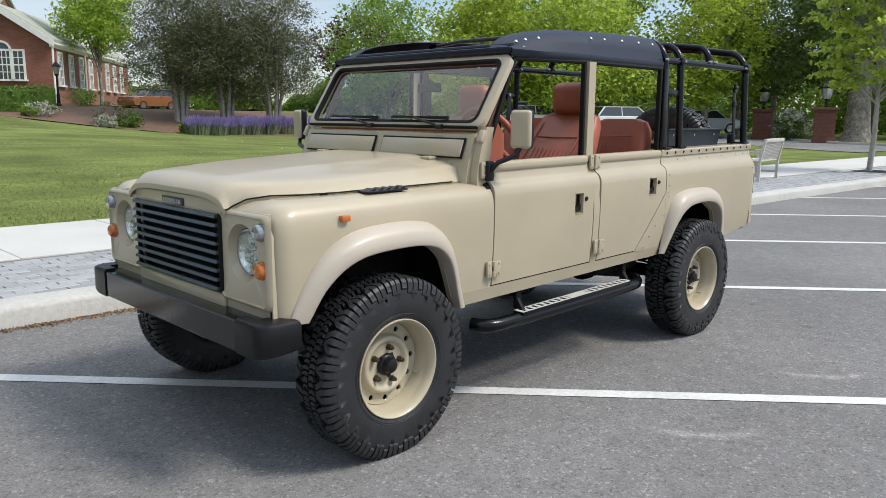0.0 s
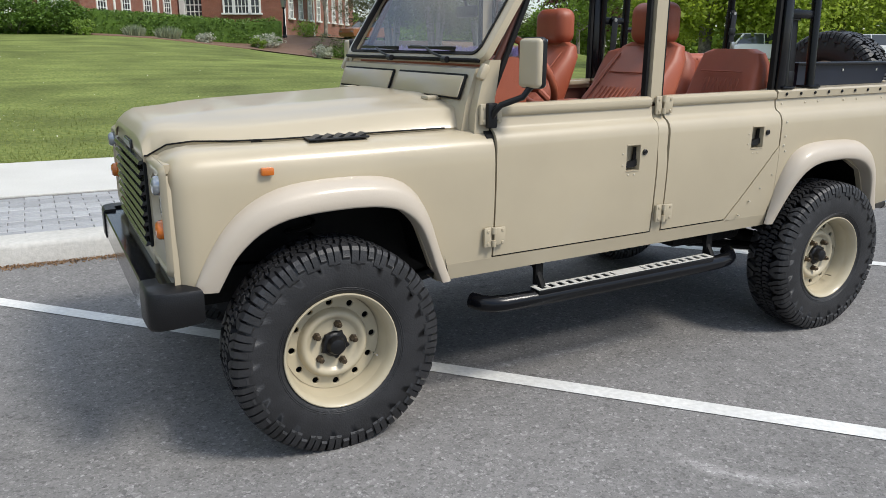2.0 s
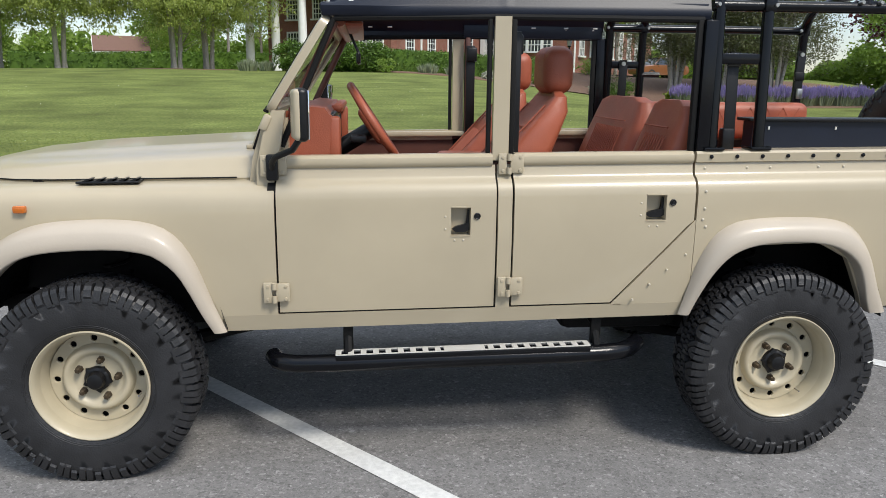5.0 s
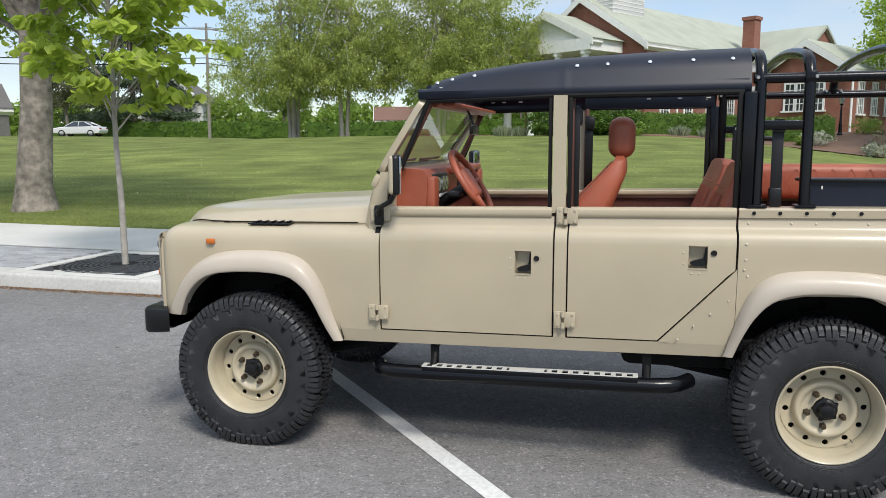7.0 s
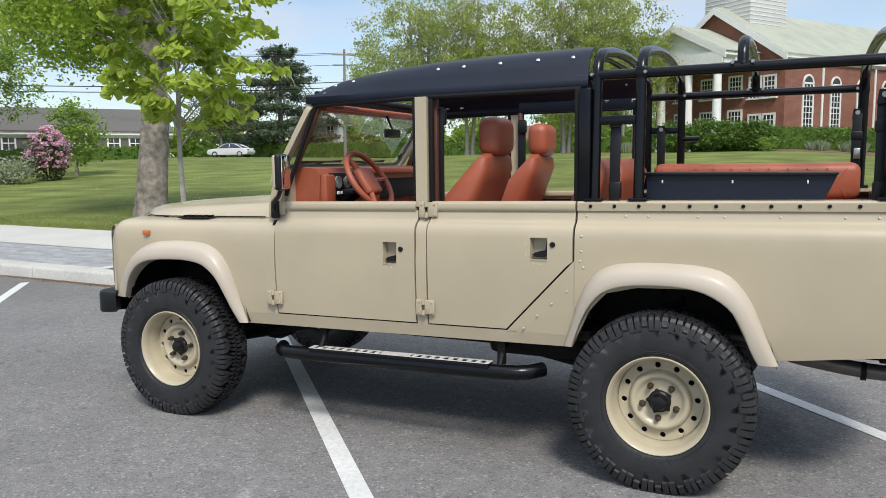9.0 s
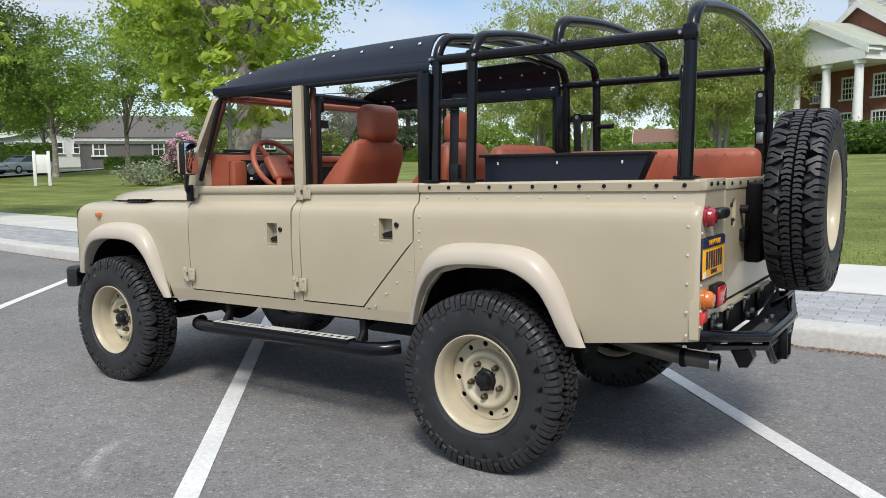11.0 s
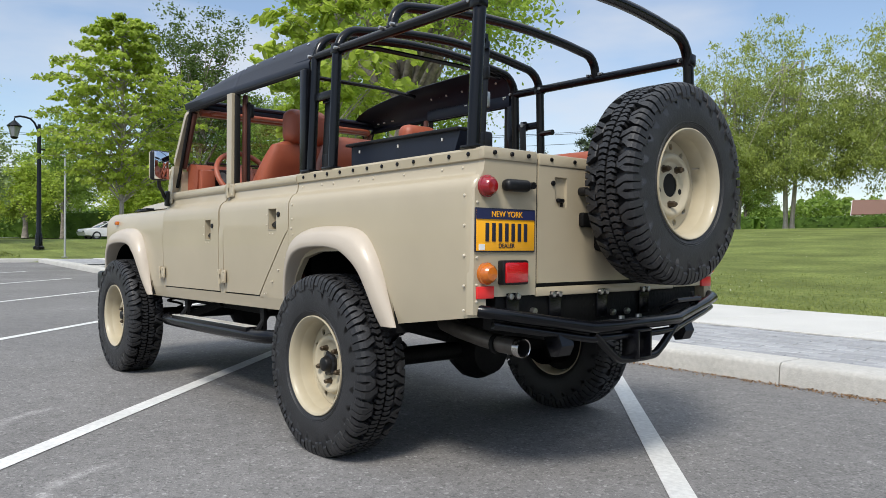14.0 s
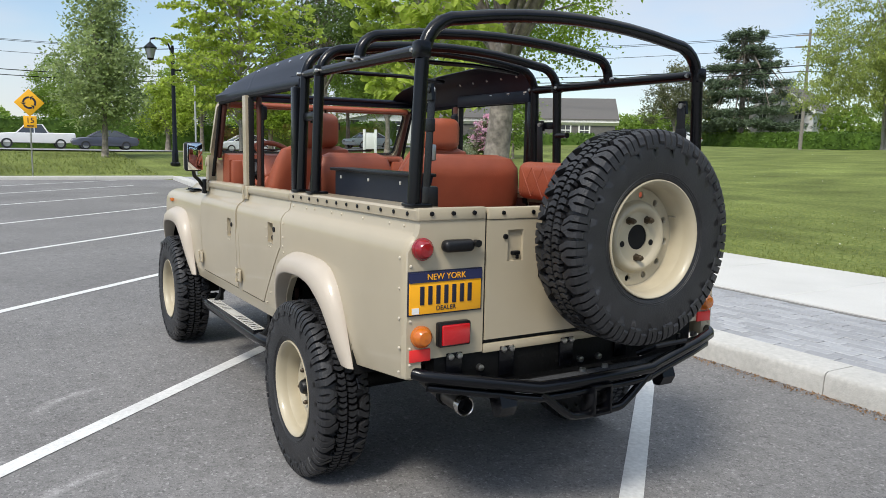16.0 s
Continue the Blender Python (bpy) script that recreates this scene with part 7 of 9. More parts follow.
# undergrowth that closes the view between the trunks
def belt(name, label, a, b, depth, h, leaf, n, size):
    a, b = Vector(a), Vector(b)
    d = (b - a).normalized()
    u, v = rng.uniform(0, 1, n), rng.uniform(-1, 1, n) * depth
    L = (b - a).length
    top = h * (0.72 + 0.18 * np.sin(u * L * 0.31) + 0.10 * np.sin(u * L * 0.83 + 1.0) + 0.08 * np.sin(u * L * 2.1))
    z = top * rng.uniform(0, 1, n) ** 0.75
    pts = np.stack([a.x + d.x * u * L - d.y * v, a.y + d.y * u * L + d.x * v, z], 1)
    pts[:, 2] += np.array([land(p[0], p[1]) for p in pts])
    tagged(part(name, leaf_mesh(name, pts, size, leaf, droop=0.4), leaf, None), label, "undergrowth", kind="stuff")


belt("undergrowth", "dense green undergrowth below the woodland trees", (78, -20), (70, 44), 3.0, 6.0, LEAF_MID, 26000, 0.5)
belt("undergrowth", "dense green undergrowth behind the evergreen trees", (70, 44), (34, 66), 3.0, 5.0, LEAF_MID, 22000, 0.5)
belt("far_woods", "far green woods along the horizon", (-30, 108), (60, 100), 5.0, 7.5, LEAF_MID, 26000, 0.7)
belt("far_woods", "far green woods along the horizon", (-112, 60), (-30, 108), 5.0, 6.0, LEAF_MID, 26000, 0.7)
belt("far_woods", "far green woods along the horizon", (-112, -70), (-112, 60), 5.0, 5.5, LEAF_MID, 26000, 0.7)
# layered cedar
blobs = []
for k in range(7):
    zz = 2.8 + k * 1.95
    rr = 10.4 - k * 1.25
    for j in range(7):
        a = k * 1.3 + j * 0.9
        blobs.append((rr * 0.60 * math.cos(a), rr * 0.60 * math.sin(a), zz + 0.45 * math.sin(j * 2.3 + k), rr * 0.42, rr * 0.34, 0.20))
tree("cedar_tree", "broad blue-green cedar with layered branches", at(-61.0, 83.5), 15.0, 0.42, blobs, LEAF_CEDAR, 0.42, 820, 52, 0.34, BARK, 46, hollow=0.1, droop=0.0, aspect=0.3)


def bush(name, label, x, y, rx, ry, h, leaf, size=0.12, clumps=60, per=36, flower=None, z=None, group=""):
    z0 = land(x, y) if z is None else z
    t = thing(name, label, "shrub", group, at=pose(x, y, z0))
    c, pts = crown_points([(0, 0, h * 0.48, rx, ry, h * 0.5)], clumps, per, min(rx, ry, h) * 0.16, 0.4)
    pts[:, 2] = np.maximum(pts[:, 2], 0.02)
    part("foliage", leaf_mesh("foliage", pts, size, leaf), leaf, t)
    if flower:
        c, p2 = crown_points([(0, 0, h * 0.55, rx * 1.05, ry * 1.05, h * 0.55)], clumps, per, min(rx, ry, h) * 0.12, 0.8)
        p2 = p2[p2[:, 2] > h * 0.25]
        part("blossom", leaf_mesh("blossom", p2, size * 0.9, flower), flower, t)
    g = Geo()
    for i in range(6):
        a = i * 1.05
        g.tube([(0, 0, -0.05), (rx * 0.5 * math.cos(a), ry * 0.5 * math.sin(a), h * 0.5)], [0.03, 0.012], 5)
    part("stems", g, BARK, t, fix=False)
    return t


def hedge(name, label, a, b, w, h, leaf=LEAF_HEDGE, size=0.13, dens=170):
    """A clipped hedge from a to b."""
    a, b = Vector(a), Vector(b)
    L = (b - a).length
    n = int(L * dens * (2 * h + w) * 0.6)
    u, v = rng.uniform(0, L, n), rng.uniform(0, 2 * h + w, n)
    yy = np.where(v < h, -w / 2, np.where(v < h + w, v - h - w / 2, w / 2)) + rng.normal(size=n) * 0.05
    zz = np.where(v < h, v, np.where(v < h + w, h, 2 * h + w - v)) + rng.normal(size=n) * 0.05
    d = (b - a).normalized()
    pts = np.stack([a.x + d.x * u - d.y * yy, a.y + d.y * u + d.x * yy, zz], 1)
    pts[:, 2] += np.array([land(p[0], p[1]) for p in pts])
    t = thing(name, label, "hedge")
    part("foliage", leaf_mesh("foliage", pts, size, leaf), leaf, t)
    m = (a + b) / 2
    core = Geo().grid([[(a.lerp(b, k / 12).x - d.y * s, a.lerp(b, k / 12).y + d.x * s, land(*a.lerp(b, k / 12)) + z) for s, z in ((-w * 0.44, -0.1), (-w * 0.44, h * 0.95), (w * 0.44, h * 0.95), (w * 0.44, -0.1))] for k in range(13)])
    part("core", core, LEAF_HEDGE, t)
    return t
# ---- buildings ----


def brickmat(name="red_brick", tone=1.0):
    m = bpy.data.materials.new(name)
    m.use_nodes = True
    n, l = m.node_tree.nodes, m.node_tree.links
    b = n["Principled BSDF"]
    b.inputs["Roughness"].default_value = 0.9
    co = n.new("ShaderNodeTexCoord")
    mp = n.new("ShaderNodeMapping")
    mp.inputs["Rotation"].default_value = (radians(90), 0, 0)
    br = n.new("ShaderNodeTexBrick")
    br.inputs["Scale"].default_value = 4.4
    br.inputs["Mortar Size"].default_value = 0.015
    br.inputs["Color1"].default_value = (0.27, 0.105, 0.068, 1)
    br.inputs["Color2"].default_value = (0.21, 0.078, 0.052, 1)
    br.inputs["Mortar"].default_value = (0.33, 0.26, 0.22, 1)
    br.inputs["Row Height"].default_value = 0.33
    br.inputs["Brick Width"].default_value = 1.0
    l.new(co.outputs["Object"], mp.inputs["Vector"])
    l.new(mp.outputs["Vector"], br.inputs["Vector"])
    no = n.new("ShaderNodeTexNoise")
    no.inputs["Scale"].default_value = 0.8
    l.new(co.outputs["Object"], no.inputs["Vector"])
    mr = n.new("ShaderNodeMapRange")
    mr.inputs["To Min"].default_value, mr.inputs["To Max"].default_value = 0.75 * tone, 1.25 * tone
    l.new(no.outputs["Fac"], mr.inputs["Value"])
    hs = n.new("ShaderNodeHueSaturation")
    l.new(br.outputs["Color"], hs.inputs["Color"])
    l.new(mr.outputs["Result"], hs.inputs["Value"])
    l.new(hs.outputs["Color"], b.inputs["Base Color"])
    bp = n.new("ShaderNodeBump")
    bp.inputs["Distance"].default_value = 0.01
    l.new(br.outputs["Fac"], bp.inputs["Height"])
    bp.invert = True
    l.new(bp.outputs["Normal"], b.inputs["Normal"])
    return m


BRICK = brickmat()
WHITE = mat("white_trim_paint", (0.74, 0.74, 0.71), 0.55, vary=0.06, scale=4)
SLATE = mat("green_grey_roof", (0.34, 0.36, 0.29), 0.85, vary=0.18, scale=30, bump=0.4, bscale=40, blotch=0.10, blscale=0.6)
SHINGLE = mat("grey_shingle", (0.13, 0.125, 0.12), 0.9, vary=0.25, scale=14, bump=0.5, bscale=20)
ROOFG = mat("dark_roof", (0.115, 0.108, 0.10), 0.9, vary=0.2, scale=12, bump=0.4, bscale=20)
PANE = mat("dark_window_pane", (0.035, 0.04, 0.045), 0.08, coat=0.5)
SIDING = mat("white_clapboard", (0.56, 0.56, 0.55), 0.7, vary=0.05, scale=3)


def window(parent, o, u, n, w, h, arch=False, cols=3, rows=4, sill=True):
    """A sash window with white frame, bars and panes on a wall; o its lower middle, u along the wall, n outwards."""
    o, u, n = Vector(o), Vector(u).normalized(), Vector(n).normalized()
    z = Vector((0, 0, 1))
    m = Matrix.Translation(o) @ Matrix((u, -n, z)).transposed().to_4x4()

    def put(g):
        return g.moved(m)

    t = 0.14
    fr = Geo().box((-w / 2, 0.0, h / 2), (t, 0.16, h)).box((w / 2, 0.0, h / 2), (t, 0.16, h)).box((0, 0, h), (w + t, 0.16, t))
    if arch:
        rows_a = []
        for k in range(9):
            a = math.pi * k / 8
            rows_a.append([(r * math.cos(a), y, h + r * math.sin(a)) for r, y in ((w / 2 - t / 2, -0.08), (w / 2 + t / 2, -0.08), (w / 2 + t / 2, 0.05), (w / 2 - t / 2, 0.05))])
        fr.grid(rows_a, close_v=True)
    win = part("window", put(fr), WHITE, parent)
    pn = Geo().box((0, -0.02, h / 2), (w, 0.03, h))
    if arch:
        pn.prism([(w / 2 * math.cos(math.pi * k / 8), h + w / 2 * math.sin(math.pi * k / 8)) for k in range(9)], -0.035, -0.005)
    part("pane", put(pn), PANE, win)
    bars = Geo()
    for i in range(1, cols):
        bars.box((-w / 2 + w * i / cols, -0.045, h / 2), (0.05, 0.04, h))
    for i in range(1, rows):
        bars.box((0, -0.045, h * i / rows), (w, 0.04, 0.05 if i * 2 != rows else 0.09))
    part("window_lattice", put(bars), WHITE, win)
    if sill:
        part("sill", put(Geo().box((0, -0.08, -0.06), (w + 0.35, 0.26, 0.12))), WHITE, win)
    return win


def gable_house(parent, o, u, width, depth, eave, ridge, wall, roofm, z0, over=0.35, gable_trim=True):
    """Walls and a pitched roof whose ridge runs back from a gabled front; o the front's middle on the ground, u along the front."""
    u = Vector((u[0], u[1], 0)).normalized()
    b = Vector((-u.y, u.x, 0))
    o = Vector((o[0], o[1], 0))
    h = width / 2

    def P(s, d, z):
        p = o + u * s + b * d
        return (p.x, p.y, z)

    t = 0.3
    g = Geo()
    outer = [(-h, z0 - 1), (-h, eave), (0, ridge), (h, eave), (h, z0 - 1)]
    for d0, d1 in ((0, t), (depth - t, depth)):
        vs = [P(s, d0, z) for s, z in outer] + [P(s, d1, z) for s, z in outer]
        g.add(vs, [(0, 1, 2, 3, 4), (9, 8, 7, 6, 5)] + [(i, i + 5, (i + 1) % 5 + 5, (i + 1) % 5) for i in range(5)])
    for s0 in (-h, h - t):
        vs = [P(s, d, z) for d in (t, depth - t) for s, z in ((s0, z0 - 1), (s0, eave), (s0 + t, eave), (s0 + t, z0 - 1))]
        g.add(vs, [(0, 1, 2, 3), (7, 6, 5, 4), (0, 4, 5, 1), (1, 5, 6, 2), (2, 6, 7, 3), (3, 7, 4, 0)])
    part("wall", g, wall, parent, angle=20)
    sl = (ridge - eave) / h
    for s in (-1, 1):
        vs = []
        for d in (-over, depth + over):
            for ss, z in ((0, ridge + 0.02), (s * (h + over), eave - over * sl + 0.02), (s * (h + over), eave - over * sl + 0.24), (0, ridge + 0.24)):
                vs.append(P(ss, d, z))
        part("roof", Geo().add(vs, [(0, 1, 2, 3), (7, 6, 5, 4), (0, 4, 5, 1), (1, 5, 6, 2), (2, 6, 7, 3), (3, 7, 4, 0)]), roofm, parent, angle=20)
        if gable_trim:
            vs = []
            for d in (-over - 0.06, -over + 0.02):
                for ss, z in ((0, ridge - 0.32), (s * (h + over), eave - over * sl - 0.32), (s * (h + over), eave - over * sl + 0.20), (0, ridge + 0.20)):
                    vs.append(P(ss, d, z))
            part("rake_board", Geo().add(vs, [(0, 1, 2, 3), (7, 6, 5, 4), (0, 4, 5, 1), (1, 5, 6, 2), (2, 6, 7, 3), (3, 7, 4, 0)]), WHITE, parent, angle=20)
        vs = []
        for d in (-over, depth + over):
            for ss, z in ((s * (h + 0.02), eave - 0.55), (s * (h + over), eave - over * sl - 0.10), (s * (h + over), eave - over * sl + 0.12), (s * (h + 0.02), eave + 0.05)):
                vs.append(P(ss, d, z))
        part("cornice", Geo().add(vs, [(0, 1, 2, 3), (7, 6, 5, 4), (0, 4, 5, 1), (1, 5, 6, 2), (2, 6, 7, 3), (3, 7, 4, 0)]), WHITE, parent, angle=20)
    return P, u, b


UX, UY = 0.819, -0.574
hall = thing("town_hall", "red brick hall with green-grey roof, white portico and cupola", "building")
Z0 = 2.1
# main hall
PH, uu, bb = gable_house(hall, (-2.0, 58.2), (UX, UY), 12.0, 26.0, 8.8, 12.7, BRICK, SLATE, Z0)
nn = -bb
for i in range(7):
    p = PH(6.0, 2.6 + i * 3.3, 0)
    window(hall, (p[0], p[1], 3.55), bb, uu, 1.15, 3.3, True, 3, 8)
    if i % 2 == 1:
        q = PH(6.06, 0.95 + i * 3.3, 0)
        part("downpipe", Geo().tube([(q[0], q[1], Z0), (q[0], q[1], 8.5)], 0.09, 8), WHITE, hall)
for s in (3.6, 4.8):
    p = PH(s, 0, 0)
    window(hall, (p[0], p[1], 3.0), uu, nn, 0.95, 1.7, False, 3, 4)
    window(hall, (p[0], p[1], 5.9), uu, nn, 0.95, 1.5, False, 3, 4)
# portico in front of the gable
PP, _, _ = gable_house(hall, PH(-0.7, -3.6, 0), (UX, UY), 9.0, 0.5, 9.0, 11.2, WHITE, SLATE, 9.6)
part("portico_roof", Geo().add([PH(-5.6, -4.0, 9.0), PH(-0.7, -4.0, 11.4), PH(4.2, -4.0, 9.0), PH(-5.6, 0, 9.0), PH(-0.7, 2.5, 11.4), PH(4.2, 0, 9.0)], [(0, 1, 4, 3), (1, 2, 5, 4), (0, 3, 5, 2), (3, 4, 5)]), SLATE, hall, angle=10)
part("entablature", Geo().add([PH(s, d, z) for d in (-4.0, 0.0) for s, z in ((-5.3, 8.2), (-5.3, 9.05), (3.9, 9.05), (3.9, 8.2))], [(0, 1, 2, 3), (7, 6, 5, 4), (0, 4, 5, 1), (1, 5, 6, 2), (2, 6, 7, 3), (3, 7, 4, 0)]), WHITE, hall, angle=10)
for s in (-4.6, -2.0, 0.6, 3.2):
    p = PH(s, -3.6, 0)
    part("column", Geo().lathe([(Z0 - 0.5, 0.42), (Z0 + 0.3, 0.42), (Z0 + 0.35, 0.33), (4.5, 0.32), (7.9, 0.27), (7.95, 0.38), (8.25, 0.40)], 16, "z", (p[0], p[1], 0)), WHITE, hall)
for s in (-3.3, -0.7, 1.9):
    p = PH(s, 0, 0)
    window(hall, (p[0], p[1], 2.9), uu, nn, 1.2, 2.2, False, 4, 5)
    window(hall, (p[0], p[1], 6.1), uu, nn, 1.1, 1.5, False, 4, 4)
# cupola base
c = PH(0, 3.2, 0)
m = Matrix.Translation((c[0], c[1], 0)) @ Matrix.Rotation(math.atan2(UY, UX), 4, "Z")
cup = part("cupola", Geo().box((0, 0, 13.6), (4.2, 4.2, 4.6), 0.05).moved(m), SIDING, hall, "white clapboard cupola")
g = Geo()
for i in range(14):
    g.box((0, 0, 11.6 + i * 0.3), (4.26, 4.26, 0.05))
part("clapboard_edge", g.moved(m), WHITE, cup)
# chimney between hall and wing
c = (11.8, 67.0)
ch = part("chimney", Geo().box((0, 0, 9.5), (1.05, 1.05, 5.2)).moved(Matrix.Translation((c[0], c[1], 0)) @ Matrix.Rotation(math.atan2(UY, UX), 4, "Z")), BRICK, hall)
part("chimney_cap", Geo().box((0, 0, 11.95), (1.25, 1.25, 0.28)).moved(Matrix.Translation((c[0], c[1], 0)) @ Matrix.Rotation(math.atan2(UY, UX), 4, "Z")), BRICK, ch)
# gabled wing with the three-part window
PW, _, _ = gable_house(hall, (14.25, 56.95), (UX, UY), 6.4, 23.0, 6.6, 8.7, BRICK, SLATE, Z0)
for s, w, a in ((0.0, 1.15, True), (-1.05, 0.75, False), (1.05, 0.75, False)):
    p = PW(s, 0, 0)
    window(hall, (p[0], p[1], 3.8), uu, nn, w, 2.0, a, 4 if a else 2, 4)
for i in range(8):
    p = PW(3.2, 1.8 + i * 2.6, 0)
    window(hall, (p[0], p[1], 3.5), bb, uu, 1.0, 2.3, False, 3, 4)
for d in (0.1, 8.0):
    q = PW(3.28, d, 0)
    part("downpipe", Geo().tube([(q[0], q[1], Z0), (q[0], q[1], 6.4)], 0.08, 8), WHITE, hall)
# cross wing with the white doorway, its ridge across the hall's
sec = [(6.4, Z0 - 1), (6.4, 8.3), (10.5, 11.0), (14.6, 8.3), (14.6, Z0 - 1)]
part("cross_wing", Geo().add([PW(s, d, z) for s in (-9.6, -3.3) for d, z in sec], [(0, 1, 2, 3, 4), (9, 8, 7, 6, 5)] + [(i, i + 5, (i + 1) % 5 + 5, (i + 1) % 5) for i in range(5)]), BRICK, hall, angle=10)
for da, db in ((6.0, 10.5), (15.0, 10.5)):
    za = 8.3 - 0.4 * 2.7 / 4.1
    vs = [PW(s, d, z) for s in (-9.8, -3.0) for d, z in ((da, za), (db, 11.0), (db, 11.25), (da, za + 0.25))]
    part("roof", Geo().add(vs, [(0, 1, 2, 3), (7, 6, 5, 4), (0, 4, 5, 1), (1, 5, 6, 2), (2, 6, 7, 3), (3, 7, 4, 0)]), SLATE, hall, angle=10)
vs = [PW(s, d, z) for s in (-9.7, -3.1) for d, z in ((6.1, 7.4), (6.1, 8.05), (6.42, 8.05), (6.42, 7.4))]
part("cornice", Geo().add(vs, [(0, 1, 2, 3), (7, 6, 5, 4), (0, 4, 5, 1), (1, 5, 6, 2), (2, 6, 7, 3), (3, 7, 4, 0)]), WHITE, hall, angle=10)
p = PW(-6.6, 6.38, 0)
dm = Matrix.Translation((p[0], p[1], 0)) @ Matrix((uu, -nn, Vector((0, 0, 1)))).transposed().to_4x4()
dr = part("doorway", Geo().box((-1.05, -0.1, 4.0), (0.45, 0.3, 3.4)).box((1.05, -0.1, 4.0), (0.45, 0.3, 3.4)).box((0, -0.15, 5.9), (2.9, 0.4, 0.6)).moved(dm), WHITE, hall, "white panelled doorway")
part("door_leaf", Geo().box((0, 0.0, 3.9), (1.7, 0.08, 3.2)).moved(dm), PANE, dr)
g = Geo()
for i in range(5):
    g.box((-0.75 + i * 0.375, -0.05, 3.9), (0.08, 0.06, 3.2))
for i in range(6):
    g.box((0, -0.05, 2.5 + i * 0.55), (1.7, 0.06, 0.08))
part("door_bars", g.moved(dm), WHITE, dr)
# beds, hedges, lavender by the hall
bed = [(1.6, 45.0), (3.0, 43.2), (6.5, 42.4), (11, 41.8), (14.5, 38.5), (16.5, 35.8), (21, 34.4), (27, 34.2), (31, 36), (31, 41), (24, 44.5), (18, 47.5), (8, 49.0), (3.0, 47.8)]
bm_rows = []
cxm, cym = 8.0, 44.0
outl = smooth_line(bed + [bed[0]], 60)
for f in (0.0, 0.2, 0.4, 0.55, 0.68, 0.78, 0.86, 0.92, 0.96, 0.985, 1.0):
    row = []
    for p in outl:
        x, y = cxm + (p[0] - cxm) * f, cym + (p[1] - cym) * f
        row.append((x, y, land(x, y) + (0.06 if f < 0.97 else (0.03 if f < 1.0 else -0.03))))
    bm_rows.append(row)
solid("mulch_bed", Geo().grid(bm_rows, close_v=True), MULCH, "brown bark mulch planting bed on the lawn", "planting bed", kind="structure", angle=80)
hedge("hedge", "clipped green boxwood hedge in front of the brick hall", (1.0, 46.3), (13.6, 45.4), 1.8, 1.3)
hedge("hedge", "low clipped hedge beside the portico", (-2.2, 48.0), (1.2, 46.6), 1.6, 1.0)
for x, y, r, h in ((-3.2, 46.0, 1.5, 1.9), (-1.0, 45.5, 1.6, 2.0), (1.2, 45.1, 1.5, 1.8)):
    bush("round_shrub", "rounded green shrub in front of the portico", x, y, r, r * 0.8, h, LEAF_HEDGE, 0.16, 110, 40, group="shrubs")
def lavender(x, y, r, h, label, bloom=True):
    """A clump of fanned grey-green stems, each ending in a violet flower spike."""
    t = thing("lavender", label, "shrub", "lavender", at=pose(x, y, land(x, y)))
    stems, spikes = Geo(), Geo()
    for k in range(420):
        a, f = rng.uniform(0, 2 * math.pi), rng.uniform() ** 0.6
        foot = Vector((math.cos(a), math.sin(a), 0)) * r * 0.75 * f
        tip = Vector((math.cos(a), math.sin(a), 0)) * r * 1.05 * f + Vector((rng.normal() * 0.05, rng.normal() * 0.05, h * rng.uniform(0.72, 1.05) * (1 - 0.28 * f * f)))
        w = Vector((math.cos(a + rng.uniform(0, 3)), math.sin(a + rng.uniform(0, 3)), 0))
        mid = foot.lerp(tip, 0.55)
        stems.add([foot - w * 0.022, foot + w * 0.022, mid + w * 0.020, tip, mid - w * 0.020], [(0, 1, 2, 3, 4)])
        if bloom:
            m0, m1 = foot.lerp(tip, 0.60), foot.lerp(tip, 0.80)
            for ww in (w * 0.034, Vector((-w.y, w.x, 0)) * 0.034):
                spikes.add([m0, m1 + ww, tip + Vector((0, 0, 0.05)), m1 - ww], [(0, 1, 2, 3)])
    part("foliage", stems, LAVLEAF, t, angle=0, fix=False)
    if bloom:
        part("blossom", spikes, LAV, t, angle=0, fix=False)


for x, y, r, h in ((6.6, 43.7, 0.8, 0.8), (4.8, 43.8, 0.7, 0.7), (-6.4, 46.6, 0.7, 0.8), (-5.2, 46.4, 0.6, 0.7)):
    lavender(x, y, r, h, "clump of grey-green lavender not yet in flower", False)
for x in frange(17.7, 27.5, 10):
    lavender(x, 35.6 + 0.12 * math.sin(x * 3), 0.78, 1.1, "lavender in full violet flower along the bed")
for x, y, r, h, lf in ((14.0, 38.6, 0.5, 0.75, PALEFLOWER), (14.9, 39.9, 0.95, 1.35, LEAF_DARK), (15.4, 39.0, 0.7, 1.0, LEAF_HEDGE), (12.3, 43.4, 0.9, 0.8, PALEFLOWER), (11.6, 43.0, 0.45, 0.7, LEAF_MID), (2.2, 43.7, 0.6, 0.9, LEAF_MID), (8.6, 43.4, 0.5, 0.6, PALEFLOWER), (17.4, 36.0, 0.5, 0.8, LEAF_YEL), (15.6, 46.2, 0.8, 1.0, LEAF_MID)):
    bush("small_shrub", "small shrub in the mulch bed", x, y, r, r, h, lf, 0.11, 36, 32, group="shrubs")


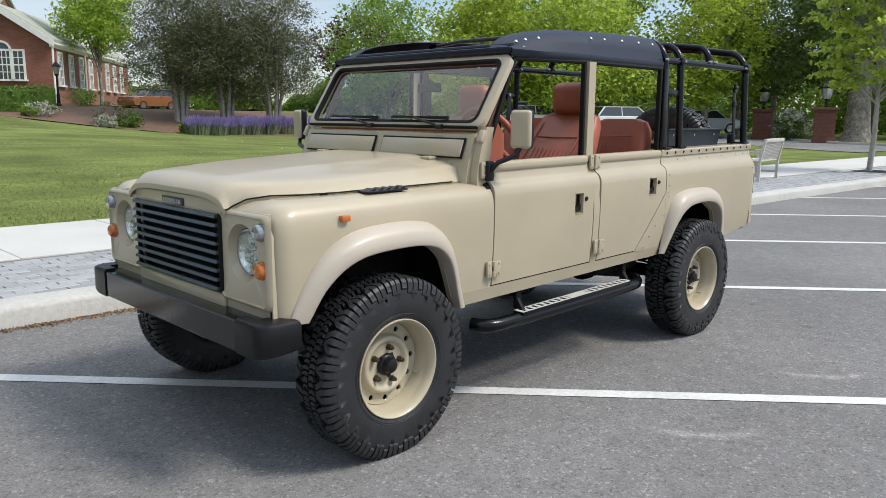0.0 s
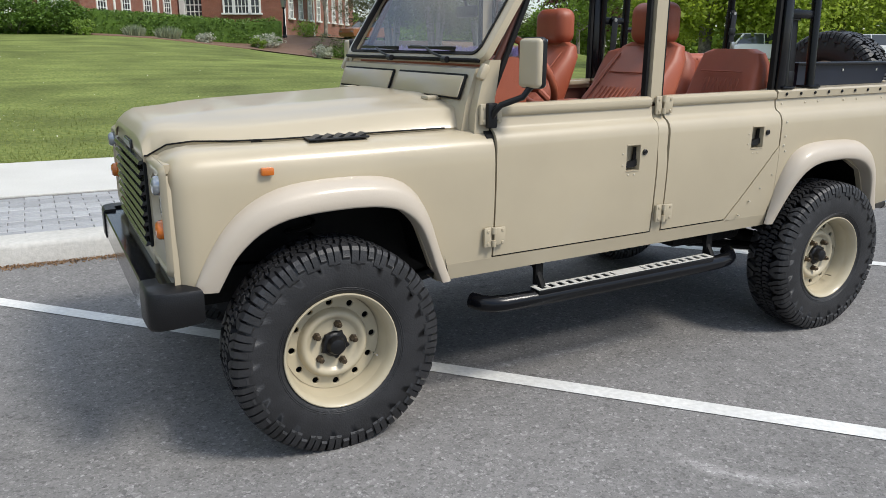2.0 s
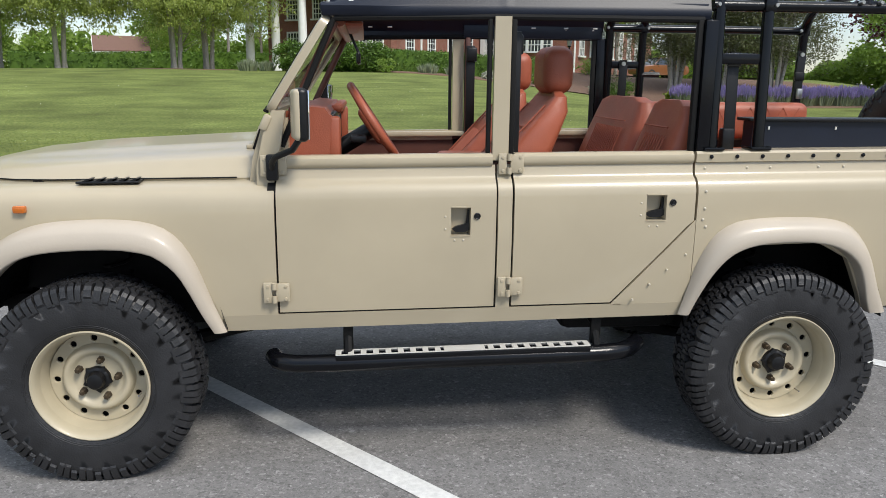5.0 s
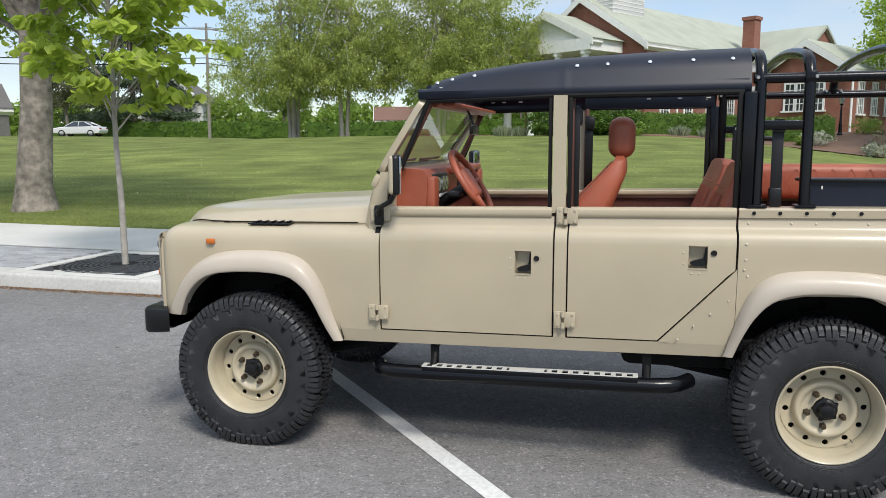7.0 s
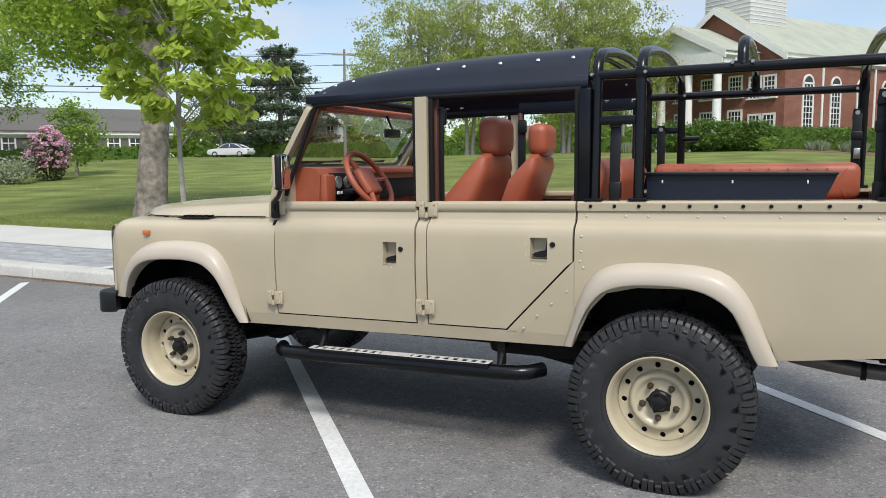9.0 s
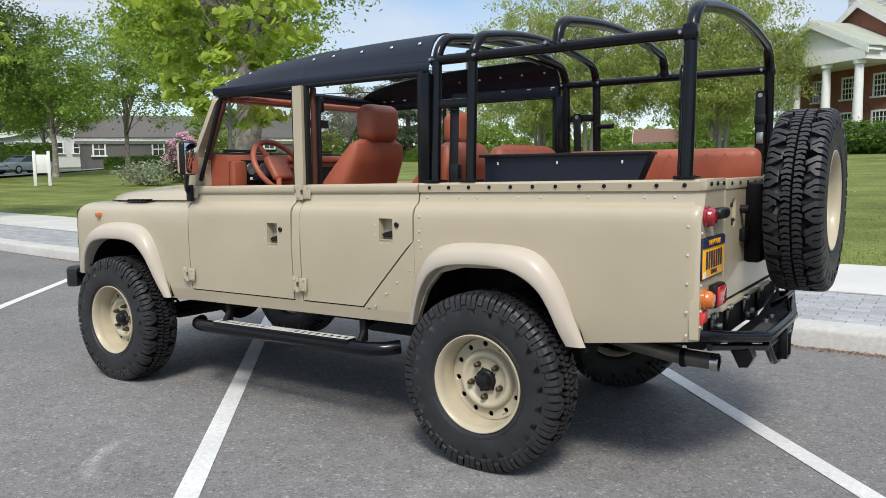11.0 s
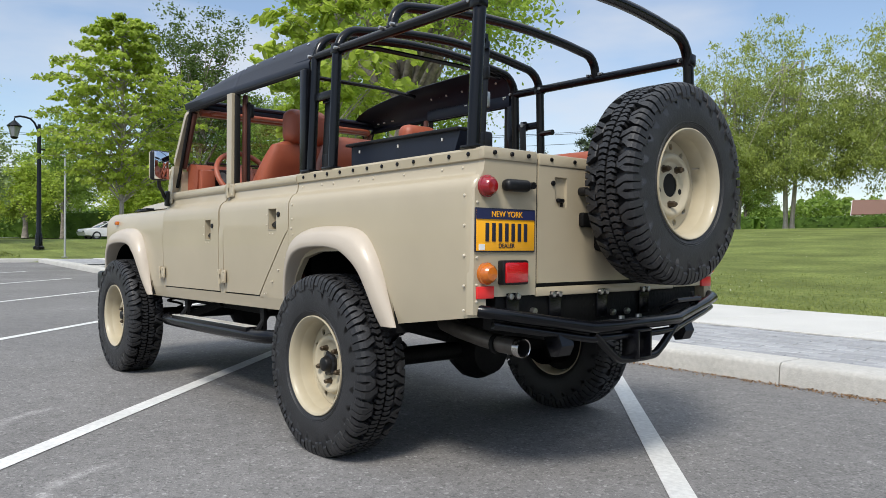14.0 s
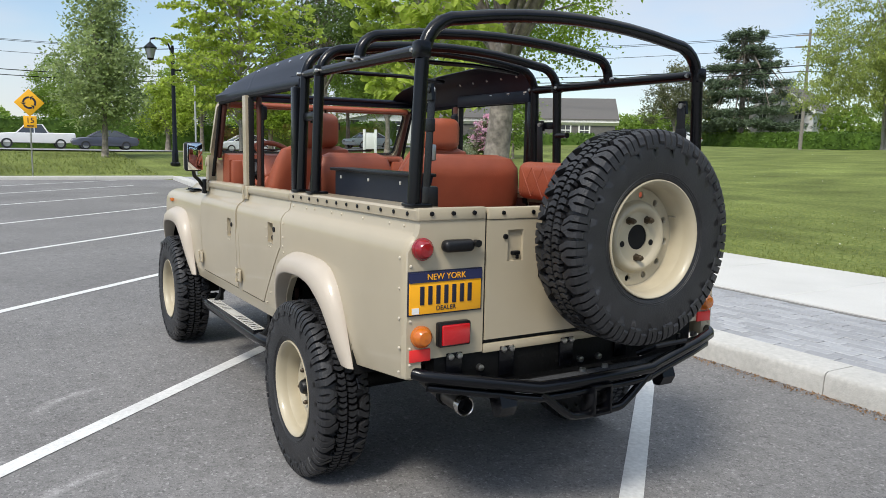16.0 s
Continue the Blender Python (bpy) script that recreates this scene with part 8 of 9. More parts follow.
def lamp_post(name, label, x, y, h, arm=False):
    t = thing(name, label, "street lamp", at=pose(x, y, land(x, y), 0, 0, 80))
    k = 1.5 if arm else 1.0
    part("post", Geo().lathe([(0, 0.16 * k), (0.12, 0.16 * k), (0.18, 0.11 * k), (0.7, 0.10 * k), (0.78, 0.075 * k), (h * 0.92, 0.055 * k), (h, 0.045 * k)], 14, "z", (0, 0, 0), True), BLACKMETAL, t)
    hx, hz = (-1.0, h - 0.75) if arm else (0.0, h)
    if arm:
        part("arm", Geo().tube([(0, 0, h * 0.93), (-0.25, 0, h + 0.20), (-0.7, 0, h + 0.32), (-1.0, 0, h + 0.25)], 0.045, 8, smooth=1), BLACKMETAL, t)
        part("bracket", Geo().tube([(0, 0, h * 0.80), (0.40, 0, h * 0.80)], 0.04, 8), BLACKMETAL, t)
    q = 1.25 if arm else 1.0
    lan = part("lantern", Geo().lathe([(hz, 0.07 * q), (hz + 0.05, 0.12 * q), (hz + 0.10, 0.13 * q)], 8, "z", (hx, 0, 0), True), BLACKMETAL, t)
    part("lantern_roof", Geo().lathe([(hz + 0.55, 0.24 * q), (hz + 0.60, 0.25 * q), (hz + 0.78, 0.10 * q), (hz + 0.86, 0.03), (hz + 0.97, 0.02)], 8, "z", (hx, 0, 0), True), BLACKMETAL, lan)
    part("lantern_glass", Geo().lathe([(hz + 0.10, 0.12 * q), (hz + 0.55, 0.21 * q)], 8, "z", (hx, 0, 0)), WHITELENS, lan)
    return t


lamp_post("street_lamp", "black cast iron street lamp with a hanging lantern", -33.2, 5.9, 5.8, True)
lamp_post("garden_lamp", "black lamp post at the corner of the hedge", 14.2, 46.2, 1.8)

# gate pillars with lanterns
# same red brick toned down: the woods' shade is put into the colour
BRICKSHADED = brickmat("tree_shaded_brick", 0.62)
for x, y in ((48.7, 18.0), (44.3, 12.6)):
    t = thing("gate_pillar", "square brick gate pillar, toned down for tree shade, with a cap and lantern", "pillar", "gate pillars", at=pose(x, y, 0.2, 0, 0, -70))
    part("shaft", Geo().box((0, 0, 0.88), (1.1, 1.1, 1.86)), BRICKSHADED, t)
    part("plinth", Geo().box((0, 0, 0.10), (1.2, 1.2, 0.36), 0.01), BRICKSHADED, t)
    part("cap", Geo().box((0, 0, 1.78), (1.22, 1.22, 0.10), 0.02).box((0, 0, 1.90), (1.36, 1.36, 0.14), 0.03), BRICKSHADED, t)
    lan = part("lantern", Geo().lathe([(1.97, 0.20), (2.08, 0.06), (2.40, 0.06), (2.46, 0.18)], 8, "z", (0, 0, 0), True), BLACKMETAL, t)
    part("lantern_roof", Geo().lathe([(3.05, 0.36), (3.12, 0.36), (3.34, 0.15), (3.52, 0.03)], 8, "z", (0, 0, 0), True), BLACKMETAL, lan)
    part("lantern_glass", Geo().lathe([(2.46, 0.20), (3.05, 0.33)], 8, "z"), WHITELENS, lan)
bush("flowering_shrub", "white flowering shrub between the gate pillars", 47.4, 15.6, 1.0, 1.0, 1.7, LEAF_WOOD, 0.13, 60, 36, flower=PALEFLOWER, z=0.2)

# slatted bench
WOODG = mat("weathered_teak", (0.50, 0.47, 0.42), 0.8, vary=0.2, scale=18, bump=0.3, bscale=40)
bn = thing("bench", "weathered grey slatted wooden bench on the pavers", "bench", at=pose(15.1, 3.95, 0.145, 0, 0, 8))
for s in (-0.75, 0.75):
    part("leg", Geo().box((s, 0.22, 0.22), (0.06, 0.06, 0.44), 0.006), WOODG, bn)
    part("leg", Geo().prism([(-0.26, 0), (-0.20, 0), (-0.20, 0.42), (-0.30, 0.92), (-0.35, 0.92), (-0.26, 0.42)], s - 0.03, s + 0.03, "x"), WOODG, bn)
    part("arm_rest", Geo().box((s, 0.0, 0.63), (0.07, 0.56, 0.04), 0.01).box((s, 0.22, 0.53), (0.06, 0.06, 0.20)), WOODG, bn)
    part("stretcher", Geo().box((s, 0, 0.16), (0.04, 0.44, 0.05)), WOODG, bn)
for i in range(6):
    part("seat_slat", Geo().box((0, -0.20 + i * 0.088, 0.44), (1.5, 0.068, 0.025), 0.004), WOODG, bn)
for i in range(15):
    x = -0.68 + i * 0.097
    part("back_slat", Geo().prism([(-0.23, 0.48), (-0.215, 0.48), (-0.305, 0.86), (-0.32, 0.86)], x - 0.022, x + 0.022, "x"), WOODG, bn)
part("top_rail", Geo().box((0, -0.32, 0.89), (1.5, 0.045, 0.08), 0.01), WOODG, bn)


def car(name, label, x, y, yaw, color, kind="sedan", z=None):
    """A parked car: lofted body, cabin glass, four wheels."""
    pm = mat("car_paint", color, 0.3, vary=0.03, scale=3, coat=0.6)
    t = thing(name, label, "car", "parked cars", at=pose(x, y, land(x, y) if z is None else z, 0, 0, yaw))
    prof = {"sedan": [(-2.3, 0.55, 0.62), (-2.2, 0.32, 0.82), (-1.5, 0.25, 0.92), (-0.95, 0.25, 0.96), (0.9, 0.25, 0.98), (1.6, 0.25, 1.0), (2.2, 0.32, 0.95), (2.32, 0.5, 0.7)],
            "suv": [(-2.3, 0.6, 0.75), (-2.2, 0.38, 1.0), (-1.4, 0.30, 1.08), (-0.9, 0.30, 1.12), (0.9, 0.30, 1.14), (1.9, 0.30, 1.14), (2.25, 0.40, 1.05), (2.32, 0.6, 0.8)],
            "pickup": [(-2.8, 0.65, 0.85), (-2.7, 0.45, 1.05), (-1.6, 0.40, 1.15), (-1.0, 0.40, 1.18), (0.9, 0.40, 1.18), (2.0, 0.40, 1.18), (2.75, 0.45, 1.18), (2.8, 0.6, 0.9)]}[kind]
    rows = [[(px, y2, z2) for y2, z2 in ((-0.70, zl), (-0.88, zl + 0.05), (-0.90, (zl + zh) / 2), (-0.85, zh - 0.06), (-0.76, zh), (0.76, zh), (0.85, zh - 0.06), (0.90, (zl + zh) / 2), (0.88, zl + 0.05), (0.70, zl))] for px, zl, zh in prof]
    g = Geo().grid(rows, close_v=True)
    k = len(rows)
    g.f += [tuple(range(10)), tuple(range(10 * k - 1, 10 * k - 11, -1))]
    part("body", g, pm, t)
    cab = {"sedan": [(-1.15, 0.96), (-0.35, 1.40), (0.75, 1.42), (1.65, 1.0)], "suv": [(-1.1, 1.1), (-0.45, 1.62), (1.7, 1.62), (2.15, 1.12)], "pickup": [(-1.1, 1.15), (-0.5, 1.75), (0.6, 1.75), (0.95, 1.16)]}[kind]
    rows = [[(cx_ + (0 if zz < 1.2 else 0), s * (0.80 if zz < 1.2 else 0.62), zz) for s in (-1, -0.5, 0.5, 1)] for cx_, zz in cab]
    gl = Geo().grid(rows)
    for s in (-1, 1):
        gl.add([(cx_, s * (0.80 if zz < 1.2 else 0.62), zz) for cx_, zz in cab], [(0, 1, 2, 3)])
    part("cabin_glass", gl, PANE, t)
    top = cab[1][1]
    part("cabin_roof", Geo().box(((cab[1][0] + cab[2][0]) / 2, 0, top + 0.01), (cab[2][0] - cab[1][0] + 0.12, 1.26, 0.05), 0.02), pm, t)
    for s in (-1, 1):
        xm = (cab[1][0] + cab[2][0]) / 2
        for xa, za, xb, rr in ((cab[0][0], cab[0][1], cab[1][0], 0.035), (cab[3][0], cab[3][1], cab[2][0], 0.05), (xm, cab[0][1], xm, 0.035)):
            part("pillar", Geo().tube([(xa, s * 0.79, za), (xb, s * 0.62, top)], rr, 6), pm, t)
    wb = 1.4 if kind != "pickup" else 1.75
    wr = 0.33 if kind == "sedan" else 0.38
    for wx in (-wb, wb):
        for s in (-1, 1):
            w = part("wheel", Geo().lathe([(-0.02, wr * 0.66), (-0.06, wr * 0.6), (-0.04, wr * 0.3), (-0.05, 0.0)], 20, "y").moved(pose(wx, s * 0.80, wr, 0, 0, 0 if s < 0 else 180)), STEEL, t)
            part("tyre", Geo().lathe([(0.11, wr * 0.66), (0.11, wr * 0.95), (0.08, wr), (-0.08, wr), (-0.11, wr * 0.95), (-0.11, wr * 0.66)], 24, "y").moved(pose(wx, s * 0.80, wr)), RUBBER, w)
    for s in (-1, 1):
        part("headlight", Geo().box((prof[0][0] + 0.06, s * 0.62, prof[0][2] + 0.02), (0.14, 0.34, 0.12), 0.03), WHITELENS, t)
        part("tail_light", Geo().box((prof[-1][0] - 0.05, s * 0.66, prof[-1][2] + 0.08), (0.12, 0.30, 0.14), 0.03), RED, t)
    return t


car("sedan", "silver-white sedan parked beyond the lawn", -49.8, 59.5, 12, (0.62, 0.63, 0.64))
car("dark_sedan", "dark blue-grey sedan on the far road", -57.0, 5.6, 90, (0.05, 0.055, 0.08), "sedan", 0.93)
car("pickup_truck", "white pickup truck on the far road", -58.5, 0.9, 90, (0.65, 0.65, 0.65), "pickup", 0.93)
car("sedan", "silver sedan on the far road", -57.2, 27.6, 108, (0.55, 0.57, 0.58), "sedan")
car("sedan", "white sedan waiting on the far road", -56.0, 16.0, 94, (0.66, 0.66, 0.66), "sedan")
car("suv", "silver sport utility vehicle parked under the trees", 50.0, 22.6, 150, (0.55, 0.57, 0.60), "suv", 0.45)
car("suv", "white sport utility vehicle parked under the trees", 34.8, 25.6, 150, (0.66, 0.66, 0.66), "suv", 0.55)
car("suv", "white sport utility vehicle parked under the trees", 37.8, 21.6, 150, (0.66, 0.66, 0.66), "suv", 0.5)
car("hatchback", "copper-orange car behind the evergreen trees", 23.8, 55.3, 20, (0.20, 0.075, 0.028), "suv")

# far roads
ROAD = mat("far_road_asphalt", (0.30, 0.30, 0.29), 0.9, vary=0.1, scale=4)
pts = [(-90, 74.5), (-60, 73.6), (-40, 73), (-20, 72.5)]
solid("road", Geo().grid([[(x, y + d, land(x, y + d) + 0.03) for d in (-3.2, 3.2)] for x, y in pts]), ROAD, "grey road behind the lawn", "road", kind="structure")
road_mid = [(-30, -56), (-8, -55), (4, -54), (12, -53), (24, -56), (40, -62)]
solid("road", Geo().grid([[(interp(y, road_mid) + d, y, land(interp(y, road_mid) + d, y) + 0.05) for d in frange(-6.5, 4.5, 9)] for y in frange(-30, 40, 50)]), ROAD, "grey road beyond the grass island", "road", kind="structure")
solid("driveway", Geo().grid([[(x, y + d, land(x, y + d) + 0.10) for d in (-2.2, 2.2)] for x, y in ((16, 49.2), (22, 50.5), (30, 52), (40, 53))]), CONCRETE, "pale driveway behind the evergreen trees", "road", kind="structure")
solid("side_road", Geo().grid([[(xa + (xb - xa) * k / 6, y, land(xa + (xb - xa) * k / 6, y) + 0.03) for k in range(7)] for y, xa, xb in ((34, 52, 64), (26, 46, 57), (18.5, 39.5, 50.0), (14.5, 36.6, 46.0), (11.4, 34.4, 43.0), (8.6, 33.0, 41.8), (6.9, 32.6, 41.6))]), ASPHALT, "access road in front of the gate pillars", "road", kind="structure")
g = Geo()
for (ya, xa), (yb, xb) in (((18.5, 50.0), (14.5, 46.0)), ((14.5, 46.0), (11.4, 43.0)), ((11.4, 43.0), (8.6, 41.8))):
    za, zb = land(xa, ya), land(xb, yb)
    g.add([(xa, ya, za), (xb, yb, zb), (xb, yb, zb + 0.16), (xa, ya, za + 0.16), (xa + 0.2, ya, za), (xb + 0.2, yb, zb), (xb + 0.2, yb, zb + 0.16), (xa + 0.2, ya, za + 0.16)], [(0, 1, 2, 3), (3, 2, 6, 7), (7, 6, 5, 4), (0, 3, 7, 4), (1, 5, 6, 2)])
solid("far_kerb", g, KERB, "pale concrete kerb along the access road", "kerb", kind="structure")

# warning sign on the grass island
SIGNY = mat("sign_yellow", (0.85, 0.42, 0.01), 0.45)
sg = thing("road_sign", "yellow diamond roundabout warning sign with a speed plate", "road sign", at=pose(-28.6, -0.55, 0.20, 0, 0, 87))
part("post", Geo().tube([(0, 0, -0.1), (0, 0, 3.1)], 0.03, 8), STEEL, sg)
part("diamond", Geo().box((0, 0, 0), (0.76, 0.02, 0.76), 0.008).moved(Matrix.Translation((0, -0.04, 2.80)) @ Matrix.Rotation(radians(45), 4, "Y")), SIGNY, sg)
for k in range(3):
    a0 = radians(90 + 120 * k)
    ring = []
    for j in range(9):
        a = a0 + radians(88) * j / 8
        w = 0.035
        ring.append([((0.21 - w) * math.cos(a), -0.056, 2.80 + (0.21 - w) * math.sin(a)), ((0.21 + w) * math.cos(a), -0.056, 2.80 + (0.21 + w) * math.sin(a))])
    g = Geo().grid(ring)
    a = a0 + radians(92)
    g.add([((0.12) * math.cos(a), -0.056, 2.80 + 0.12 * math.sin(a)), (0.30 * math.cos(a), -0.056, 2.80 + 0.30 * math.sin(a)), (0.21 * math.cos(a + 0.42), -0.056, 2.80 + 0.21 * math.sin(a + 0.42))], [(0, 1, 2)])
    part("arrow", g, INK, sg)
pl = part("speed_plate", Geo().box((0, -0.04, 2.05), (0.46, 0.02, 0.46), 0.008), SIGNY, sg)
lettering("15", 0.30, Matrix.Translation((0, -0.055, 2.10)) @ Matrix.Rotation(radians(90), 4, "X"), INK, pl)
g = Geo().box((0, -0.054, 1.89), (0.24, 0.004, 0.05))
part("small_print", g, INK, pl)

# plain steel pole beside the path
pl = thing("steel_pole", "plain pale galvanised steel pole beside the footpath", "pole", at=pose(-28.3, 5.8, 0.15))
part("shaft", Geo().lathe([(-0.1, 0.045), (4.1, 0.040), (4.12, 0.0)], 12, "z"), POLESTEEL, pl)
part("base_plate", Geo().box((0, 0, 0.02), (0.22, 0.22, 0.03), 0.005), POLESTEEL, pl)

# houses and hedges on the far side
h1 = thing("shingle_house", "long grey shingled house with white windows", "house")
PS, us, bs = gable_house(h1, (-64.4, 37.2), (0.788, -0.616), 9.0, 19.5, 4.5, 6.6, SHINGLE, ROOFG, 1.2)
for d in (1.6, 6.6, 10.2, 12.0, 14.8, 16.6):
    p = PS(4.5, d, 0)
    window(h1, (p[0], p[1], 2.95), bs, us, 1.0, 1.1, False, 2, 2)
h2 = thing("white_house", "white clapboard house with grey roof beyond the road", "house")
PB, u2, b2 = gable_house(h2, (-57.0, 86.0), (0.95, 0.3), 8.0, 11.0, 7.2, 10.2, SIDING, ROOFG, 1.4)
for s in (-2.2, 2.2):
    for z in (2.6, 5.3):
        p = PB(s, 0, 0)
        window(h2, (p[0], p[1], z), u2, -b2, 1.0, 1.5, False, 2, 2)
ROOFRED = mat("red_brown_roof", (0.17, 0.095, 0.070), 0.9, vary=0.2, scale=12, bump=0.4, bscale=20)
h5 = thing("bungalow", "low pale bungalow with a red-brown roof beyond the hedge", "house")
P5, u5, b5 = gable_house(h5, (-30.6, 92.0), (0.32, -0.95), 6.0, 5.5, 4.4, 6.0, SIDING, ROOFRED, 1.6)
for d in (1.5, 4.0):
    p = P5(3.0, d, 0)
    window(h5, (p[0], p[1], 3.0), b5, u5, 1.0, 1.0, False, 2, 2)
h3 = thing("white_house", "white house behind hedge and trees", "house")
P3, u3, b3 = gable_house(h3, (-83.0, 16.4), (0.1, 0.995), 9.0, 9.0, 5.0, 7.4, SIDING, ROOFG, 0.9)
for s in (-2.6, 0.0, 2.6):
    p = P3(s, 0, 0)
    window(h3, (p[0], p[1], 3.7), u3, -b3, 1.1, 0.9, False, 2, 2)
h4 = thing("low_building", "long low pale building beyond the hedge", "building")
P4, u4, b4 = gable_house(h4, (-78.0, 41.5), (0.35, 0.94), 15.0, 9.0, 5.0, 6.4, SIDING, ROOFG, 0.9)
for i in range(5):
    p = P4(-5.6 + i * 2.8, 0, 0)
    window(h4, (p[0], p[1], 3.6), u4, -b4, 1.8, 1.2, False, 3, 2)
hedge("hedge", "long clipped hedge along the far road", (-74.0, 79.5), (-36.0, 79.0), 1.6, 1.9, size=0.26, dens=40)
hedge("hedge", "tall hedge along the road beyond the lawn", (-34.0, 77.5), (-4.0, 78.0), 1.6, 1.9, size=0.26, dens=40)
hedge("hedge", "clipped hedge in front of the shingled house", (-54.0, 32.5), (-45.0, 43.8), 1.6, 0.95, size=0.24, dens=50)
hedge("hedge", "long hedge beyond the grass island and road", (-68.0, -20.0), (-65.6, 34.5), 1.8, 2.5, size=0.24, dens=42)
bush("rhododendron", "pink flowering rhododendron on the lawn", -32.2, 23.8, 0.9, 0.9, 2.5, LEAF_DARK, 0.15, 110, 44, flower=PINK)
bush("grey_shrub", "grey-brown twiggy shrub beside the rhododendron", -32.2, 21.4, 1.5, 1.3, 1.3, LAVLEAF, 0.14, 60, 36)
tree("small_tree", "small bright green tree beside the pink shrub", at(-33.4, 26.6), 1.6, 0.08, [(0, 0, 2.4, 1.3, 1.3, 1.8)], LEAF_MID, 0.2, 70, 36, 0.3, BARK, 8)
# white board on two posts
wsn = thing("lawn_sign", "white wooden sign board on two posts on the lawn", "sign", at=pose(-37.0, 18.3, land(-37, 18.3), 0, 0, 62))
for s in (-0.35, 0.35):
    part("post", Geo().box((s, 0, 0.9), (0.16, 0.16, 1.9), 0.01), WHITE, wsn)
part("board", Geo().box((0, 0, 1.15), (0.56, 0.06, 1.0), 0.01), WHITE, wsn)

# power poles and wires
POLE = mat("weathered_pole", (0.24, 0.22, 0.19), 0.9, vary=0.2, scale=8)
for x, y, h in ((-36.5, 60.5, 10.5), (-70.0, 30.0, 10.5), (-14, 84, 10.5), (-78, -6, 10.0)):
    t = thing("utility_pole", "wooden utility pole with crossarms", "utility pole", "utility poles", at=pose(x, y, land(x, y)))
    part("pole", Geo().tube([(0, 0, -0.2), (0.15, 0, h)], [0.17, 0.11], 10), POLE, t)
    for z in (h - 0.5, h - 1.5):
        part("crossarm", Geo().box((0.14, 0, z), (2.3, 0.12, 0.12)).moved(Matrix.Rotation(radians(35), 4, "Z")), POLE, t)
for a, b in (((-36.5, 60.5), (-14, 84)), ((-70, 30), (-36.5, 60.5)), ((-78, -6), (-70, 30)), ((-78, -6), (-80, -60))):
    w = thing("power_line", "black overhead power wires", "cable", "power lines")
    for k, (hz, off) in enumerate(((10.1, -0.8), (10.1, 0.8), (9.0, 0.6), (7.4, 0), (6.9, 0))):
        za, zb = land(*a) + hz, land(*b) + hz
        part("wire", Geo().tube([(a[0] + (b[0] - a[0]) * t_ + off * 0.6, a[1] + (b[1] - a[1]) * t_ - off * 0.4, za + (zb - za) * t_ - 2.4 * t_ * (1 - t_)) for t_ in frange(0, 1, 13)], 0.022 if k < 3 else 0.04, 5), SEAL_SHADE, w)

# leaf litter in the gutter
LITTER = mat("dry_leaf_litter", (0.24, 0.14, 0.07), 0.95, vary=0.4, scale=30)
n = 9000
px = rng.normal(size=n) * 1.4 - 0.6 + rng.choice([0, -4.3, 5.6, -1.5], n)
lp = np.stack([px, KERB_Y + np.array([koff(q) for q in px]) - 0.010 - np.abs(rng.normal(size=n)) * 0.055, 0.003 + rng.uniform(0, 0.008, n)], 1)
tagged(part("leaf_litter", leaf_mesh("leaf_litter", lp, 0.016, LITTER, droop=0.0), LITTER, None), "brown dry leaf litter along the kerb", "leaf litter", kind="stuff")

# grass blades near the pavement edge
n = 46000
gx = rng.uniform(-16, 14, n)
gy = 6.68 + rng.uniform(0, 1, n) ** 2.0 * 7.0
bl = np.stack([gx, gy + np.array([koff(a) for a in gx]) * 0.98, np.array([land(a, b) for a, b in zip(gx, gy)]) + 0.018], 1)
tagged(part("grass_tufts", leaf_mesh("grass_tufts", bl, 0.048, BLADES, droop=-1.6, aspect=0.14), BLADES, None), "short mown grass blades at the lawn's edge", "grass", kind="stuff")

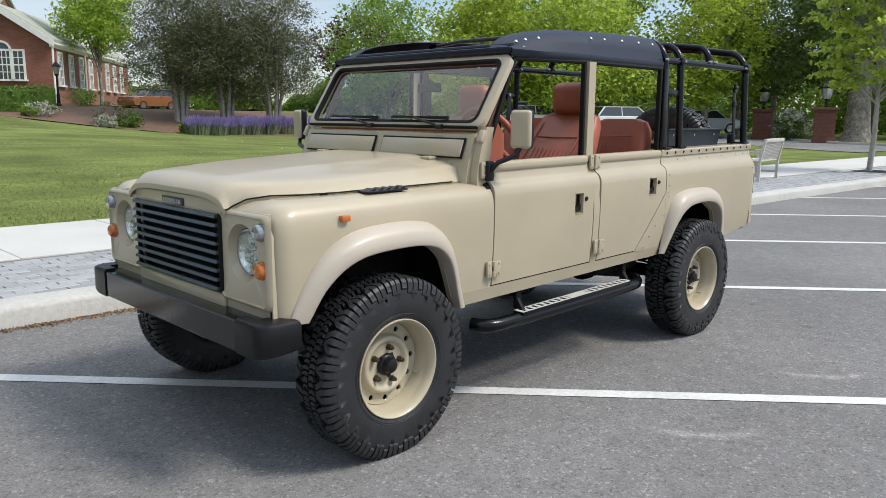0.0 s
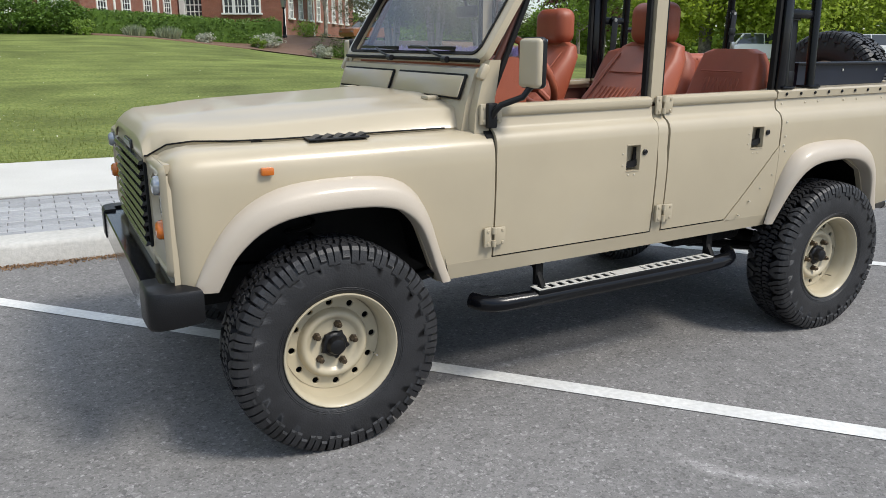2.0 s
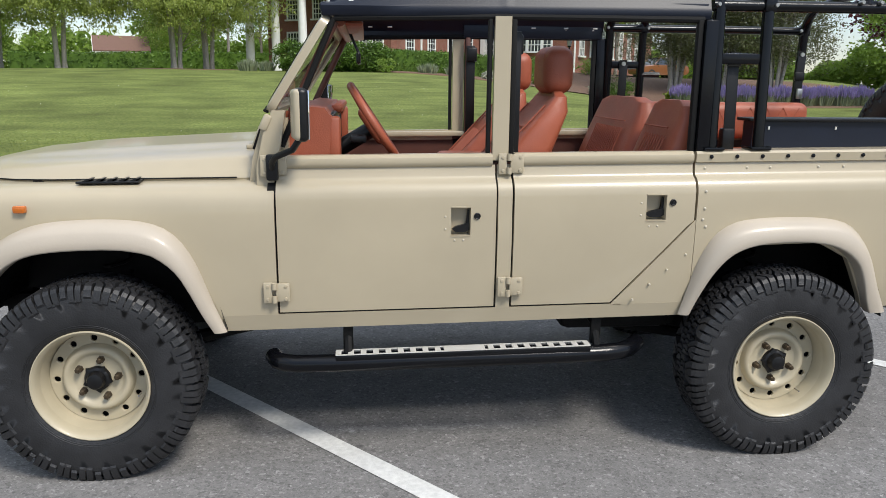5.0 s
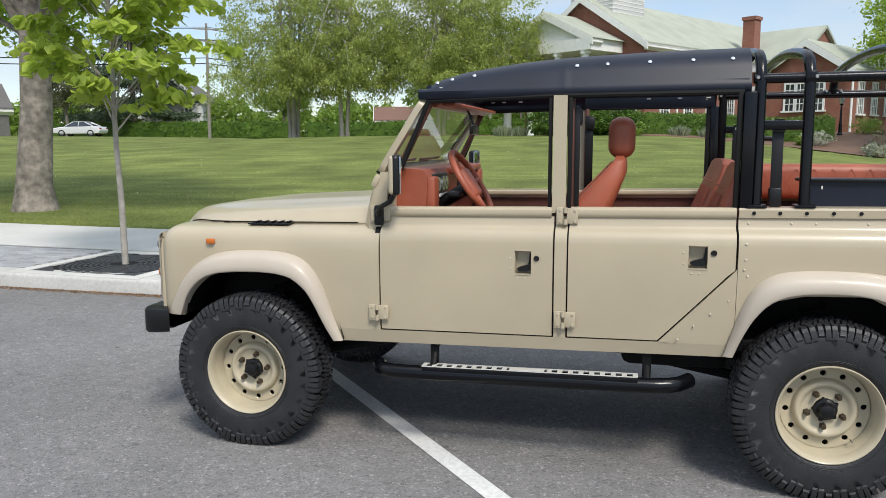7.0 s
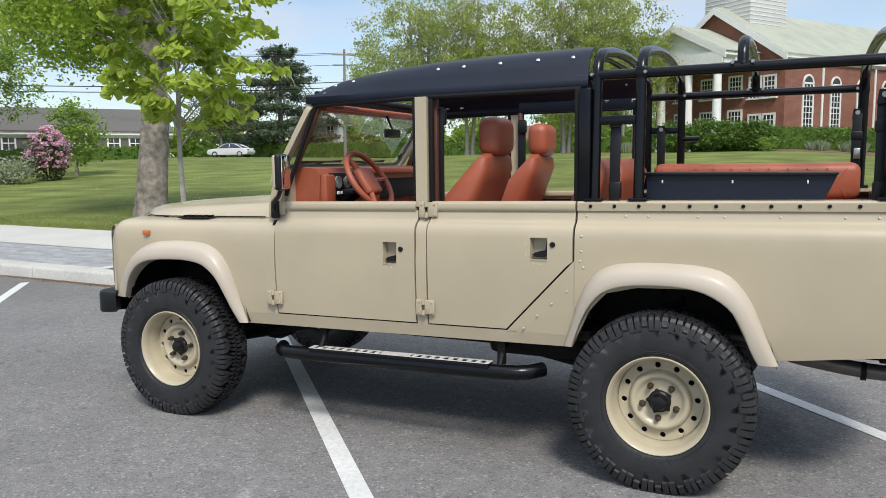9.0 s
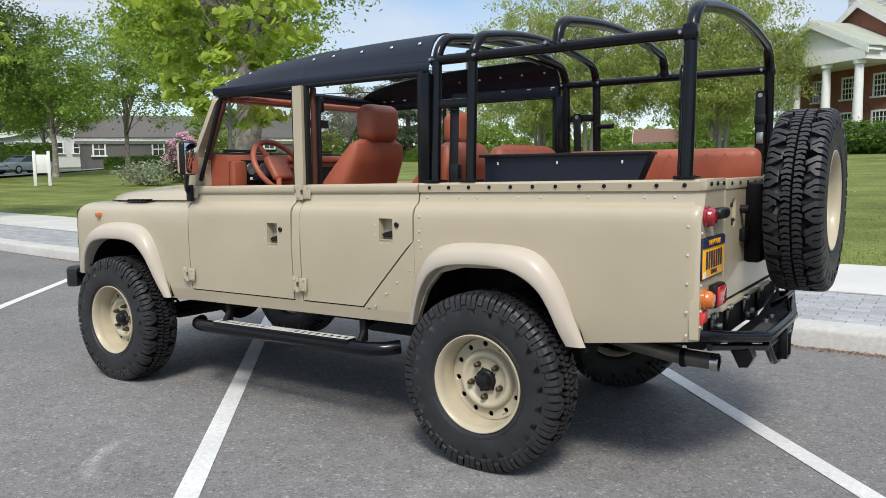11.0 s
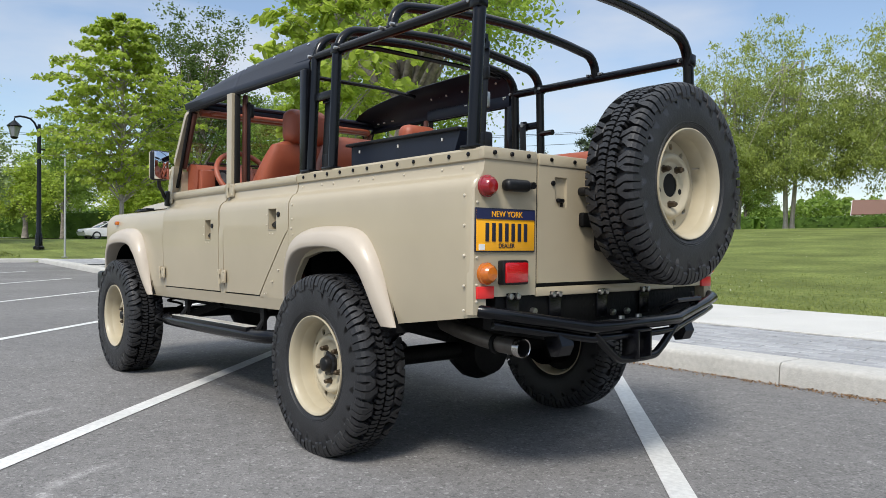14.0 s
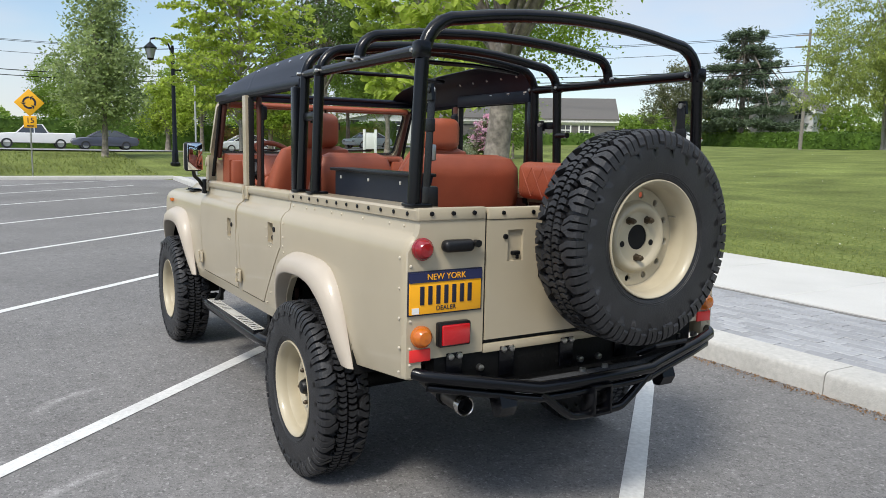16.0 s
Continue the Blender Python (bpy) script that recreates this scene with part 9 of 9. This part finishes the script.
# rough longer grass on the island past the bays
n = 9000
ix, iy = rng.uniform(-41, -28.2, n), rng.uniform(-9, 4.2, n)
il = np.stack([ix, iy, np.array([land(a, b) for a, b in zip(ix, iy)]) + 0.05], 1)
tagged(part("rough_grass", leaf_mesh("rough_grass", il, 0.16, BLADES, droop=-1.4, aspect=0.12), BLADES, None), "rough longer grass on the island beside the bays", "grass", kind="stuff")

# clover in flower on the lawn
CLOVER = mat("clover_flower", (0.70, 0.70, 0.62), 0.8)
n = 1100
cx_, cy_ = rng.uniform(-40, 16, n), 8 + rng.uniform(0, 1, n) ** 1.3 * 28
keep = np.sin(cx_ * 0.5 + 1.3) + np.sin(cy_ * 0.7 + cx_ * 0.2) + rng.normal(size=n) * 0.8 > 0.3
cp = np.stack([cx_, cy_, np.array([land(a, b) for a, b in zip(cx_, cy_)]) + 0.03], 1)[keep]
tagged(part("clover_flowers", leaf_mesh("clover_flowers", cp, 0.022, CLOVER, droop=0.0, aspect=0.9), CLOVER, None), "small white clover flowers scattered over the lawn", "flowers", kind="stuff")

# ---- pavers one by one ----
PW_, PL_ = 0.117, 0.233
pv = Geo().box((0, 0, 0), (PL_ - 0.006, PW_ - 0.006, 0.05), 0.005, 1).mesh("paver", PAVER)
rest_v, rest_f = [], []
box_v = [tuple(v.co) for v in pv.vertices]
box_f = [tuple(p.vertices) for p in pv.polygons]
count = 0
rows_n = int((P1 - P0) / PW_)
for r in range(rows_n):
    y = P0 + PW_ * (r + 0.5)
    for k in range(-112, 160):
        x = (k + 0.5 * (r % 2)) * PL_
        if any(abs(x - gx_) < 0.88 + PL_ / 2 - 0.02 and abs(y - gy_) < 0.86 for gx_, gy_ in GRATES):
            continue
        z = 0.122 + 0.0025 * math.sin(x * 12.7 + y * 31.1)
        if -1.6 < x < 6.4 and count < 300:
            ob = new("paver", pv)
            ob.parent = pavement
            ob.location = (x, y + koff(x), z)
            count += 1
        else:
            o = len(rest_v)
            rest_v += [(a + x, b + y + koff(x), c + z) for a, b, c in box_v]
            rest_f += [tuple(i + o for i in q) for q in box_f]
me = bpy.data.meshes.new("paver_field")
me.from_pydata(rest_v, [], rest_f)
me.materials.append(PAVER)
rest = new("paver_field", me)
rest.parent = pavement
tagged(rest, "grey pavers in running bond", kind="stuff")
